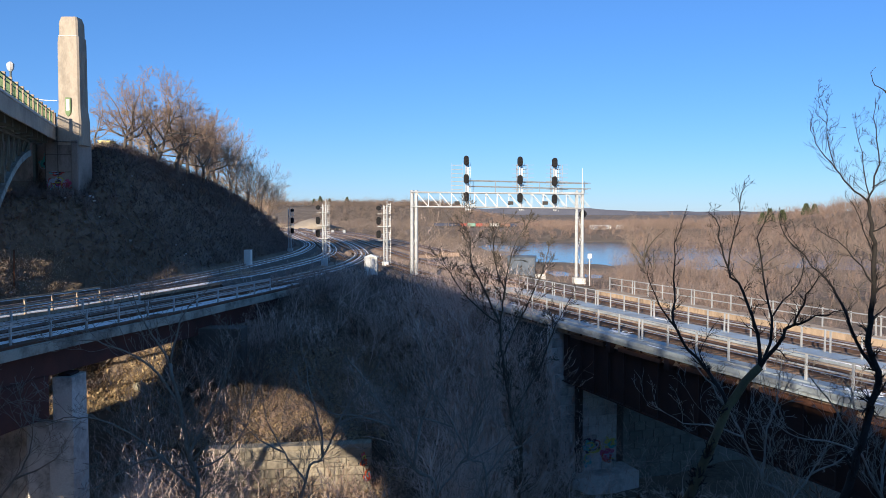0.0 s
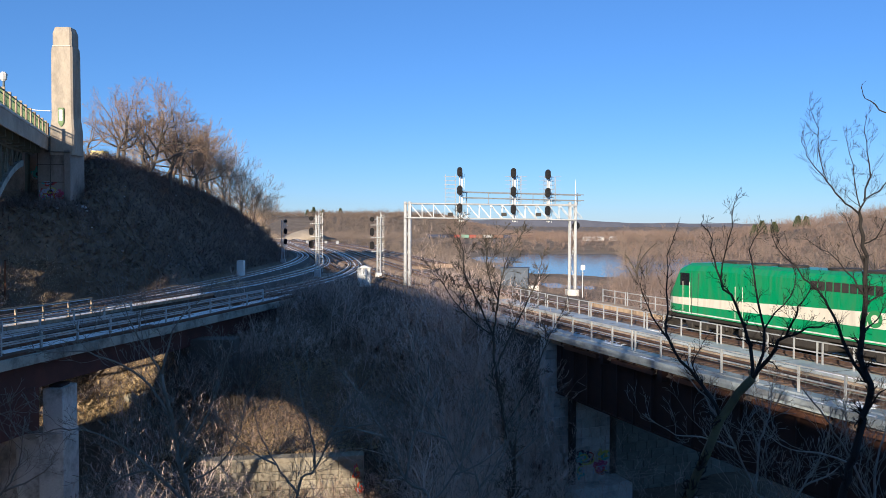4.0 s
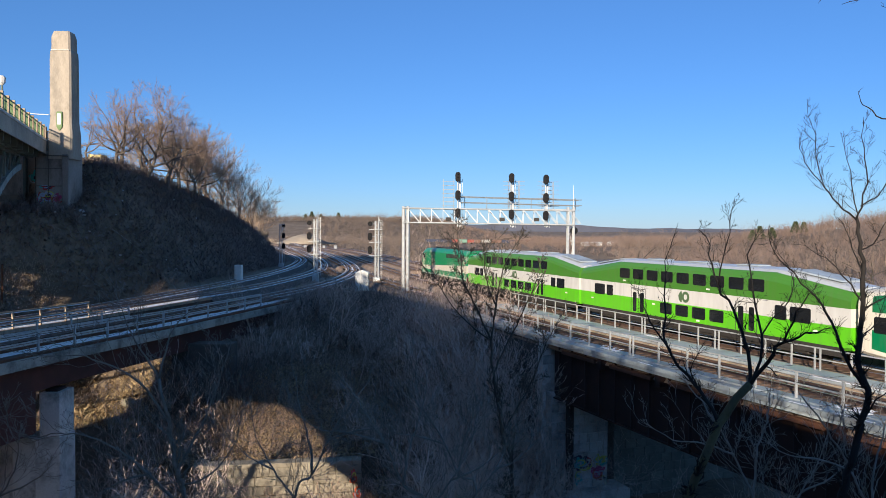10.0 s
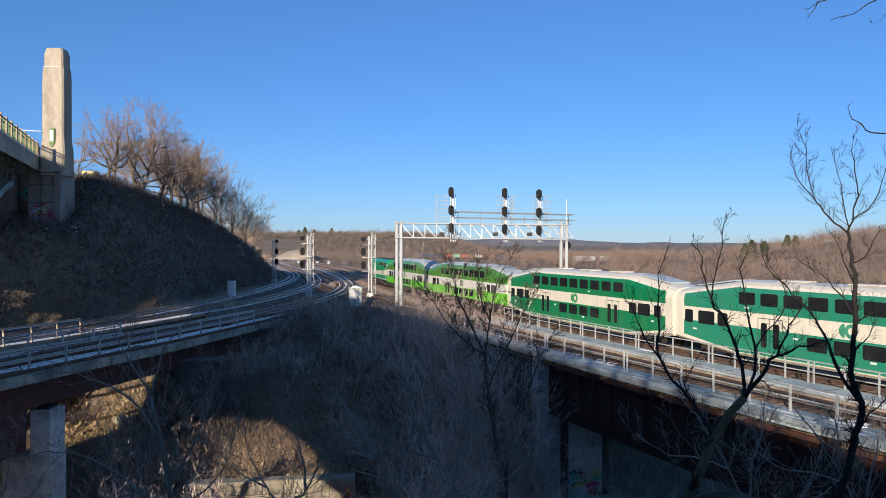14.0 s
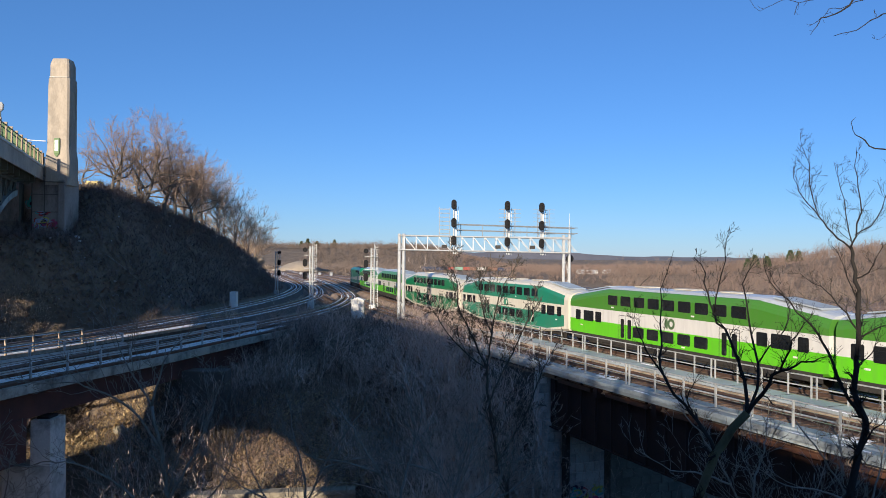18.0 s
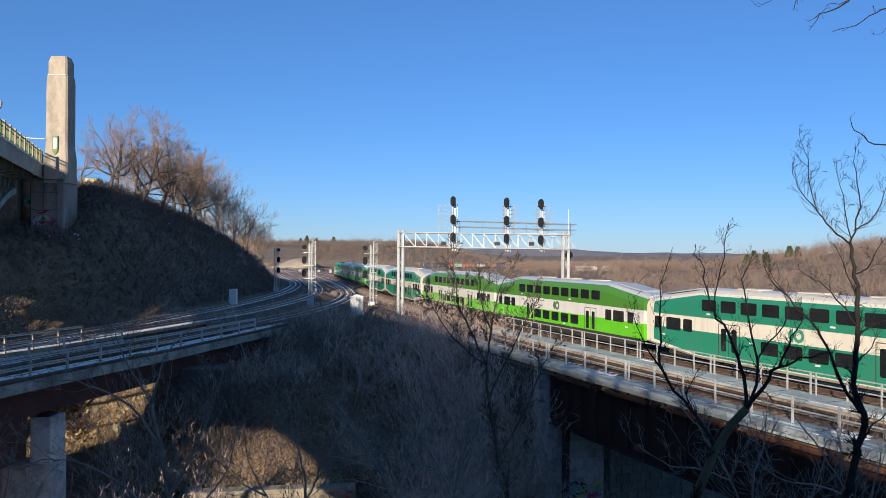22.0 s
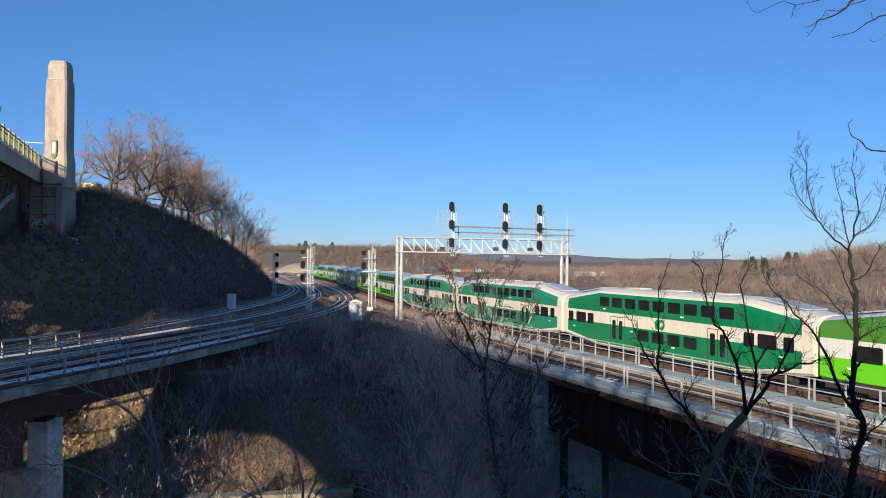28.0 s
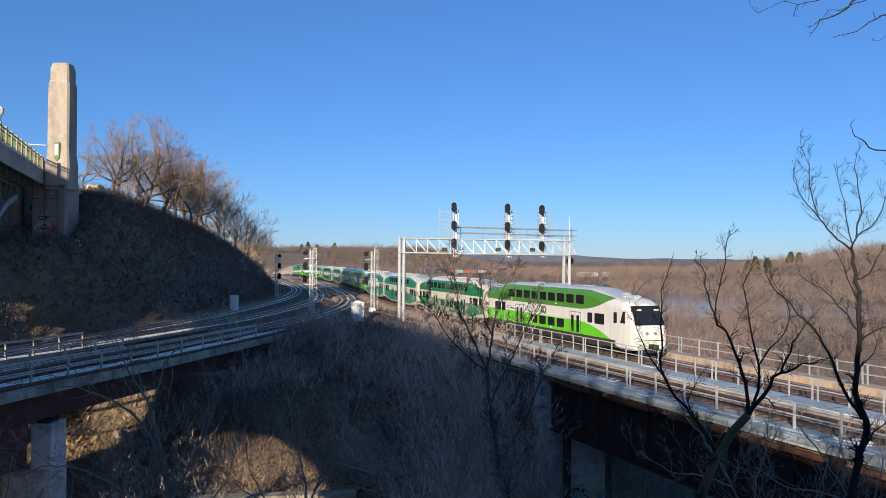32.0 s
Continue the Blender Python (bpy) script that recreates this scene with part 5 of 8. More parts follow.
g = Geo().loft([oct_ring(1.17, 1.05, 0.16, 13.5), oct_ring(1.17, 1.05, 0.16, 15.9), oct_ring(1.05, 0.95, 0.16, 17.0), oct_ring(1.03, 0.93, 0.16, 22.9), oct_ring(1.03, 0.93, 0.16, 23.1), oct_ring(1.0, 0.9, 0.16, 23.8), oct_ring(0.92, 0.83, 0.16, 23.95), oct_ring(0.91, 0.82, 0.16, 25.2), oct_ring(0.76, 0.66, 0.14, 25.75)])
part("shaft", g, PYLON_STONE, pylon)
for i, x in enumerate((-0.55, -0.3, -0.05, 0.2, 0.45)):
    part("flute", Geo().box(1.02, x, 17.2, 1.06, x + 0.1, 22.6), CONCRETE, pylon)
part("flute_band", Geo().box(-0.86, -0.93, 23.86, 0.86, -0.86, 23.93), CONCRETE_PALE, pylon)
plq = part("lantern_box", Geo().soft(-0.28, -1.12, 16.5, 0.28, -0.9, 18.0, 0.05), GREENRAIL, pylon, "green wall lantern with pale glass")
part("lantern_glass", Geo().soft(-0.17, -1.15, 16.75, 0.17, -1.1, 17.8, 0.02), WHITE, plq)
part("lantern_foot", Geo().loft([oct_ring(0.05, 0.05, 0.01, 16.2, 0, -1.03), oct_ring(0.26, 0.1, 0.02, 16.5, 0, -1.02)]), GREENRAIL, plq)

for x in (-1.95, -0.75):
    part("panel_joint", Geo().box(x - 0.05, -0.275, 7.5, x + 0.03, -0.245, 13.9), DARKWALL, abut, "dark vertical joint")
for z in (9.0, 10.9, 12.6):
    part("panel_joint", Geo().box(-2.0, -0.272, z - 0.03, 0.6, -0.246, z + 0.03), DARKWALL, abut, "dark joint between pours")
part("recess_column", Geo().soft(-4.3, 1.75, 4.0, -4.0, 2.15, 13.9, 0.03), GREENSTEEL, abut, "dark steel column in the recess")
part("drain_pipe", Geo().tube([(-2.25, 2.05, 6.0), (-2.25, 2.05, 13.2), (-2.1, 0.5, 13.75), (-1.0, -0.4, 13.8), (1.2, -0.62, 13.75), (1.4, 0.5, 13.6)], 0.05, 6), DARKWALL, abut, "thin dark pipe bent round the wall")
GRAF = {"red": mat("red_spray", (0.50, 0.06, 0.05), bump=0), "blue": mat("pale_blue_spray", (0.42, 0.50, 0.66), bump=0), "teal": mat("teal_spray", (0.07, 0.48, 0.50), bump=0), "dark": mat("dark_spray", (0.03, 0.025, 0.06), bump=0), "yellow": mat("yellow_spray", (0.66, 0.64, 0.10), bump=0), "magenta": mat("magenta_spray", (0.60, 0.09, 0.22), bump=0), "orange": mat("orange_spray", (0.6, 0.09, 0.03), bump=0)}


def graffiti(name, m, blobs, label):
    """Sprayed shapes as thin flat patches with strokes over them; blobs: colour, centre x, z, half width, half height, seed."""
    root = thing(name, m, label, "graffiti")
    others = list(GRAF)
    for i, (c, x, z, w, h, sd) in enumerate(blobs):
        r = random.Random(sd)
        o = []
        n = 40
        ph = [r.uniform(0, 6.28) for _ in range(3)]
        for k in range(n):
            a = 2 * math.pi * k / n
            q = 0.78 + 0.16 * math.sin(3 * a + ph[0]) + 0.13 * math.sin(5 * a + ph[1]) + 0.1 * math.sin(9 * a + ph[2])
            o.append((x + w * q * math.cos(a), z + h * q * math.sin(a)))
        y = -0.004 - 0.004 * i
        part("sprayed_shape", Geo().prism(o, "y", y, 0.0), GRAF[c], root)
        for j in range(3):
            col = r.choice([k for k in others if k != c])
            g = Geo()
            a0, cx, cz, rr = r.uniform(0, 6.28), x + r.uniform(-0.5, 0.5) * w, z + r.uniform(-0.5, 0.5) * h, r.uniform(0.25, 0.55)
            pts = [(cx + rr * w * math.cos(a0 + t * 0.35) * (1 + 0.03 * t), cz + rr * h * math.sin(a0 + t * 0.35)) for t in range(13)]
            wd = 0.05 * min(1.0, w + h)
            for (x0, z0), (x1, z1) in zip(pts[:-1], pts[1:]):
                L = math.hypot(x1 - x0, z1 - z0) or 1
                nx_, nz_ = -(z1 - z0) / L * wd, (x1 - x0) / L * wd
                yy = y - 0.003 - 0.0006 * j
                g.add([(x0 + nx_, yy, z0 + nz_), (x1 + nx_, yy, z1 + nz_), (x1 - nx_, yy, z1 - nz_), (x0 - nx_, yy, z0 - nz_)], [(0, 1, 2, 3)])
            part("sprayed_line", g, GRAF[col], root)
    return root


cable = thing("overhead_cable", Matrix.Identity(4), "thin white cable strung to the pylon", "cable")
part("cable", Geo().tube([(-43.4, 85.6, 19.3), (-45.0, 86.0, 19.42), (-48.5, 87.0, 19.9)], 0.05, 6), WHITE, cable)
graffiti("graffiti", BIG @ pose(-37.2, 74.74, 0), [("red", -0.9, 10.75, 0.75, 0.25, 1), ("blue", -0.95, 9.9, 0.85, 0.6, 2), ("dark", -0.8, 9.8, 0.4, 0.3, 3), ("magenta", 0.15, 9.8, 0.4, 0.5, 4), ("blue", -1.5, 9.5, 0.35, 0.5, 21), ("red", -0.3, 9.6, 0.25, 0.35, 22)], "faded red and blue spray graffiti on concrete")
graffiti("graffiti", BIG @ pose(-40.0, 77.19, 0), [("teal", -0.4, 12.0, 0.7, 0.9, 5), ("dark", -0.3, 11.8, 0.4, 0.5, 6), ("blue", 0.3, 9.3, 0.3, 0.8, 7)], "teal spray graffiti on the abutment wall")

# ---- signal gantry and masts ----
def signal_head(parent, x, y, z, big=True):
    """Tall rounded black housing with three hooded lenses, facing the camera side."""
    h, w = (0.55, 0.34)
    o = [(x + w * math.cos(a) * 0.9, z + (h - w) * (1 if math.sin(a) > 0 else -1) + w * math.sin(a)) for a in np.linspace(0.01, 2 * math.pi - 0.01, 20)]
    hd = part("signal_head", Geo().prism(o, "y", y - 0.25, y + 0.12), BLACK, parent, "black oval signal head")
    for k in (-0.36, 0, 0.36):
        part("hood", Geo().tube([(x, y - 0.25, z + k), (x, y - 0.36, z + k - 0.01)], 0.12, 10), BLACK, hd)
    return hd


def ladder(g, x, y, z0, z1, w=0.4):
    for s in (-1, 1):
        g.bar((x + s * w / 2, y, z0), (x + s * w / 2, y, z1), 0.04)
    for z in np.arange(z0 + 0.2, z1, 0.32):
        g.bar((x - w / 2, y, z), (x + w / 2, y, z), 0.03)
    return g


gantry = thing("signal_gantry", pose(0, 90, 0), "white steel lattice signal gantry over the tracks", "signal gantry")
for xx in (-4.35, 14.75):
    spread_x = 0.25 if xx < 0 else 0.33
    for dx in (-spread_x, spread_x):
        for dy in (-0.33, 0.33):
            part("leg", Geo().tube([(xx + dx, dy, -0.7), (xx + dx, dy, 9.6)], 0.19 if xx < 0 else 0.13, 10), GALV, gantry)
    g = Geo()
    for i, z in enumerate(np.arange(0.4, 8.8, 2.2)):
        s = 1 if i % 2 else -1
        for dy in (-0.33, 0.33):
            g.bar((xx - 0.33 * s, dy, z), (xx + 0.33 * s, dy, z + 2.2), 0.035)
        for dx in (-0.33, 0.33):
            g.bar((xx + dx, -0.33 * s, z), (xx + dx, 0.33 * s, z + 2.2), 0.035)
    part("tower_bracing", g, GALV, gantry)
    part("footing", Geo().soft(xx - 0.7, -0.7, -1.2, xx + 0.7, 0.7, -0.5, 0.05), CONCRETE_PALE, gantry)
for dy in (-0.6, 0.6):
    for z in (7.65, 9.3):
        part("chord", Geo().tube([(-4.7, dy, z + 0.1), (15.1, dy, z - 0.1)], 0.085, 8), GALV, gantry)
    g = Geo()
    for i, x in enumerate(np.arange(-4.0, 14.5, 1.32)):
        g.bar((x, dy, 9.25), (x + 1.32, dy, 7.7), 0.07)
        g.bar((x, dy, 7.7), (x, dy, 9.3), 0.055)
    part("lacing", g, GALV, gantry)
for i, x in enumerate(np.arange(-4.0, 14.5, 1.32)):
    part("cross_lacing", Geo().bar((x, -0.6, 9.3), (x + 1.32, 0.6, 9.3), 0.05), GALV, gantry)
    part("cross_lacing", Geo().bar((x, -0.6, 7.7), (x, 0.6, 7.7), 0.05), GALV, gantry)
part("catwalk", Geo().box(-4.4, 0.65, 9.35, 15.4, 1.35, 9.41), GALV, gantry, "grated catwalk")
for z in (10.1, 10.75):
    part("handrail", Geo().tube([(1.9, -0.7, z), (15.9, -0.7, z - 0.33)], 0.045, 6), CAGE, gantry)
    part("handrail", Geo().tube([(1.9, 1.35, z), (15.9, 1.35, z - 0.33)], 0.045, 6), CAGE, gantry)
for x in np.arange(2.5, 16, 2.6):
    part("handrail_post", Geo().tube([(x, 1.35, 9.35), (x, 1.35, 10.7)], 0.04, 6), CAGE, gantry)
for x, top in ((1.65, 13.0), (7.8, 12.9), (11.75, 12.75)):
    part("signal_post", Geo().tube([(x, -0.3, 7.3), (x, -0.3, top + 0.3)], 0.09, 8), GALV, gantry)
    for z in (top, top - 2.1, top - 4.15):
        signal_head(gantry, x, -0.75, z)
        part("bracket", Geo().bar((x, -0.3, z - 0.5), (x, -0.7, z - 0.5), 0.08), GALV, gantry)
    cx = x - 1.05 if x < 3 else x + 0.35
    g = Geo()
    for dx in (-0.6, 0.6):
        for dy in (-0.2, 0.9):
            g.bar((cx + dx, dy, 9.4), (cx + dx, dy, top - 0.25), 0.05)
    for z in np.arange(9.7, top - 0.2, 0.47):
        ends = 1.25 if x > 3 else 0.75
        g.bar((cx - ends, -0.2, z), (cx + ends, -0.2, z), 0.04)
        g.bar((cx - 0.6, 0.9, z), (cx + 0.6, 0.9, z), 0.04)
        g.bar((cx - 0.6, -0.2, z), (cx - 0.6, 0.9, z), 0.035)
    part("service_cage", g, CAGE, gantry, "open steel service cage")
    part("back_post", Geo().box(x + 0.14, -0.25, 7.3, x + 0.34, -0.1, top - 0.1), GALV, gantry, "white post behind the signal heads")
    part("ladder", ladder(Geo(), x + 0.35, -0.15, 7.2, top - 0.2, 0.35), GALV, gantry)
    part("junction_box", Geo().soft(x - 1.35, -0.85, 7.95, x - 0.75, -0.5, 8.35, 0.03), UNDER, gantry)
part("antenna", Geo().tube([(15.05, 0, 9.4), (15.05, 0, 12.2)], [0.06, 0.015], 6), GALV, gantry)
part("round_shield", Geo().tube([(15.2, 0.45, 6.9), (15.2, 0.33, 6.9)], 0.45, 18), BLACK, gantry)


def signal_mast(m, label, head_dx, heads, height=8.4):
    """A lattice mast of two uprights with ladder, platforms and heads on one side; the top head is a round disc."""
    root = thing("signal_mast", m, label, "railway signal", "signal masts beside the tracks")
    for x in (-0.05, 0.38):
        part("mast", Geo().tube([(x, 0, -0.6), (x, 0, height)], 0.1, 8), GALV, root)
    g = Geo()
    for i, z in enumerate(np.arange(0.9, height - 0.4, 0.62)):
        g.bar((-0.05, 0, z), (0.38, 0, z), 0.045)
        g.bar((-0.05, 0.05, z) if i % 2 else (0.38, 0.05, z), (0.38, 0.05, z + 0.6) if i % 2 else (-0.05, 0.05, z + 0.6), 0.035)
    part("lattice", g, GALV, root)
    part("base", Geo().soft(-0.28, -0.4, -0.9, 0.62, 0.4, 0.35, 0.04), GALV, root, "pale steel relay base")
    part("ladder", ladder(Geo(), 0.68, 0.25, 0.0, height + 0.3, 0.34), GALV, root)
    part("finial", Geo().tube([(0.38, 0, height), (0.38, 0, height + 0.6)], 0.04, 6), GALV, root)
    for k, z in enumerate(heads):
        if k == 0:
            disc = part("signal_head", Geo().tube([(head_dx, -0.3, z), (head_dx, -0.42, z)], 0.34, 18), BLACK, root, "round black signal disc")
            part("hood", Geo().tube([(head_dx, -0.42, z), (head_dx, -0.55, z)], 0.15, 12), BLACK, disc)
        else:
            signal_head(root, head_dx, -0.35, z)
        plat = part("platform", Geo().box(min(head_dx - 0.15, 0.2), -0.5, z - 0.82, max(head_dx + 0.25, 0.75), 0.5, z - 0.76), GALV, root)
        for y in (-0.5, 0.5):
            part("handrail", Geo().bar((0.1, y, z + 0.25), (0.75, y, z + 0.25), 0.035), GALV, plat)
        for x in (0.1, 0.75):
            part("post", Geo().bar((x, -0.5, z - 0.8), (x, -0.5, z + 0.25), 0.035), GALV, plat)
        part("bracket", Geo().bar((head_dx, -0.1, z), (0, 0, z), 0.09), GALV, root)
    return root


signal_mast(pose(-18.9, 114, 0), "white signal mast with three black heads and ladders", -0.68, (7.85, 5.95, 4.05))
signal_mast(pose(-9.3, 107, 0), "white signal mast with three black heads and ladders", -0.74, (7.7, 5.95, 4.1), 8.1)
signal_mast(pose(-31.5, 150, 0), "shaded signal mast with three black heads", 0.75, (7.6, 5.7, 3.7), 7.9)

cabinet = thing("equipment_cabinet", pose(-10.0, 96.6, -0.75), "white weathered trackside cabinet with a gabled lid", "cabinet")
part("body", Geo().soft(-0.85, -0.5, 0, 0.75, 0.7, 2.3, 0.04), WHITE, cabinet)
part("lid", Geo().prism([(-0.95, 2.3), (0.85, 2.3), (-0.05, 2.62)], "y", -0.6, 0.8), WHITE, cabinet, "shallow gabled lid")
part("door", Geo().soft(-0.7, -0.53, 0.15, 0.6, -0.49, 2.1, 0.01), WHITE, cabinet)
cabinet = thing("equipment_cabinet", pose(-28.4, 108, -0.6), "pale trackside cabinet standing in shade", "cabinet")
part("body", Geo().soft(-0.5, -0.5, 0, 0.45, 0.5, 2.5, 0.04), WHITE, cabinet)
part("door", Geo().soft(-0.4, -0.53, 0.15, 0.35, -0.49, 2.3, 0.01), WHITE, cabinet)

# low retaining wall at the foot of the slope, with sprayed orange marks
wall = thing("retaining_wall", Matrix.Identity(4), "tan coursed stone retaining wall in patchy sun", "wall", kind="structure")
a, b = Vector((-15.9, 49.2)), Vector((-5.3, 50.8))
length = (b - a).length
d = (b - a).normalized()
face_m = Matrix.Translation((a.x, a.y, 0)) @ pose(0, 0, 0, 0, 0, math.degrees(math.atan2(d.y, d.x)))
part("core", Geo().box(0, 0, -12.6, length, 0.7, -8.57), CONCRETE, wall).matrix_basis = face_m
r = random.Random(23)
for k in range(8):
    z = -13.35 + k * 0.6
    x = -r.uniform(0, 0.8)
    while x < length:
        w = r.uniform(0.9, 1.7)
        x0, x1 = max(x, 0.0), min(x + w, length)
        x += w
        if x1 - x0 > 0.2:
            part("stone", Geo().soft(x0 + 0.012, -0.09 - r.uniform(0, 0.05), z + 0.012, x1 - 0.012, 0.02, z + 0.588, 0.035), WALL_STONE, wall).matrix_basis = face_m
x = 0.0
while x < length:
    w = r.uniform(1.6, 2.4)
    part("coping_stone", Geo().soft(x + 0.01, -0.2, -8.56, min(x + w, length) - 0.01, 0.8, -8.25, 0.03), WALL_STONE, wall).matrix_basis = face_m
    x += w
d = (b - a).normalized()
wall_m = Matrix.Translation((-5.9, 50.5, 0)) @ pose(0, 0, 0, 0, 0, math.degrees(math.atan2(d.y, d.x)))
graffiti("graffiti", wall_m @ Matrix.Translation((0, -0.2, 0)), [("orange", 0.1, -9.3, 0.25, 0.6, 9), ("orange", 0.35, -10.3, 0.3, 0.5, 10)], "orange spray marks on the wall end")
q0, q1 = run(41.5 - 0.1, -5.9), run(41.5 - 0.1, -2.6)
d = q1 - q0
pier_m = Matrix.Translation((q0.x, q0.y, 0)) @ pose(0, 0, 0, 0, 0, math.degrees(math.atan2(d.y, d.x)))
graffiti("graffiti", pier_m, [("dark", 0.2, -8.4, 0.85, 0.6, 11), ("teal", 0.15, -8.4, 0.6, 0.42, 12), ("teal", 0.0, -9.4, 0.38, 0.45, 13), ("yellow", 1.65, -8.35, 0.55, 0.5, 14), ("magenta", 1.5, -9.1, 0.55, 0.6, 15), ("dark", 1.8, -9.5, 0.3, 0.2, 16)], "teal, yellow and magenta graffiti on stone blocks")

# hut steel in a dark bluish tone that stands for its shade
HUT_SHADE = mat("shade_toned_hut_steel", (0.10, 0.125, 0.165), (0.075, 0.095, 0.125), 0.7, 0.1, scale=1.5, fine=12, bump=0.1)
px, py, pz = 9.0, 100.0, float(ground_z(9.0, 100.0))
hut = thing("equipment_hut", pose(px, py, pz, 0, 0, -8), "steel equipment hut toned for shade, with pale scrawls, by the line", "hut")
part("wall", Geo().soft(-1.75, -1.2, -0.4, 1.75, 1.2, 2.25, 0.04), HUT_SHADE, hut)
part("roof", Geo().soft(-1.85, -1.3, 2.25, 1.85, 1.3, 2.4, 0.03), HUT_SHADE, hut)
part("door", Geo().soft(0.6, -1.24, 0.05, 1.5, -1.2, 2.05, 0.01), HUT_SHADE, hut, "plain steel door")
rnd = random.Random(77)
for k in range(9):
    a, b = rnd.uniform(-1.6, 0.2), rnd.uniform(0.3, 1.7)
    part("scrawl", Geo().bar((a, -1.206, b), (a + rnd.uniform(0.15, 0.5), -1.206, b + rnd.uniform(-0.4, 0.4)), rnd.uniform(0.06, 0.16), 0.012), CAGE, hut, "pale sprayed stroke")
px, py, pz = 11.3, 99.0, float(ground_z(11.3, 99.0))
block = thing("concrete_block", pose(px, py, pz), "low white concrete block beside the line", "concrete block")
part("block", Geo().soft(-0.65, -0.4, -0.3, 0.65, 0.4, 0.75, 0.05), CONCRETE_PALE, block)
sign = thing("track_sign", pose(14.9, 84.0, -0.9), "small white square sign on a thin post", "sign")
part("post", Geo().tube([(0, 0, 0), (0, 0, 3.3)], 0.04, 6), GALV, sign)
part("plate", Geo().box(-0.22, -0.05, 3.0, 0.22, -0.02, 3.5), WHITE, sign)
for i, (x, y) in enumerate(((-46, 300), (-41, 296), (-36, 292), (-31, 285), (-55, 310), (-24, 270))):
    b = thing("trackside_box", pose(x, y, float(ground_z(x, y)) - 0.1), "small pale trackside equipment box", "cabinet", "boxes by the far tracks")
    part("body", Geo().soft(-0.55, -0.4, 0, 0.55, 0.4, 1.6 + 0.3 * (i % 2), 0.05), CAGE, b)
    part("lid", Geo().soft(-0.6, -0.45, 1.6 + 0.3 * (i % 2), 0.6, 0.45, 1.72 + 0.3 * (i % 2), 0.04), CAGE, b)

# ---- bare winter trees and brush ----
def unit(v):
    return v / np.maximum(np.linalg.norm(v, axis=1, keepdims=True), 1e-9)


def sticks_mesh(name, P, Q, r0, r1, material, sides=3):
    """One mesh of many tapered sticks from P to Q."""
    d = unit(Q - P)
    ref = np.where(np.abs(d[:, 2:3]) > 0.9, np.array([[1.0, 0, 0]]), np.array([[0, 0, 1.0]]))
    a = unit(np.cross(d, ref))
    b = np.cross(d, a)
    n = len(P)
    if sides == 2:
        ring = [(1, 0), (-1, 0)]
    else:
        ring = [(math.cos(2 * math.pi * k / sides), math.sin(2 * math.pi * k / sides)) for k in range(sides)]
    vs = [P + r0[:, None] * (c * a + s * b) for c, s in ring] + [Q + r1[:, None] * (c * a + s * b) for c, s in ring]
    V = np.stack(vs, 1).reshape(-1, 3)
    k = len(ring)
    quads = [(0, 1, 3, 2)] if sides == 2 else [(i, (i + 1) % k, k + (i + 1) % k, k + i) for i in range(k)]
    F = (np.arange(n)[:, None, None] * 2 * k + np.array(quads)[None]).reshape(-1, 4)
    me = bpy.data.meshes.new(name)
    me.vertices.add(len(V))
    me.vertices.foreach_set("co", V.ravel().astype(np.float32))
    me.loops.add(F.size)
    me.loops.foreach_set("vertex_index", F.ravel().astype(np.int32))
    me.polygons.add(len(F))
    me.polygons.foreach_set("loop_start", (np.arange(len(F)) * 4).astype(np.int32))
    me.materials.append(material)
    me.update(calc_edges=True)
    me.validate()
    return me


def branch_out(rng, S, D, L, R, levels, wiggle=0.22, rise=0.10):
    """Grows limbs level by level. levels: (children, segments, length ratio, spread in radians). Returns per level sticks."""
    out = []
    for lv in range(len(levels) + 1):
        segs = levels[lv][1] if lv < len(levels) else levels[-1][1]
        p, d = S.copy(), D.copy()
        pts, dirs = [p], [d]
        for i in range(segs):
            d = unit(d + rng.normal(0, wiggle, d.shape) + np.array([0, 0, rise]))
            p = p + d * (L / segs)[:, None]
            pts.append(p)
            dirs.append(d)
        rr = [R * (1 - 0.62 * i / segs) for i in range(segs + 1)]
        out.append([np.concatenate(pts[:-1]), np.concatenate(pts[1:]), np.concatenate(rr[:-1]), np.concatenate(rr[1:])])
        if lv == len(levels):
            break
        kids, _, ratio, spread = levels[lv]
        n = len(S)
        f = np.clip(rng.uniform(0.25, 1.0, (n, kids)), 0, 0.999)
        f[:, 0] = 0.98
        P3, D3, R3 = np.stack(pts), np.stack(dirs), np.stack(rr)
        idx = np.minimum((f * segs).astype(int), segs - 1)
        fr = f * segs - idx
        ii = np.arange(n)[:, None]
        S2 = P3[idx, ii] * (1 - fr[..., None]) + P3[idx + 1, ii] * fr[..., None]
        Dp = D3[idx + 1, ii]
        per = unit(np.cross(Dp.reshape(-1, 3), rng.normal(0, 1, (n * kids, 3)))).reshape(n, kids, 3)
        ang = rng.uniform(0.55, 1.15, (n, kids)) * spread
        ang[:, 0] *= 0.4
        D2 = Dp * np.cos(ang)[..., None] + per * np.sin(ang)[..., None]
        L2 = L[:, None] * ratio * rng.uniform(0.7, 1.25, (n, kids)) * (1.15 - 0.45 * f)
        R2 = (R3[idx, ii] * 0.62)
        S, D, L, R = S2.reshape(-1, 3), unit(D2.reshape(-1, 3)), L2.ravel(), R2.ravel()
    return out


def cat(levels):
    return [np.concatenate([lv[i] for lv in levels]) for i in range(4)]


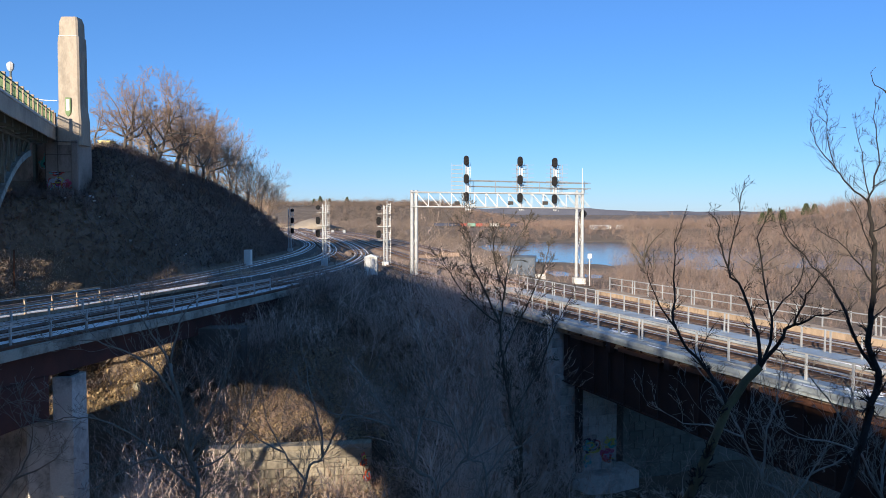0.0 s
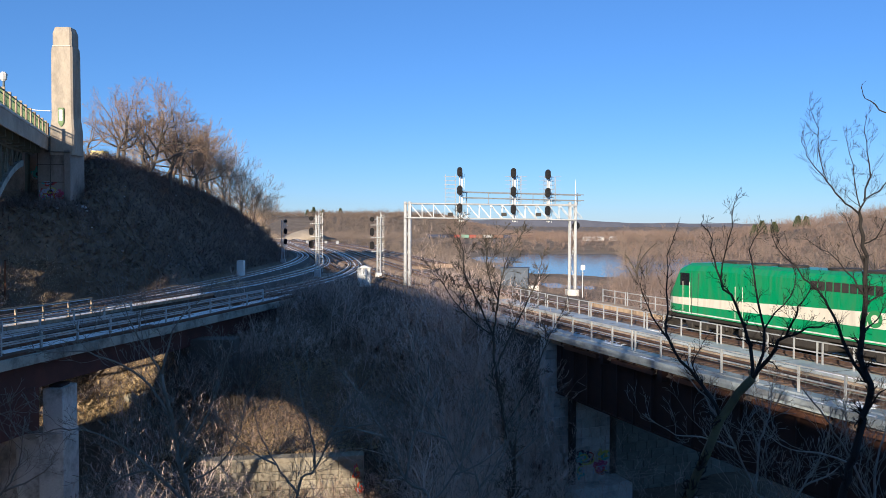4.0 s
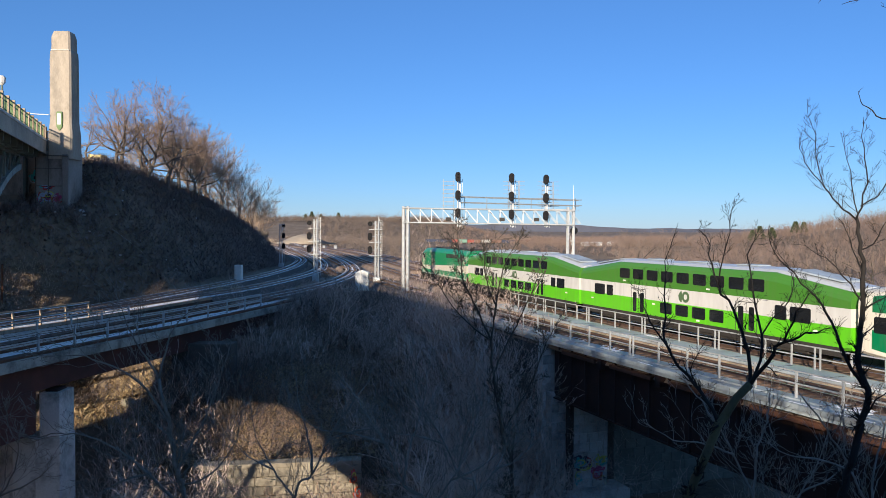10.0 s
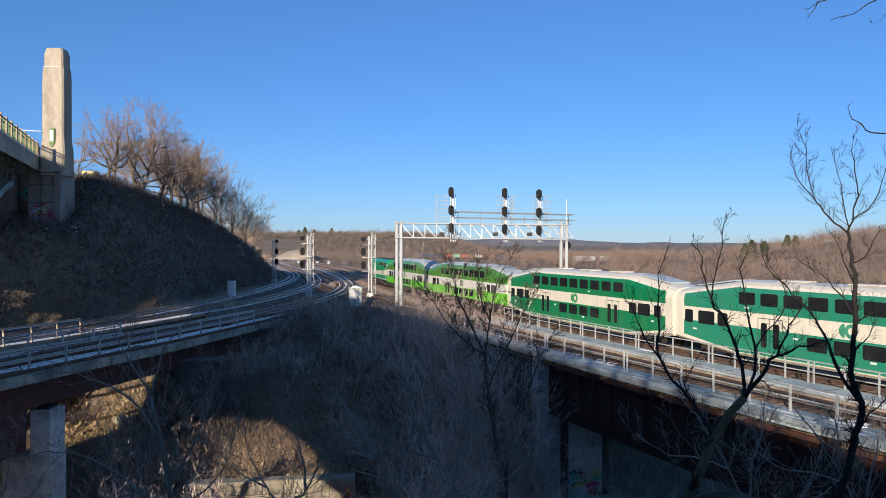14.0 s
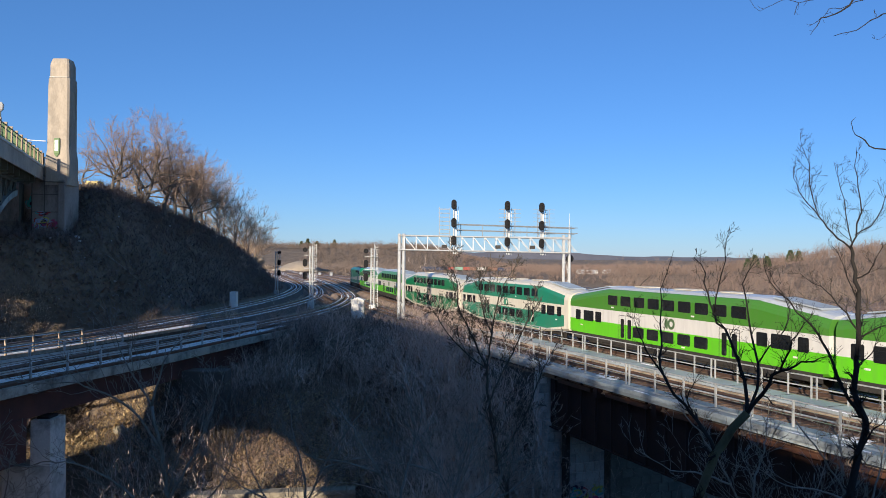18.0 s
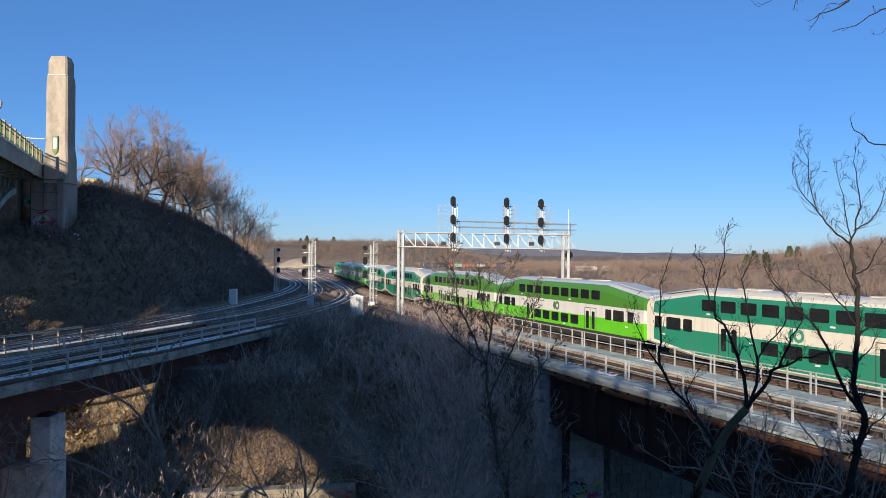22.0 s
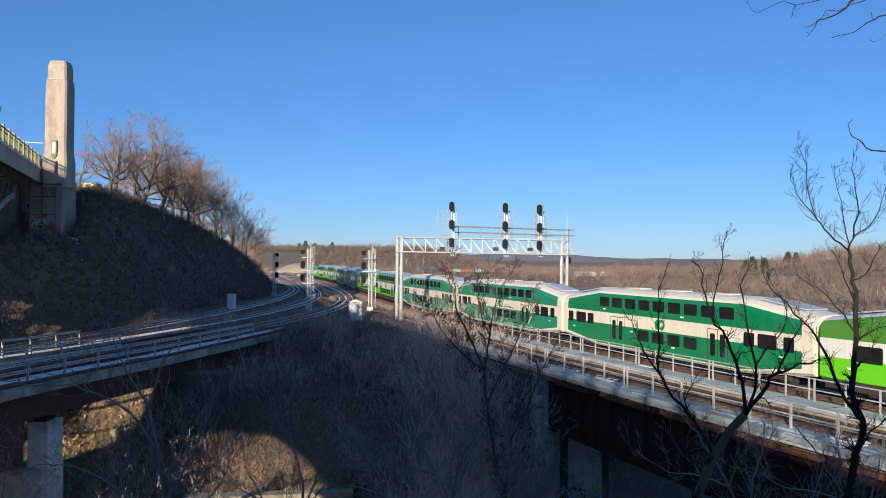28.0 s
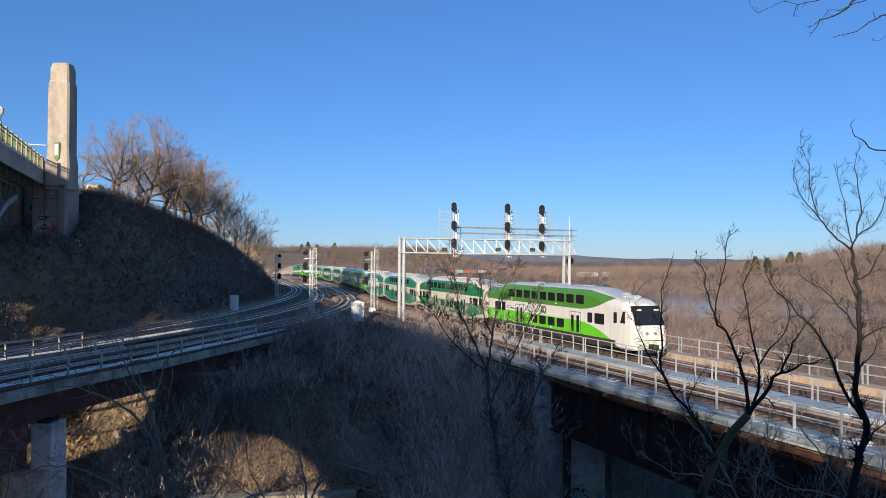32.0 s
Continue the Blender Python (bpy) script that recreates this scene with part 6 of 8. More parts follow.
def tree_meshes(seed, height, radius, levels, bark, twig, wiggle=0.2, rise=0.1, lean=(0, 0, 1), split=2, rmin=0.006, sides=4):
    """Limb mesh and twig mesh of one tree with its foot at the origin."""
    rng = np.random.default_rng(seed)
    d = np.array([lean], float)
    lv = branch_out(rng, np.zeros((1, 3)), unit(d), np.array([height]), np.array([radius]), levels, wiggle, rise)
    for q in lv:
        q[2], q[3] = np.maximum(q[2], rmin), np.maximum(q[3], rmin * 0.7)
    a, b = cat(lv[:split]), cat(lv[split:])
    return sticks_mesh("trunk", *a, bark, sides + 1), sticks_mesh("crown", *b, twig, 3)


def plant(meshes, m, name, label, category="tree", group=""):
    root = thing(name, m, label, category, group)
    part("trunk", meshes[0], None, root)
    part("crown", meshes[1], None, root, "crown of fine bare twigs")
    return root


def on_ground(x, y, sink=0.15):
    return (x, y, float(ground_z(x, y)) - sink)


# trees on the crest of the hill
HILL_TREES = [tree_meshes(s, h, r, [(7, 6, 1.5, 1.05), (5, 6, 0.6, 0.85), (5, 5, 0.58, 0.8), (5, 3, 0.55, 0.8)], BARK_HILL, TWIG_CROWN, 0.2, 0.035, rmin=0.0085) for s, h, r in ((11, 2.2, 0.17), (12, 2.0, 0.15), (15, 2.4, 0.17), (14, 2.1, 0.13))]
SPARE_TREES = [tree_meshes(s, h, r, [(6, 6, 1.35, 1.0), (5, 5, 0.62, 0.8), (5, 4, 0.6, 0.75), (4, 3, 0.6, 0.75)], BARK_NEAR, TWIG, 0.22, 0.05, rmin=0.011) for s, h, r in ((11, 2.6, 0.17), (12, 2.3, 0.14), (15, 2.9, 0.18), (14, 2.2, 0.13))]
rnd = random.Random(5)
for i, (px, py, sc) in enumerate([(-41.8, 99, 1.0), (-41.0, 108, 1.5), (-43.9, 96, 0.7), (-39.6, 123, 1.5), (-43.0, 104, 1.15), (-42.6, 111, 1.45), (-40.0, 113, 1.45), (-40.4, 118, 1.55), (-41.0, 131, 1.3)]):
    x, y, z = on_ground(px, py)
    plant(HILL_TREES[i % 4], Matrix.Translation((x, y, z)) @ pose(0, 0, 0, rnd.uniform(-6, 6), rnd.uniform(-4, 10), rnd.uniform(0, 360)) @ Matrix.Scale(sc * 1.58, 4), "bare_tree", "bare broad-crowned tree on the hill crest", group="trees on the hill")

BUSHES = [tree_meshes(s, 1.4, 0.06, [(9, 3, 1.0, 0.8), (7, 3, 0.7, 0.7), (6, 2, 0.6, 0.7)], TWIG_TAN, m, 0.2, 0.12, rmin=0.012, split=1, sides=3) for s, m in ((31, TWIG_TAN), (32, TWIG_RED), (33, TWIG_TAN))]
for i in range(26):
    py = rnd.uniform(100, 195)
    lx = float(np.interp(py, LEFT_3[:, 1], LEFT_3[:, 0]))
    px = lx - rnd.uniform(6.5 if py > 125 else 9.0, 14.0)
    x, y, z = on_ground(px, py)
    plant(BUSHES[i % 3], Matrix.Translation((x, y, z)) @ pose(0, 0, 0, 0, 0, rnd.uniform(0, 360)) @ Matrix.Scale(rnd.uniform(0.5, 1.05), 4), "bare_bush", "bare tan-brown bush on the hillside", "bush", "bushes on the hill")


TAN_BUSHES = [tree_meshes(s, 1.3, 0.05, [(9, 4, 1.1, 0.75), (6, 4, 0.7, 0.7), (6, 2, 0.6, 0.7)], TWIG_RED, TWIG_WARM, 0.2, 0.10, rmin=0.0065, split=1, sides=3) for s in (34, 35)]
for i, (px, py, sc) in enumerate(((-39.5, 127, 2.0), (-41, 133, 2.4), (-39, 138, 2.2), (-40.5, 143, 2.5), (-38.5, 147, 2.3), (-40, 152, 2.6), (-38, 156, 2.2), (-40.5, 161, 2.5), (-39.5, 167, 2.2), (-42, 174, 2.4), (-41, 118, 1.9), (-42.5, 180, 2.0), (-43.5, 188, 1.9), (-42.0, 112, 2.3), (-40.2, 117, 2.1), (-42.2, 122, 2.7), (-40.6, 126, 2.5), (-42.5, 130, 2.9), (-40.8, 136, 2.7), (-42.5, 141, 3.0), (-41.0, 149, 2.8))):
    x, y, z = on_ground(px - (0.6 if py < 140 else 0.0), py)
    plant(TAN_BUSHES[i % 2], Matrix.Translation((x, y, z)) @ pose(0, 0, 0, 0, 0, rnd.uniform(0, 360)) @ Matrix.Scale(sc * 1.5, 4), "bare_bush", "large tan bare bush on the sunlit shoulder of the hill", "bush", "bushes on the hill")


# out-of-view trees added to shade the near trees, deck and wall
for px, py, sc in ((-1.5, -13, 1.8), (2.0, -10.5, 1.6), (-29.5, 3.0, 1.7)):
    plant(SPARE_TREES[int(px) % 4], Matrix.Translation((px, py, 4.95 if py < 0 else float(ground_z(px, py)) - 0.2)) @ pose(0, 0, 0, 0, 0, rnd.uniform(0, 360)) @ Matrix.Scale(sc, 4), "bare_tree", "bare tree out of view, added for its shade", group="trees behind the viewpoint")


# trees in front of the camera: hand-set limbs, then grown twigs
def framed_tree(name, seed, limbs, label, material=BARK_NEAR, twig_levels=((5, 4, 0.6, 0.6), (5, 3, 0.55, 0.7), (3, 2, 0.5, 0.7)), first=0.9, every=0.3, rmin=0.004, foot=True, slim=0.85, bend=0.12, trunk=None, crown=None):
    """limbs: (radius at the start, at the end, points)."""
    rng = np.random.default_rng(seed)
    base = Vector(limbs[0][2][0])
    root = thing(name, Matrix.Translation(base), label, "tree", "bare trees on the near bank")
    S, D, L, R = [], [], [], []
    for i, (r0, r1, pts) in enumerate(limbs):
        p = [Vector(q) - base for q in pts]
        if i == 0 and foot:
            gz = float(ground_z(base.x, base.y)) - 0.2 - base.z
            p = [Vector((p[0].x - bend * abs(gz), p[0].y, gz))] + p
        arr = np.array([tuple(q) for q in p])
        fine = spline(arr, 0.25) if len(arr) > 2 else arr
        if fine.shape[1] == 3:
            fine = fine + np.concatenate([np.zeros((1, 3)), rng.normal(0, min(0.02, 0.35 * r0), (len(fine) - 2, 3)), np.zeros((1, 3))]) if len(fine) > 2 else fine
        rad = slim * np.linspace(r0, r1, len(fine))
        part("trunk" if i == 0 else "limb", Geo().tube([tuple(q) for q in fine], rad, 7), (trunk or material) if i == 0 else material, root, smooth=True)
        n = max(2, int(len(fine) * 0.25 / every))
        for f in list(np.linspace(0.45 if i == 0 else 0.15, 0.9, n)) + [1.0]:
            k = min(int(f * (len(fine) - 1)), len(fine) - 2)
            d = fine[k + 1] - fine[k]
            d = d / np.linalg.norm(d)
            per = np.cross(d, rng.normal(0, 1, 3))
            per /= np.linalg.norm(per)
            a = rng.uniform(0.4, 1.0) if f < 0.97 else 0.1
            S.append(fine[k]), D.append(d * math.cos(a) + per * math.sin(a) + np.array([0, 0, 0.25]))
            L.append(first * rng.uniform(0.6, 1.2) * (1.1 - 0.3 * f) * (0.35 if f > 0.97 else 1.0)), R.append(max(rad[k] * 0.42, rmin * 1.6))
    lv = branch_out(rng, np.array(S), unit(np.array(D)), np.array(L), np.array(R), [tuple(q) for q in twig_levels], 0.2, 0.06)
    for q in lv:
        q[2], q[3] = np.maximum(q[2], rmin), np.maximum(q[3], rmin * 0.7)
    tagged(part("crown", sticks_mesh("crown", *cat(lv), crown or material, 3), None, root, "fine bare twigs"), kind="stuff")
    return root


framed_tree("bare_tree", 41, [
    (0.23, 0.15, [(4.71, 14, 2.61), (4.98, 14, 3.24), (5.31, 14, 3.8), (5.57, 14, 4.07)]),
    (0.085, 0.012, [(5.57, 14, 4.07), (5.76, 13.85, 4.39), (5.83, 13.62, 4.68), (5.9, 13.4, 4.91), (6.06, 13.2, 5.03), (6.3, 13.08, 5.15), (6.5, 12.91, 5.24)]),
    (0.045, 0.006, [(5.9, 13.4, 4.91), (5.91, 13.18, 5.18), (5.95, 13.06, 5.48), (6.01, 12.82, 5.78), (6.18, 12.74, 6)]),
    (0.075, 0.008, [(5.57, 14, 4.07), (5.61, 14.22, 4.42), (5.57, 14.32, 4.82), (5.5, 14.45, 5.17), (5.39, 14.64, 5.52), (5.27, 14.84, 5.82), (5.21, 15.07, 6.19), (5.24, 15.29, 6.57), (5.12, 15.38, 6.84), (5.16, 15.57, 7.07)]),
    (0.03, 0.005, [(5.27, 14.84, 5.82), (5.31, 14.73, 6.36), (5.38, 14.58, 6.8), (5.36, 14.49, 7.22), (5.34, 14.25, 7.47)]),
    (0.06, 0.006, [(5.59, 14, 4.1), (5.78, 14.08, 4.55), (5.85, 14.2, 4.94), (5.83, 14.4, 5.44), (5.77, 14.53, 5.95), (5.8, 14.74, 6.37), (5.95, 14.85, 6.69), (6.23, 15, 6.91)]),
    (0.03, 0.005, [(5.85, 14.2, 4.94), (6.1, 14.31, 5.24), (6.42, 14.43, 5.54), (6.62, 14.65, 5.9), (6.52, 14.73, 6.21), (6.32, 14.82, 6.59), (6.29, 15, 6.97)]),
    (0.075, 0.006, [(5.01, 14, 3.34), (4.82, 14.2, 3.75), (4.67, 14.3, 4.04), (4.44, 14.49, 4.31), (4.22, 14.58, 4.67), (4.22, 14.81, 4.95), (4.3, 15, 5.37), (4.31, 15.15, 5.79), (4.39, 15.26, 6.23), (4.54, 15.41, 6.67), (4.71, 15.59, 7.01)]),
    (0.035, 0.005, [(4.22, 14.58, 4.67), (3.93, 14.34, 5.01), (3.74, 14.25, 5.33), (3.58, 14.17, 5.75), (3.61, 14.05, 6.07)]),
    (0.03, 0.005, [(4.7, 14.3, 4.01), (4.56, 14.2, 4.26), (4.59, 13.96, 4.61), (4.69, 13.84, 4.83)])],
    "bare tree darkened for shade, leaning over the valley, mossy trunk", SHADE_BARK, twig_levels=((4, 5, 0.6, 0.6), (2, 4, 0.6, 0.65)), first=0.28, every=0.15, slim=0.5, bend=0.42, trunk=MOSSY, rmin=0.0027)
framed_tree("bare_tree", 42, [
    (0.20, 0.05, [(6.35, 12, 3.23), (6.45, 12, 3.72), (6.57, 12, 4.03), (6.59, 12, 4.42), (6.48, 12, 4.68), (6.43, 12, 4.98), (6.45, 12, 5.33), (6.52, 12, 5.77), (6.48, 12, 6.21), (6.45, 12, 6.56), (6.42, 12, 6.82), (6.38, 12, 7.04)]),
    (0.032, 0.005, [(6.37, 12, 7.03), (6.14, 11.95, 7.18), (5.97, 11.91, 7.35), (5.8, 11.84, 7.51), (5.62, 11.81, 7.69), (5.47, 11.75, 7.86), (5.33, 11.65, 8.08), (5.3, 11.6, 8.25)]),
    (0.016, 0.004, [(5.8, 11.84, 7.51), (5.66, 11.78, 7.8), (5.6, 11.73, 8.05), (5.54, 11.64, 8.29), (5.4, 11.54, 8.53), (5.34, 11.47, 8.72)]),
    (0.034, 0.005, [(6.37, 12, 7.03), (6.4, 11.94, 7.23), (6.47, 11.9, 7.6), (6.41, 11.86, 7.96), (6.37, 11.83, 8.28), (6.34, 11.79, 8.57)]),
    (0.022, 0.005, [(6.4, 11.94, 7.23), (6.62, 11.87, 7.39), (6.74, 11.8, 7.64), (6.8, 11.73, 7.93), (6.82, 11.68, 8.27)]),
    (0.02, 0.004, [(6.36, 11.94, 7.12), (6.32, 12.02, 7.43), (6.3, 12.08, 7.78), (6.27, 12.18, 8.15), (6.28, 12.25, 8.42)]),
    (0.06, 0.006, [(6.54, 12, 4.42), (6.42, 12.13, 4.66), (6.28, 12.22, 5.04), (6.21, 12.34, 5.38), (6.13, 12.49, 5.68), (5.93, 12.61, 5.89), (5.74, 12.7, 6.16), (5.55, 12.79, 6.34), (5.43, 12.85, 6.62), (5.43, 12.95, 6.95)]),
    (0.03, 0.005, [(6.61, 12, 4.03), (6.68, 11.88, 4.27), (6.85, 11.78, 4.49), (7.03, 11.68, 4.87)]),
    (0.032, 0.005, [(6.51, 12, 5.73), (6.38, 12.14, 6.02), (6.25, 12.34, 6.28), (6.13, 12.45, 6.4), (5.99, 12.64, 6.53), (5.88, 12.79, 6.67)]),
    (0.03, 0.005, [(6.51, 12, 5.64), (6.67, 11.87, 5.78), (6.86, 11.8, 5.88), (7.05, 11.71, 6.19)]),
    (0.028, 0.005, [(6.45, 12, 6.56), (6.58, 11.89, 6.66), (6.62, 11.74, 6.89), (6.71, 11.57, 7.16)]),
    (0.024, 0.005, [(6.48, 12, 6.21), (6.4, 12.13, 6.55), (6.39, 12.29, 6.82), (6.29, 12.44, 7.09)]),
    (0.024, 0.005, [(6.45, 12, 5.2), (6.73, 12.19, 5.31), (6.93, 12.26, 5.57), (7.14, 12.46, 5.91)])],
    "tall bare tree with a straight trunk darkened for shade", SHADE_BARK, twig_levels=((4, 5, 0.65, 0.6), (2, 4, 0.6, 0.65)), first=0.23, every=0.18, slim=0.48, bend=0.25, rmin=0.0022)
framed_tree("bare_tree", 43, [
    (0.10, 0.055, [(2.9, 32.0, -3.8), (2.5, 32.0, -1.5), (2.1, 32.0, 0.9), (2.0, 32.0, 2.3)]),
    (0.05, 0.012, [(2.0, 32.0, 2.3), (2.2, 32.0, 3.7), (2.4, 32.0, 4.9), (2.8, 32.0, 6.0), (3.4, 32.0, 6.7)]),
    (0.05, 0.012, [(2.0, 32.0, 2.3), (1.4, 32.0, 3.6), (0.8, 32.0, 4.9), (0.7, 32.0, 6.0), (0.1, 32.0, 6.8)]),
    (0.05, 0.012, [(2.1, 32.0, 0.9), (2.8, 32.2, 2.4), (3.4, 32.3, 3.6), (3.9, 32.4, 4.8), (4.1, 32.4, 5.7)]),
    (0.04, 0.012, [(2.2, 32.0, 3.7), (1.8, 31.8, 4.7), (1.7, 31.7, 5.6), (2.0, 31.6, 6.5)]),
    (0.04, 0.012, [(2.5, 32.0, -1.5), (3.6, 32.0, 0.4), (4.2, 32.0, 2.0), (4.9, 32.0, 3.4)]),
    (0.04, 0.012, [(2.0, 32.0, 2.3), (1.3, 32.0, 2.8), (0.4, 32.0, 3.7), (-0.4, 32.0, 5.0)])],
    "many-stemmed bare tree before the viaduct", twig_levels=((4, 4, 0.7, 0.6), (4, 4, 0.62, 0.7), (3, 3, 0.55, 0.7)), first=0.85, every=0.36, rmin=0.0085)
framed_tree("bare_tree", 44, [
    (0.15, 0.07, [(-9.0, 27.0, -3.4), (-9.3, 27.0, -1.6), (-9.6, 27.0, 0.2), (-9.9, 27.0, 1.6)]),
    (0.06, 0.012, [(-9.6, 27.0, 0.2), (-10.5, 27.0, 1.4), (-11.5, 27.0, 2.0), (-12.7, 27.0, 2.4), (-14.0, 27.0, 2.3)]),
    (0.05, 0.012, [(-9.9, 27.0, 1.6), (-9.6, 27.0, 2.8), (-9.2, 27.0, 3.6), (-8.4, 27.0, 4.3)]),
    (0.05, 0.012, [(-9.9, 27.0, 1.6), (-10.5, 27.0, 2.6), (-11.0, 27.0, 3.5), (-11.4, 27.0, 4.6)]),
    (0.06, 0.012, [(-9.3, 27.0, -1.6), (-8.5, 27.0, -0.2), (-8.0, 27.0, 1.0), (-7.4, 27.0, 2.8)]),
    (0.07, 0.012, [(-9.0, 27.0, -3.0), (-10.2, 26.8, -1.7), (-11.3, 26.6, -0.7), (-12.6, 26.4, -0.2), (-14.2, 26.2, -0.3)]),
    (0.05, 0.010, [(-10.2, 26.8, -1.7), (-11.0, 26.8, -1.9), (-12.2, 26.8, -2.6), (-13.0, 26.8, -3.0)]),
    (0.05, 0.010, [(-9.2, 27.0, -2.2), (-8.2, 26.9, -1.8), (-7.3, 26.8, -0.8), (-6.9, 26.7, 0.6)])],
    "grey bare tree with spreading limbs in the valley", BARK_GREY, twig_levels=((3, 5, 0.75, 0.6), (3, 4, 0.65, 0.7), (2, 3, 0.6, 0.7)), first=1.5, every=0.55, rmin=0.008)
# added left of the view to cast bands of shade on the wall
framed_tree("bare_tree", 70, [
    (0.34, 0.20, [(-21.5, 25.0, -6.0), (-20.6, 25.5, -3.6), (-19.4, 26.0, -1.4), (-18.6, 26.5, 0.4)]),
    (0.20, 0.06, [(-19.4, 26.0, -1.4), (-18.0, 26.3, -0.9), (-16.6, 26.6, -0.2), (-15.9, 26.6, 0.8)]),
    (0.22, 0.06, [(-20.6, 25.5, -3.6), (-21.6, 25.6, -2.0), (-22.0, 25.7, -0.4), (-22.2, 25.7, 1.2)]),
    (0.14, 0.05, [(-20.9, 25.3, -4.4), (-19.4, 25.6, -4.0), (-18.0, 26.0, -3.2), (-17.0, 26.2, -2.0)])],
    "stout grey tree out of view, added to shade the wall", BARK_GREY, first=1.4, every=0.7, rmin=0.008)
for seed, dx, dy, size in ((45, 0.0, 0.0, 1.0), (46, 1.6, 2.0, 0.8), (49, 10.5, -1.0, 1.0), (50, -4.6, 1.5, 0.9), (57, 13.2, -2.5, 1.0), (58, -13.5, -1.0, 0.85)):
    r = random.Random(seed)
    s = r.choice((-1, 1)) if seed > 45 else -1
    x0, y0, z0 = -0.4 + dx, 24.0 + dy, -2.6
    f = lambda x, y, z: (x0 + s * x * size, y0 + y, z0 + z * size)
    framed_tree("bare_tree", seed, [
        (0.10, 0.02, [f(0, 0, 0), f(0.8, 0, 1.5), f(1.4, 0, 2.8), f(2.2, 0, 4.1), f(2.9, 0, 5.0)]),
        (0.05, 0.010, [f(0.8, 0, 1.5), f(0.6, 0.3, 2.7), f(0.2, 0.5, 3.9), f(0.1, 0.5, 5.1)]),
        (0.045, 0.010, [f(0.2, 0, 0.5), f(-0.7, 0.2, 1.6), f(-1.3, 0.2, 2.8), f(-1.5, 0.1, 4.0)]),
        (0.04, 0.010, [f(1.4, 0, 2.8), f(2.5, -0.2, 3.2), f(3.3, -0.3, 3.3), f(4.1, -0.3, 3.8)]),
        (0.04, 0.010, [f(-0.7, 0.2, 1.6), f(-1.7, 0.4, 2.0), f(-2.5, 0.5, 2.7)])],
        "leaning slender grey tree in the shaded valley", BARK_GREY, twig_levels=((3, 5, 0.75, 0.55), (3, 4, 0.65, 0.65), (2, 3, 0.6, 0.7)), first=1.3, every=0.5, rmin=0.007)
framed_tree("bare_tree", 47, [
    (0.16, 0.09, [(6.93, 9, 5.33), (6.84, 9, 7.3), (6.74, 9, 9.28), (6.55, 9, 10.87)]),
    (0.05, 0.012, [(6.65, 9, 10.34), (5.95, 8.91, 10.3), (5.32, 8.83, 10.16), (4.79, 8.77, 9.84), (4.6, 8.71, 9.72), (4.41, 8.65, 9.61), (4.22, 8.59, 9.53)]),
    (0.013, 0.006, [(4.22, 8.59, 9.53), (4.17, 8.57, 9.42), (4.09, 8.56, 9.33)]),
    (0.009, 0.005, [(4.21, 8.57, 9.52), (4.15, 8.56, 9.47), (4.06, 8.54, 9.42)]),
    (0.014, 0.006, [(5.32, 8.83, 10.16), (4.91, 8.81, 9.86), (4.71, 8.78, 9.77), (4.54, 8.77, 9.7), (4.4, 8.75, 9.68), (4.31, 8.73, 9.58)]),
    (0.02, 0.008, [(5.32, 8.83, 10.16), (4.88, 8.86, 10.02), (4.49, 8.88, 9.89), (4.3, 8.89, 9.84), (4.12, 8.91, 9.8)]),
    (0.01, 0.007, [(4.12, 8.91, 9.8), (4.1, 8.93, 9.74), (4.08, 8.93, 9.67)]),
    (0.009, 0.004, [(4.13, 8.93, 9.81), (3.99, 8.92, 9.84), (3.87, 8.91, 9.8), (3.75, 8.9, 9.74), (3.66, 8.88, 9.7), (3.59, 8.87, 9.73), (3.55, 8.86, 9.79), (3.54, 8.84, 9.83)]),
    (0.03, 0.008, [(6.74, 9, 9.28), (5.97, 9.04, 9.81), (5.45, 9.06, 9.83), (5.25, 9.07, 9.75), (5.13, 9.11, 9.71), (5, 9.15, 9.62), (4.84, 9.17, 9.55), (4.68, 9.21, 9.51)]),
    (0.008, 0.005, [(5.13, 9.11, 9.71), (5.13, 9.12, 9.75), (5.12, 9.14, 9.8)]),
    (0.006, 0.004, [(5.45, 9.06, 9.68), (5.25, 9.08, 9.52), (5.21, 9.09, 9.47), (5.14, 9.1, 9.44), (5.08, 9.11, 9.47)]),
    (0.03, 0.004, [(6.84, 9, 7.83), (5.94, 8.98, 8.01), (5.19, 8.97, 8.13), (4.96, 8.94, 8.16), (4.85, 8.92, 8.24), (4.75, 8.89, 8.33), (4.7, 8.86, 8.39), (4.74, 8.82, 8.47)])],
    "bare tree on the bank with overhanging branches", SHADE_BARK, twig_levels=((1, 3, 0.6, 0.5),), first=0.07, every=1.2, slim=0.42, rmin=0.0018, bend=0.0)


# ---- brush: countless stems as one body of twigs ----
def brush(name, label, seed, n, place, height, material, spread=0.35, kids=5, r=0.012, sides=2, levels=1, kind="stuff", wiggle=0.16, segs=2):
    """place(rng, n) gives plan points. Each stem forks into kids twigs."""
    rng = np.random.default_rng(seed)
    xy = place(rng, n)
    z = ground_z(xy[:, 0], xy[:, 1]) - 0.1
    S = np.column_stack([xy, z])
    D = unit(np.column_stack([rng.normal(0, spread, (len(S), 2)), np.ones(len(S))]))
    L = height * rng.uniform(0.45, 1.3, len(S))
    lv = branch_out(rng, S, D, L, np.full(len(S), r), [(kids, segs, 0.6, 0.75)] + [(3, 2, 0.55, 0.75)] * (levels - 1), wiggle, 0.08)
    for q in lv:
        q[2], q[3] = np.maximum(q[2], r * 0.45), np.maximum(q[3], r * 0.3)
    ob = part(name, sticks_mesh(name, *cat(lv), material, sides), None)
    return tagged(ob, label, "brush", kind=kind)


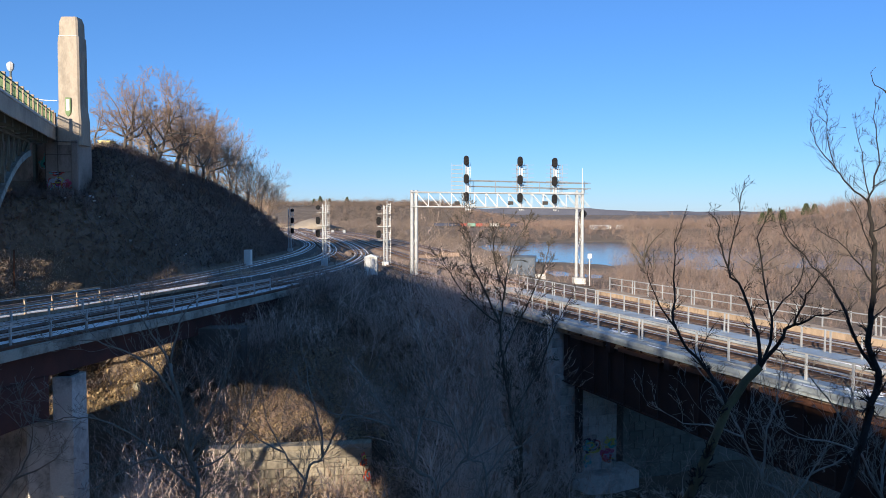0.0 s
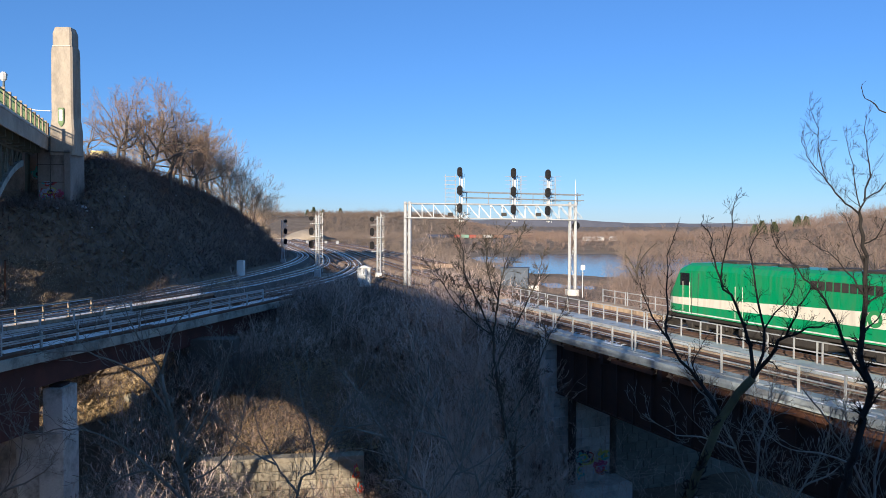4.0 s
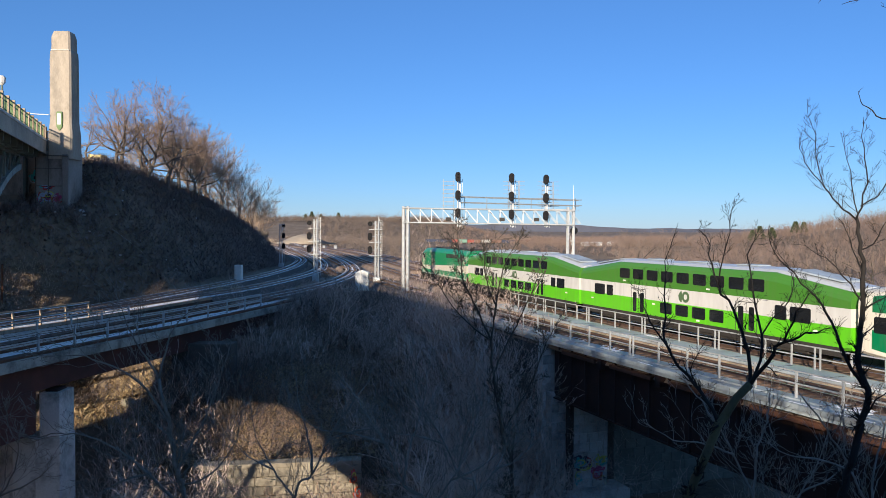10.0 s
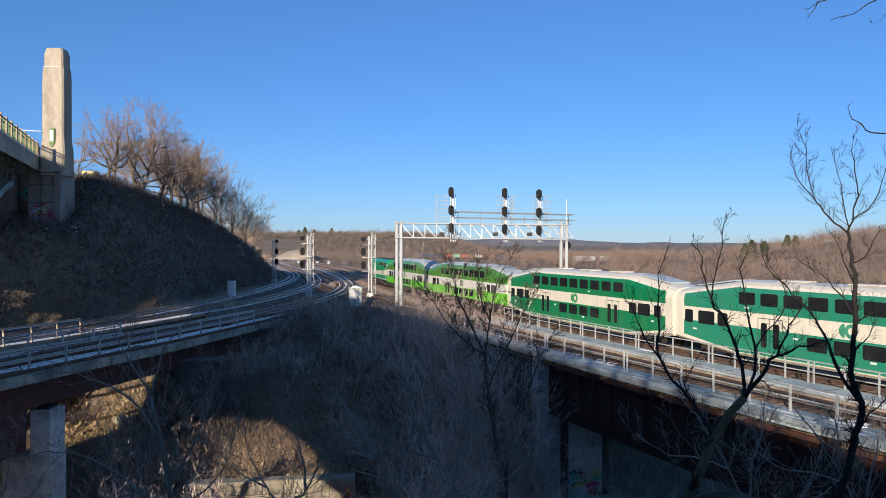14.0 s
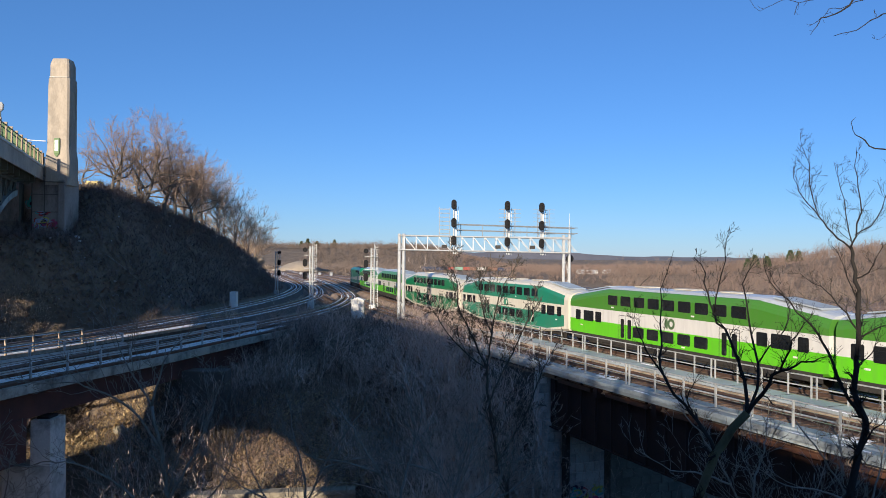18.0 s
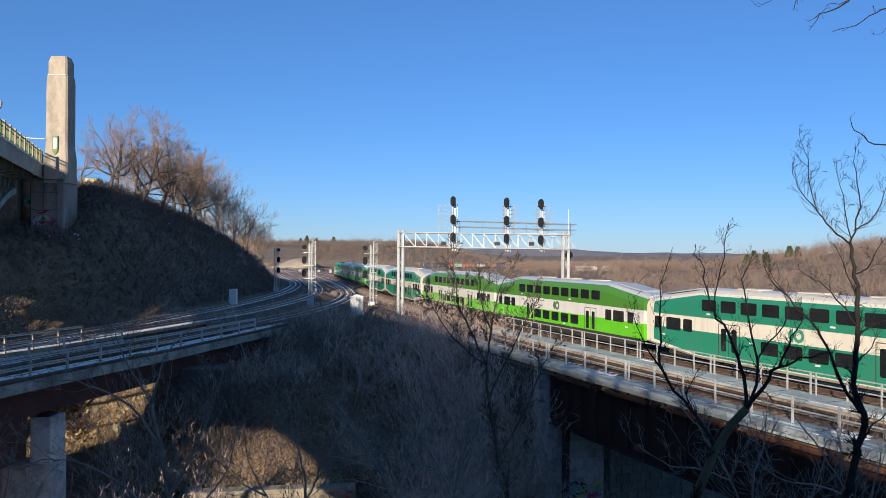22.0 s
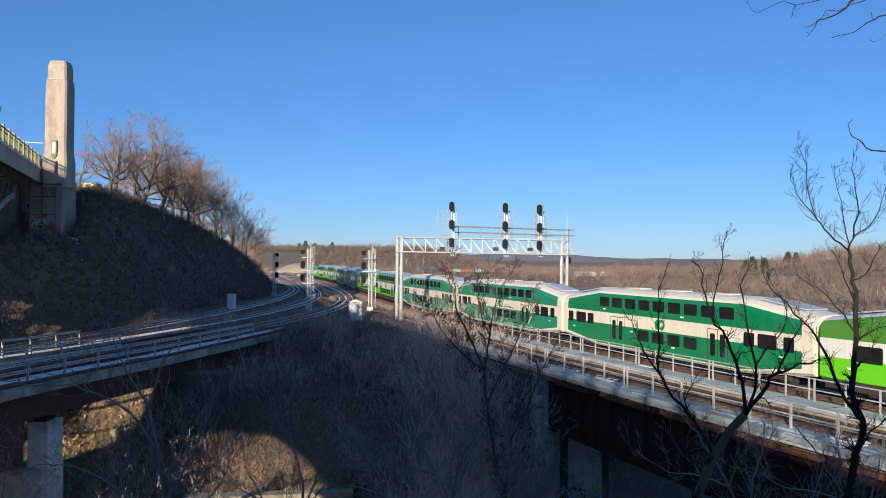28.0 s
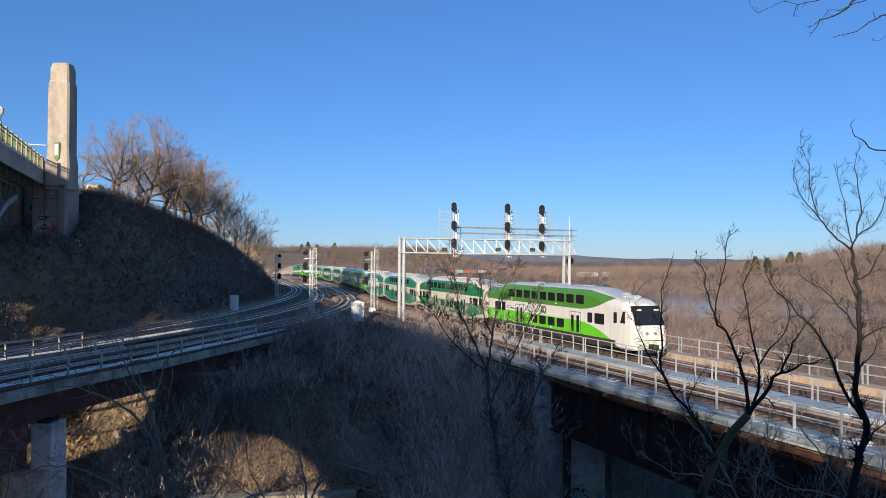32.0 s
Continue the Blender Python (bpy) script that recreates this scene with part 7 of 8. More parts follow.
def box_place(x0, x1, y0, y1, test=None):
    def f(rng, n):
        p = np.column_stack([rng.uniform(x0, x1, n * 3), rng.uniform(y0, y1, n * 3)])
        if test is not None:
            p = p[test(p[:, 0], p[:, 1])]
        return p[:n]
    return f


def mid_slope(x, y):
    rx, lx = np.interp(y, RUN_Y, RUN_X), np.interp(y, LEFT_1[:, 1], LEFT_1[:, 0])
    return (x > lx + 3.6) & (x < rx - 8.6) & (y > 46) & (y < 92) & ~((y > 74) & (x < lx + 6))


brush("slope_brush", "dense grey-brown bare brush on the shaded slope", 51, 2400, box_place(-20, 8, 46, 66, mid_slope), 1.0, TWIG_SLOPE, 0.9, 5, 0.011, levels=2, wiggle=0.5, segs=3)
brush("slope_top_brush", "brown bare brush along the top of the slope", 53, 2000, box_place(-20, 8, 65, 92, mid_slope), 0.9, TWIG_SLOPE_TOP, 0.9, 5, 0.012, levels=2, wiggle=0.5, segs=3)
brush("slope_litter", "tangle of dark dead stems on the shaded slope", 54, 2000, box_place(-20, 8, 46, 92, mid_slope), 0.8, TWIG_HILL, 1.2, 5, 0.016, levels=2, wiggle=0.5)
brush("slope_saplings", "crooked grey bare saplings on the shaded slope", 52, 600, box_place(-18, 8, 47, 66, lambda x, y: mid_slope(x, y) & (lumps(x, y, 2.2, 3.0) > -0.35) & ~((y < 62) & (x < -6))), 2.4, TWIG_SAP, 0.65, 5, 0.030, levels=3, wiggle=0.42, segs=6)
brush("slope_dark_saplings", "dark crooked bare saplings on the shaded slope", 50, 300, box_place(-18, 8, 47, 88, lambda x, y: mid_slope(x, y) & ~((y < 62) & (x < -6))), 2.2, TWIG_DARK, 0.5, 5, 0.032, levels=3, wiggle=0.36, segs=5)
brush("slope_russet_stems", "russet stems among the grey brush", 49, 900, box_place(-14, 8, 47, 67, mid_slope), 1.6, TWIG_SLOPE, 0.5, 5, 0.014, levels=2, wiggle=0.34, segs=3)
brush("abutment_brush", "tall grey brush before the dark abutment", 48, 60, box_place(-21.0, -14.5, 54.8, 58.0), 3.4, TWIG_GREY, 0.6, 6, 0.03, levels=3, wiggle=0.3, segs=5)
brush("abutment_scrub", "dark scrub before the abutment", 47, 240, box_place(-21.5, -14.0, 54.8, 58.0), 2.9, TWIG_DARK, 0.5, 6, 0.03, levels=3, wiggle=0.36, segs=4)
brush("pillar_brush", "tall grey brush before the bridge pillar", 45, 110, box_place(0.5, 6.4, 42, 51, lambda x, y: x < 0.108 * y), 4.0, TWIG_SAP, 0.4, 6, 0.03, levels=3, wiggle=0.34, segs=6)
brush("pillar_scrub", "tangled brown scrub at the foot of the pillar", 44, 300, box_place(-1.0, 6.6, 40, 52, lambda x, y: x < 0.112 * y), 2.2, TWIG, 0.6, 6, 0.022, levels=2, wiggle=0.4, segs=4)
brush("valley_thicket", "tangled grey bare thicket beside the bridge pier", 41, 170, box_place(-21.2, -11, 38, 56, lambda x, y: (x / y > -0.46) & (x / y < -0.3) & ~((y > 44.5) & (x > -18.2))), 4.6, TWIG_SAP, 0.6, 6, 0.03, levels=3, wiggle=0.62, segs=5)
brush("valley_low_thicket", "low dark tangle beside the bridge pier", 40, 700, box_place(-24, -11, 38, 58, lambda x, y: (x / y > -0.46) & (x / y < -0.3) & ~((y > 44.5) & (x > -18.2))), 1.2, TWIG_GREY, 0.9, 5, 0.016, levels=2, wiggle=0.5, segs=3)
brush("pier_thicket", "thin grey brush on the ground before the stone pier", 39, 36, box_place(2, 18, 28, 48, lambda x, y: (x / y > 0.265) & (x / y < 0.42)), 3.4, TWIG_SAP, 0.6, 6, 0.022, levels=3, wiggle=0.5, segs=4)
brush("deck_side_brush", "tall tangled grey brush beside the deck and its pillar", 38, 300, box_place(-2, 8, 47, 66, lambda x, y: (x > np.interp(y, RUN_Y, RUN_X) - 14.0) & (x < np.interp(y, RUN_Y, RUN_X) - 8.1)), 5.2, TWIG_SAP, 0.45, 6, 0.028, levels=3, wiggle=0.46, segs=6)
def deck_end(x, y):
    e = x - np.interp(y, LEFT_1[:, 1], LEFT_1[:, 0])
    return (e > 2.6) & (e < 9)


brush("deck_end_brush", "brown bare bushes crowding the end of the snowy deck", 37, 210, box_place(-24, -6, 69, 84, deck_end), 1.9, TWIG_SLOPE_TOP, 0.55, 6, 0.024, levels=3, wiggle=0.45, segs=4)
# pale stalks kept to the sunlit patch, to lift its brightness
brush("bank_foot_brush", "pale dry stalks that brighten the sunlit patch below the hill", 36, 1300, box_place(-44.5, -38.5, 70, 80, lambda x, y: (x - 0.314 * y < -64.0) & (ground_z(x, y) < 3.6) & (lumps(x, y, 1.3, 2.0) > -0.3)), 0.5, TWIG_TAN, 0.9, 5, 0.018, wiggle=0.5)
brush("wing_brush", "tall slender grey saplings before the wing wall", 33, 60, box_place(2.6, 6.3, 49.5, 56, lambda x, y: (x > 0.045 * y) & (x < 0.122 * y)), 7.0, TWIG_SAP, 0.16, 9, 0.036, levels=3, wiggle=0.34, segs=8)
brush("patch_brush", "dry russet brush and grass below the arch", 53, 1300, box_place(-19, -3, 46, 62, mid_slope), 0.6, STRAW, 0.9, 5, 0.012, wiggle=0.4)
brush("patch_bushes", "russet bare bushes below the arch", 55, 300, box_place(-18, -3, 49, 63, lambda x, y: mid_slope(x, y) & (lumps(x, y, 1.7, 5.0) > -0.1)), 2.0, TWIG_RED, 0.6, 6, 0.028, levels=2, wiggle=0.35, segs=3)
for px, py, sc in ((-17.2, 46.2, 1.1), (-15.6, 46.8, 0.8)):
    x, y, z = on_ground(px, py)
    plant(BUSHES[1], Matrix.Translation((x, y, z)) @ Matrix.Scale(sc, 4), "bare_bush", "russet bare bush by the retaining wall", "bush", "bushes by the wall")
VALLEY_TREES = [tree_meshes(sd, h, 0.075, [(6, 8, 0.72, 0.7), (5, 6, 0.62, 0.75), (4, 4, 0.58, 0.75)], TWIG_SAP, TWIG_SAP, 0.26, 0.08, rmin=0.008, split=2, sides=3) for sd, h in ((71, 4.6), (72, 5.4), (73, 4.2), (74, 5.0))]
rnd = random.Random(29)
for i in range(90):
    py = rnd.uniform(50, 68)
    px = rnd.uniform(-17, 8)
    if not mid_slope(px, py) or (py < 63 and px < -7):
        continue
    x, y, z = on_ground(px, py)
    plant(VALLEY_TREES[i % 4], Matrix.Translation((x, y, z)) @ pose(0, 0, 0, rnd.uniform(-26, 26), rnd.uniform(-26, 26), rnd.uniform(0, 360)) @ Matrix.Scale(rnd.uniform(0.45, 0.85), 4), "bare_sapling", "crooked grey bare sapling on the shaded slope", "sapling", "saplings on the slope")
rnd = random.Random(17)
for i in range(95):
    py = rnd.uniform(21, 45)
    px = rnd.uniform(-0.50, 0.62) * py
    if (-0.42 < px / py < -0.08 and py > 28) or (px / py < -0.42) or (0.09 < px / py < 0.20) or (0.19 < px / py < 0.24) or (px / py > 0.2 and rnd.random() < 0.75):
        continue
    x, y, z = on_ground(px, py)
    plant(VALLEY_TREES[i % 4], Matrix.Translation((x, y, z)) @ pose(0, 0, 0, rnd.uniform(-14, 14), rnd.uniform(-14, 14), rnd.uniform(0, 360)) @ Matrix.Scale(rnd.uniform(0.9, 1.3) * (0.95 if px > 0.15 * py else 1.0), 4), "bare_tree", "slender grey bare tree in the shaded valley", group="trees in the valley")


def hill_side(x, y):
    e = np.interp(y, LEFT_3[:, 1], LEFT_3[:, 0]) - 2.5 - x
    return (e > 0.5) & (e < 16)


# brush and leaf colours here carry part of the hillside's shade
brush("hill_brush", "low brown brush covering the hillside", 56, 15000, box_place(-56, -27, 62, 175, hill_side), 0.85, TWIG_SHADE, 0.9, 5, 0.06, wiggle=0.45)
def hill_clumps(x, y):
    return hill_side(x, y) & (lumps(x, y, 2.6, 4.0) + 0.5 * lumps(x, y, 1.1, 2.0) > 0.15)


brush("hill_scrub", "brown shrubs in clumps on the shaded hillside", 60, 2300, box_place(-56, -27, 66, 175, hill_clumps), 1.15, TWIG_HILL, 0.6, 5, 0.022, levels=2, wiggle=0.36, segs=3)
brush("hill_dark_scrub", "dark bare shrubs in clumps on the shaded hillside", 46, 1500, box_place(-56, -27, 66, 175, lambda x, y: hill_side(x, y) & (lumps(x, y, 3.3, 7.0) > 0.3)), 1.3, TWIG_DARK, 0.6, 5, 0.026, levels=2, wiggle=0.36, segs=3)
brush("under_bridge_brush", "sunlit straw-coloured brush behind the left deck", 57, 3600, box_place(-36, -22, 64, 90, lambda x, y: ground_z(x, y) < -1.0), 0.5, STRAW, 1.4, 4, 0.034, wiggle=0.5)


def beyond(x, y):
    rx = np.interp(y, RUN_Y, RUN_X)
    return (x > rx + 11 + 9 * (y > 120)) & (x < rx + 70)


brush("marsh_edge_brush", "tan and russet bare brush between viaduct and marsh", 58, 3000, box_place(12, 110, 55, 200, beyond), 2.2, TWIG_MARSH, 0.9, 6, 0.022, levels=2, wiggle=0.45, segs=3)
brush("track_brush", "low brush between the lines", 59, 500, box_place(-22, 0, 92, 150, lambda x, y: (x > np.interp(y, LEFT_1[:, 1], LEFT_1[:, 0]) + 3) & (x < np.interp(y, RUN_Y, RUN_X) - 7.5)), 0.45, TWIG, 0.6, 5, 0.014)


for i, (px, py, sc) in enumerate(((44.0, 178, 2.6), (47.5, 184, 2.1), (58, 150, 1.9), (70, 165, 2.0), (82, 170, 1.9), (24.0, 140, 1.5), (96, 175, 2.1), (63, 120, 1.5))):
    x, y, z = on_ground(px, py)
    plant(SPARE_TREES[i % 4], Matrix.Translation((x, y, z)) @ pose(0, 0, 0, 0, 0, rnd.uniform(0, 360)) @ Matrix.Scale(sc, 4), "bare_tree", "tall bare tree at the edge of the marsh", group="trees at the marsh")


def litter(name, label, seed, n, place, material, size=0.22, lift=0.12):
    """Loose leaves and broken stems lying on the ground."""
    rng = np.random.default_rng(seed)
    xy = place(rng, n)
    P = np.column_stack([xy, ground_z(xy[:, 0], xy[:, 1]) + rng.uniform(0.0, lift, len(xy))])
    L = size * rng.uniform(0.5, 1.6, len(P))
    Q = P + unit(rng.normal(0, 1, P.shape) * np.array([1, 1, 0.5])) * L[:, None]
    ob = part(name, sticks_mesh(name, P, Q, L * rng.uniform(0.15, 0.4, len(P)), L * 0.1, material, 2), None)
    return tagged(ob, label, "leaf litter", kind="stuff")


litter("under_bridge_leaves", "dry yellow leaves on the bank behind the left deck", 81, 14000, box_place(-38, -22, 66, 90, lambda x, y: ground_z(x, y) < -1.0), STRAW, 0.3)
litter("patch_leaves", "dry tan leaves below the arch", 82, 12000, box_place(-19, -3, 50, 63, mid_slope), STRAW, 0.22, 0.2)
litter("slope_leaves", "grey-brown leaves and sticks on the shaded slope", 83, 9000, box_place(-20, 8, 50, 92, mid_slope), TWIG, 0.3)
# pale pieces laid only where sun falls, so the patch reads brighter
litter("bank_foot_stones", "pale stones and stalks that brighten the sunlit patch below the hill", 35, 1500, box_place(-44.5, -38.5, 70, 80, lambda x, y: (x - 0.314 * y < -64.0) & (ground_z(x, y) < 3.0)), TWIG_TAN, 0.16, 0.2)
litter("hill_leaves", "brown leaves and dead stems on the hillside", 84, 4000, box_place(-56, -27, 62, 170, hill_side), TWIG_DARK, 0.4)
litter("hill_damp_leaves", "leaves covering the hillside, its shade put into their colour", 87, 36000, box_place(-56, -27, 62, 170, lambda x, y: hill_side(x, y) & (ground_z(x, y) > -0.5)), SHADE_LEAVES, 0.34, 0.06)
litter("valley_leaves", "leaves and sticks on the valley floor", 85, 12000, box_place(-22, 18, 18, 50), TWIG_TAN, 0.3)
litter("bank_stones", "pale stones and sticks on the far bank", 86, 5000, box_place(-30, 40, 95, 260, lambda x, y: (np.abs(x - np.interp(y, RUN_Y, RUN_X)) < 22)), TWIG_TAN, 0.3)


# ---- woods farther off ----
def woods(name, label, seed, n, place, height, material, r=0.06, kids=8):
    """Bare trees with round crowns of forking twigs, one body of many."""
    rng = np.random.default_rng(seed)
    xy = place(rng, n)
    S = np.column_stack([xy, ground_z(xy[:, 0], xy[:, 1]) - 0.3])
    D = unit(np.column_stack([rng.normal(0, 0.12, (len(S), 2)), np.ones(len(S))]))
    L = height * rng.uniform(0.5, 1.15, len(S))
    lv = branch_out(rng, S, D, L * 0.42, np.full(len(S), r * 1.6), [(kids, 3, 0.95, 1.25), (6, 2, 0.5, 1.3)], 0.34, 0.02)
    for q in lv:
        q[2], q[3] = np.maximum(q[2], r * 0.42), np.maximum(q[3], r * 0.28)
    ob = part(name, sticks_mesh(name, *cat(lv), material, 2), None)
    return tagged(ob, label, "woods", kind="stuff")


def lake_view(x, y):
    """The open strip through which the lake shows."""
    return (x > 0.088 * y) & (x < 0.214 * y) & (y > 130) & (y < 440)


woods("woods_ridge", "brown bare woods on the far ridge", 61, 2600, box_place(60, 520, 190, 640, lambda x, y: (np.hypot(x, y) > 338) & (x > 0.225 * y) & (x < 0.72 * y)), 14.5, TWIG_MARSH, 0.10)
woods("woods_ridge_tall", "taller grey-brown trees standing out of the ridge woods", 34, 120, box_place(60, 420, 190, 560, lambda x, y: (np.hypot(x, y) > 338) & (x > 0.215 * y) & (x < 0.6 * y) & (lumps(x, y, 14.0, 2.0) > 0.1)), 20, TWIG, 0.09, 11)
woods("woods_marsh", "bare russet trees standing round the marsh", 62, 600, box_place(18, 150, 95, 215, lambda x, y: (x > np.interp(y, RUN_Y, RUN_X) + 17) & ~lake_view(x, y) & (x > 0.212 * y) & (x < 0.66 * y) & ((x < 0.42 * y) | (lumps(x, y, 6.0, 1.0) > 0.45))), 9, TWIG_MARSH, 0.04, 9)
woods("woods_marsh_grey", "grey-brown bare trees standing round the marsh", 42, 600, box_place(18, 150, 95, 215, lambda x, y: (x > np.interp(y, RUN_Y, RUN_X) + 17) & ~lake_view(x, y) & (x > 0.212 * y) & (x < 0.66 * y) & ((x < 0.42 * y) | (lumps(x, y, 6.0, 1.0) > 0.45))), 9, TWIG_GREY, 0.04, 9)
woods("woods_marsh_low", "thin bare trees between the tracks and the lake", 66, 620, box_place(-10, 60, 120, 300, lambda x, y: (x > np.interp(y, RUN_Y, RUN_X) + 15) & (x < 0.084 * y)), 9, TWIG, 0.04, 9)
woods("woods_far_shore", "brown bare woods beyond the lake", 67, 2200, box_place(-60, 330, 445, 900, lambda x, y: (x > 0.0 * y) & (x < 0.3 * y) & ~((y < 625) & (x < 0.085 * y) & (y > 500))), 9, TWIG_MARSH, 0.14, 10)
woods("woods_far_crest", "brown bare woods on the skyline beyond the junction", 68, 1300, box_place(-300, 20, 840, 960, lambda x, y: x > -0.27 * y), 11, TWIG, 0.15, 11)
woods("woods_far_tall", "taller bare trees standing out on the skyline", 69, 110, box_place(-300, 20, 850, 930, lambda x, y: (x > -0.27 * y) & (lumps(x, y, 19.0, 2.0) > 0.2)), 17, TWIG, 0.13, 11)
woods("woods_far_left", "brown bare woods beyond the junction", 63, 3000, box_place(-230, 40, 230, 900, lambda x, y: (x > np.interp(y, RUN_Y, RUN_X) + 16) & (x < 0.02 * y) & ~((y < 625) & (x > -0.045 * y) & (y > 500))), 9, TWIG, 0.13, 10)
woods("woods_horizon", "hazy bare woods along the horizon", 64, 700, box_place(-700, 900, 860, 1900, lambda x, y: np.abs(x) < 0.6 * y), 8, TWIG, 0.25, 7)
woods("woods_left_far", "bare trees left of the far tracks", 65, 360, box_place(-260, -60, 180, 700, lambda x, y: (x < np.interp(y, LEFT_3[:, 1], LEFT_3[:, 0]) - 9) & (x > -0.27 * y)), 8, TWIG, 0.09)

# ---- the far ridge ----
g = Geo()
xs = np.linspace(-1500, 3200, 95)
# distance haze is painted into the ridge as a blue-grey tone
HAZE_RIDGE = mat("haze_tinted_ridge", (0.135, 0.14, 0.17), (0.105, 0.11, 0.138), 1.0, scale=0.01, fine=0.08, bump=0)
hts = np.interp(xs, [-1500, -600, 0, 300, 480, 620, 760, 1500, 3200], [18, 22, 31, 37, 39, 34, 22, 20, 28]) + 1.5 * np.sin(xs / 37.0) + 1.0 * np.sin(xs / 13.0)
g.loft([[(x, 3300, -5), (x, 3380, h), (x, 3600, h), (x, 3700, -5)] for x, h in zip(xs, hts)])
tagged(part("backdrop_ridge", g, HAZE_RIDGE), "distant wooded escarpment, blue-grey haze put into its colour", "hills", kind="structure")

# ---- far rail yard: parked freight cars, pale bank ----
def freight_car(m, colour, label, length=14.0):
    root = thing("freight_car", m, label, "freight car", "parked freight cars")
    part("body", Geo().soft(-length / 2, -1.4, 1.1, length / 2, 1.4, 3.5, 0.06), colour, root)
    g = Geo()
    for i in range(11):
        x = -length / 2 + 0.6 + i * (length - 1.2) / 10
        g.box(x - 0.08, -1.46, 1.15, x + 0.08, -1.39, 3.45)
    part("side_ribs", g, colour, root)
    part("underframe", Geo().box(-length / 2, -1.2, 0.85, length / 2, 1.2, 1.1), UNDER, root)
    for x in (-length / 2 + 2, length / 2 - 2):
        part("bogie", Geo().box(x - 1.2, -1.1, 0.1, x + 1.2, 1.1, 0.85), UNDER, root)
    return root


CAR_PAINT = [mat("red_freight_paint", (0.34, 0.08, 0.06), bump=0), mat("white_freight_paint", (0.46, 0.45, 0.43), bump=0), mat("pale_green_freight_paint", (0.2, 0.36, 0.28), bump=0), mat("dark_blue_freight_paint", (0.04, 0.05, 0.09), bump=0), mat("brown_freight_paint", (0.2, 0.11, 0.08), bump=0)]
CAR_NAME = ["red", "white", "pale green", "dark blue", "brown"]
x = -14.0
for k, length in ((3, 11), (3, 9), (0, 5), (2, 6), (0, 5), (4, 5), (1, 7), (4, 8), (3, 10), (4, 12)):
    freight_car(pose(x + length / 2, 620, float(ground_z(x + length / 2, 620)) - 0.1), CAR_PAINT[k], CAR_NAME[k] + " freight car parked beyond the marsh", length)
    x += length + 0.6
GRAVEL = mat("pale_gravel", (0.38, 0.315, 0.24), (0.31, 0.255, 0.2), 0.95, scale=0.05, fine=0.6, bump=0.3)
bank2 = thing("gravel_bank", Matrix.Identity(4), "pale bare gravel bank beside the far tracks", "embankment", kind="structure")
rings = []
for k, f in enumerate((0.02, 0.35, 0.8, 1.0, 0.75, 0.3, 0.02)):
    x, y = -97 + 3.6 * k, 455 + 4.0 * k
    rings.append([(x + o * 0.75, y - o * 0.65, -1.5 + h * f) for o, h in ((-10, 0.0), (-5, 3.0), (0, 5.4), (4, 6.2), (8, 5.4), (16, 0.0))])
part("bank", Geo().loft(rings), GRAVEL, bank2, smooth=True)


def far_shed(m, width):
    root = thing("shed", m, "low white shed beyond the lake", "shed", "white sheds beyond the lake")
    part("wall", Geo().box(-width / 2, -3, 0, width / 2, 3, 2.2), CONCRETE_PALE, root)
    part("roof", Geo().prism([(-3.4, 2.2), (3.4, 2.2), (0, 3.2)], "x", -width / 2 - 0.3, width / 2 + 0.3), CONCRETE_PALE, root)
    part("door", Geo().box(-1.2, -3.05, 0, 1.2, -2.99, 2.2), GALV, root)


def far_pine(m, height, seed):
    rng = np.random.default_rng(seed)
    root = thing("pine_tree", m, "dark green pine standing among the bare woods", "tree", "pines in the woods")
    part("trunk", Geo().tube([(0, 0, 0), (0.1, 0, height * 0.5), (0, 0, height)], [0.25, 0.16, 0.04], 6), BARK, root)
    n = 1100
    h = rng.uniform(0.2, 1.0, n)
    a = rng.uniform(0, 2 * np.pi, n)
    rad = np.minimum(1.1 - h, 0.75) * height * 0.42 * rng.uniform(0.35, 1.0, n)
    P = np.column_stack([np.cos(a) * rad, np.sin(a) * rad, h * height + rng.normal(0, 0.3, n)])
    Q = P + np.column_stack([np.cos(a) * 0.9, np.sin(a) * 0.9, rng.uniform(-0.2, 0.5, n)])
    tagged(part("crown", sticks_mesh("crown", P, Q, np.full(n, 0.17), np.full(n, 0.04), PINE, 3), None, root, "dark green needle clumps"), kind="stuff")


for x, y, w in ((99, 540, 5), (107, 543, 6), (118, 546, 4)):
    far_shed(pose(x, y, float(ground_z(x, y)) - 0.1, 0, 0, 12), w)
for i, (x, y, h) in enumerate(((191, 480, 8), (197, 484, 9.5), (203, 480, 7.5), (222, 490, 8.5), (230, 496, 7), (-157, 886, 7.5), (-151, 892, 10.5), (-139, 884, 7.5), (-120, 890, 9), (320, 470, 14))):
    far_pine(pose(x, y, float(ground_z(x, y)) - 0.2), h, 300 + i)

# ---- small things lying and standing about ----
def lump(r, seed, squash=0.7):
    """A rounded uneven stone or bundle."""
    rng = random.Random(seed)
    rings = []
    for k in range(7):
        a = math.pi * (k / 6 - 0.5)
        rings.append([(r * max(math.cos(a), 0.05) * rng.uniform(0.85, 1.1) * math.cos(t), r * max(math.cos(a), 0.05) * rng.uniform(0.85, 1.1) * math.sin(t), r * squash * (math.sin(a) + 1)) for t in np.linspace(0, 2 * math.pi, 9)[:-1]])
    return Geo().loft(rings)


def resting(name, g, material, x, y, label, category, group="", turn=0.0):
    root = thing(name, Matrix.Translation((x, y, float(ground_z(x, y)) - 0.05)) @ pose(0, 0, 0, 0, 0, turn), label, category, group)
    part("body", g, material, root, smooth=True)
    return root


resting("boulder", lump(0.62, 3), WALL_STONE, -29.8, 73.2, "pale rounded boulder on the leafy bank", "boulder")
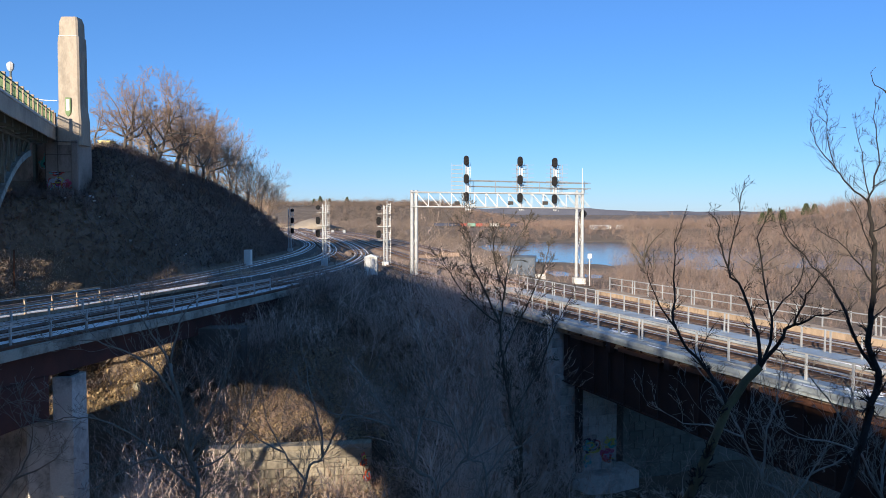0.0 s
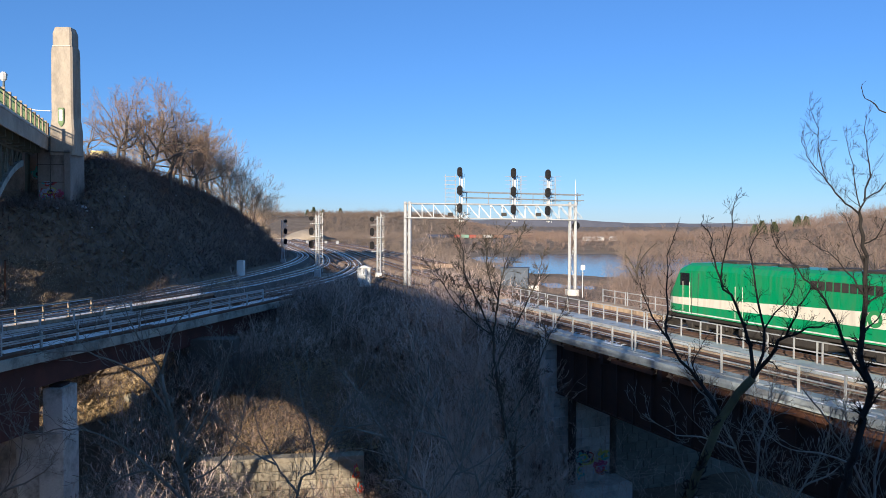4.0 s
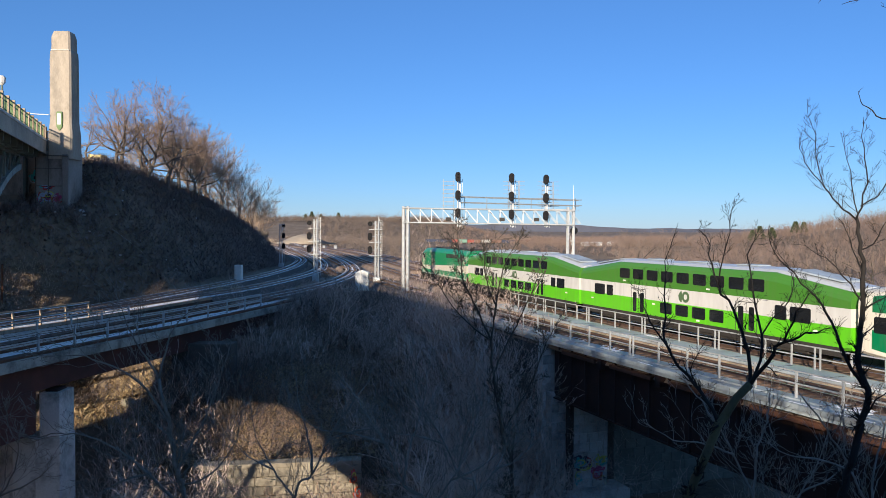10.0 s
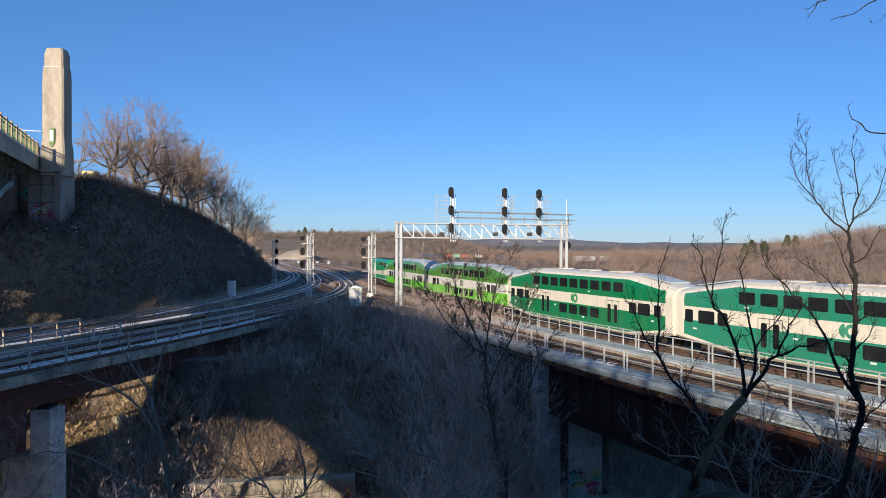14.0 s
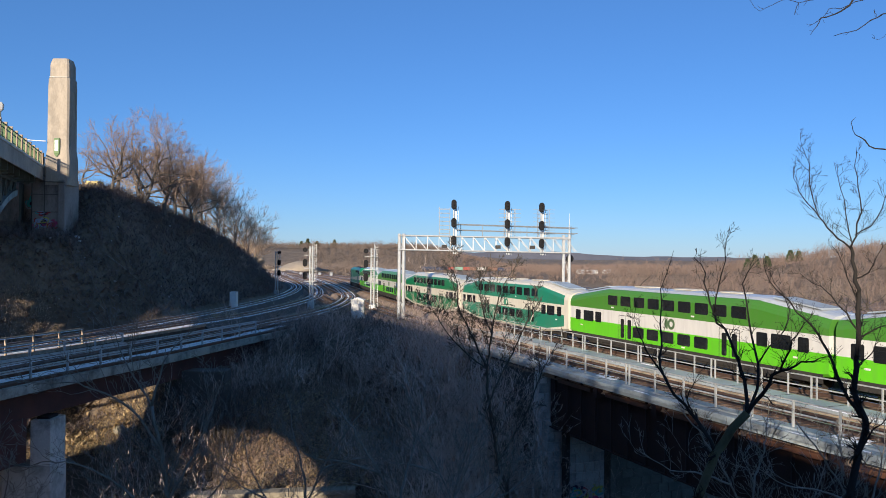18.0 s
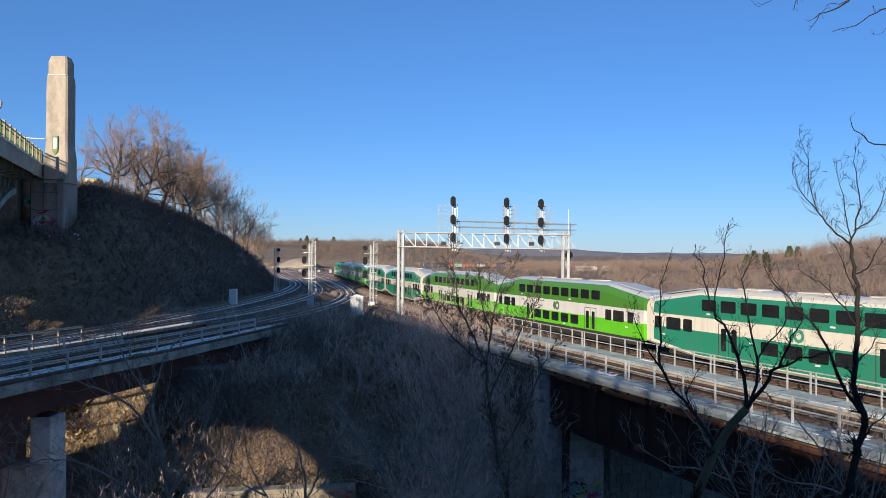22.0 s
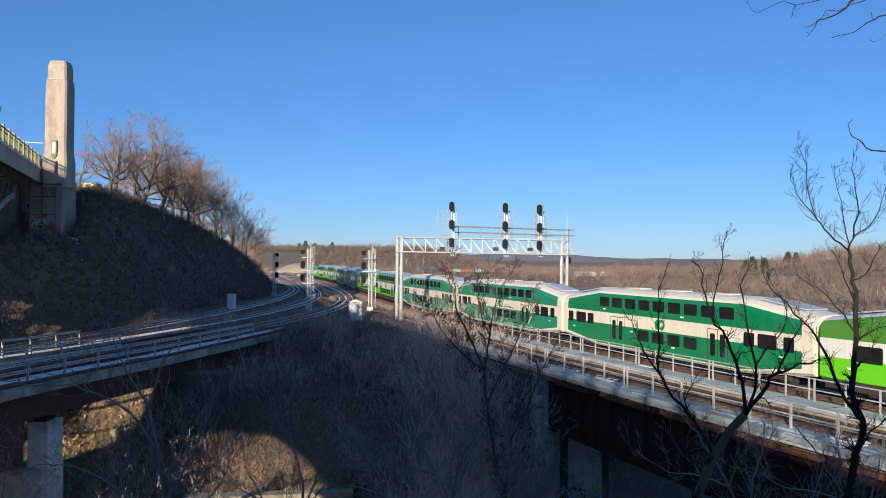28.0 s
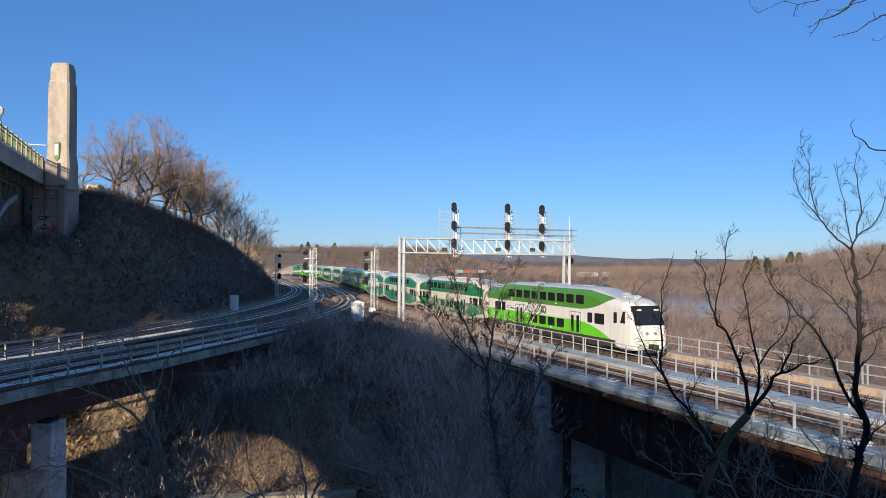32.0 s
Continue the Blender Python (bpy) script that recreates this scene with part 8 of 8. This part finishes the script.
for i, (x, y, r) in enumerate(((-40.2, 86.3, 0.32), (-39.7, 86.0, 0.25), (-40.7, 85.7, 0.2), (-38.6, 84.8, 0.16), (-41.2, 82.5, 0.15))):
    resting("rubbish_bundle", lump(r, 20 + i, 0.45), WHITE if i % 2 else PATCHY_SNOW, x, y, "pale discarded bundle at the foot of the abutment", "rubbish", "rubbish below the bridge")
rng = random.Random(77)
for i in range(26):
    y = rng.uniform(66, 120)
    x = float(np.interp(y, LEFT_3[:, 1], LEFT_3[:, 0])) - rng.uniform(3.5, 11)
    resting("stone", lump(rng.uniform(0.08, 0.2), 40 + i), PATCHY_SNOW, x, y, "small pale stone on the dark hillside", "stone", "stones on the hillside", rng.uniform(0, 360))
for x0, y0, x1, y1, r in ((-35.6, 78.0, -33.2, 82.0, 0.09), (-36.5, 79.0, -33.9, 80.2, 0.07), (-37.5, 88, -34.5, 90.5, 0.08)):
    root = thing("fallen_branch", Matrix.Translation((x0, y0, float(ground_z(x0, y0)))), "pale fallen branch on the hillside", "branch", "fallen branches")
    dz = float(ground_z(x1, y1) - ground_z(x0, y0))
    part("stem", Geo().tube([(0, 0, 0.12), ((x1 - x0) * 0.5, (y1 - y0) * 0.5, dz * 0.5 + 0.22), (x1 - x0, y1 - y0, dz + 0.12)], [r, r * 0.8, r * 0.3], 6), BARK_GREY, root)
    part("side_stem", Geo().tube([((x1 - x0) * 0.4, (y1 - y0) * 0.4, dz * 0.4 + 0.18), ((x1 - x0) * 0.6 + 0.4, (y1 - y0) * 0.6 - 0.3, dz * 0.6 + 0.6)], [r * 0.5, r * 0.2], 5), BARK_GREY, root)
post = thing("steel_post", Matrix.Translation((-41.6, 73.2, float(ground_z(-41.6, 73.2)))), "rusty brown steel post on the slope", "post")
part("pole", Geo().tube([(0, 0, -0.3), (0.05, 0, 3.4)], 0.09, 8), RUST_ORANGE, post)
part("cap", Geo().tube([(0.05, 0, 3.4), (0.05, 0, 3.46)], 0.11, 8), RUST, post)

# vehicle on the street behind the crest
YELLOW = mat("yellow_vehicle_paint", (0.62, 0.47, 0.06), (0.55, 0.41, 0.05), 0.4, scale=1, fine=10, bump=0.02)
PALE_BLUE = mat("pale_blue_vehicle_paint", (0.30, 0.42, 0.46), (0.26, 0.37, 0.41), 0.4, scale=1, fine=10, bump=0.02)
van = thing("van", pose(-44.6, 101.0, float(ground_z(-44.6, 101.0)) - 1.1, 0, 0, 92), "yellow and pale blue van half hidden behind the crest", "van")
part("body", Geo().soft(-1.9, -0.95, 0.45, 1.7, 0.95, 1.25, 0.08), PALE_BLUE, van)
part("cabin", Geo().loft([[(-1.7, -0.9, 1.25), (0.7, -0.9, 1.25), (0.7, 0.9, 1.25), (-1.7, 0.9, 1.25)], [(-1.6, -0.8, 2.05), (0.1, -0.8, 2.05), (0.1, 0.8, 2.05), (-1.6, 0.8, 2.05)]]), YELLOW, van, "yellow upper body")
part("side_window", Geo().box(-0.9, -0.93, 1.4, 0.2, -0.86, 1.8), GLASS, van)
for x in (-1.2, 1.1):
    for y in (-0.85, 0.85):
        part("wheel", Geo().tube([(x, y - 0.1, 0.32), (x, y + 0.1, 0.32)], 0.32, 14), UNDER, van)

# utility box and stones beside the lake
ub = thing("utility_box", pose(12.8, 111.7, float(ground_z(12.8, 111.7)) - 0.05), "weathered grey concrete utility box by the lake", "utility box")
part("body", Geo().soft(-0.9, -0.5, 0, 0.9, 0.5, 1.0, 0.04), CONCRETE_PALE, ub)
part("lid", Geo().soft(-1.0, -0.6, 1.0, 1.0, 0.6, 1.12, 0.03), CONCRETE_PALE, ub)
for i in range(16):
    x, y = 8.5 + i * 0.62 + rng.uniform(-0.3, 0.3), 118.0 - i * 0.75 + rng.uniform(-0.5, 0.5)
    resting("stone", lump(rng.uniform(0.15, 0.35), 90 + i, 0.5), CONCRETE_PALE, x, y, "pale block of stone beside the far track", "stone", "stones by the far track", rng.uniform(0, 360))
brush("track_tuft", "straw-coloured tuft of dry grass between the tracks", 95, 140, box_place(-26.6, -23.6, 85, 92), 1.1, STRAW, 0.6, 5, 0.02, wiggle=0.3)


motions()
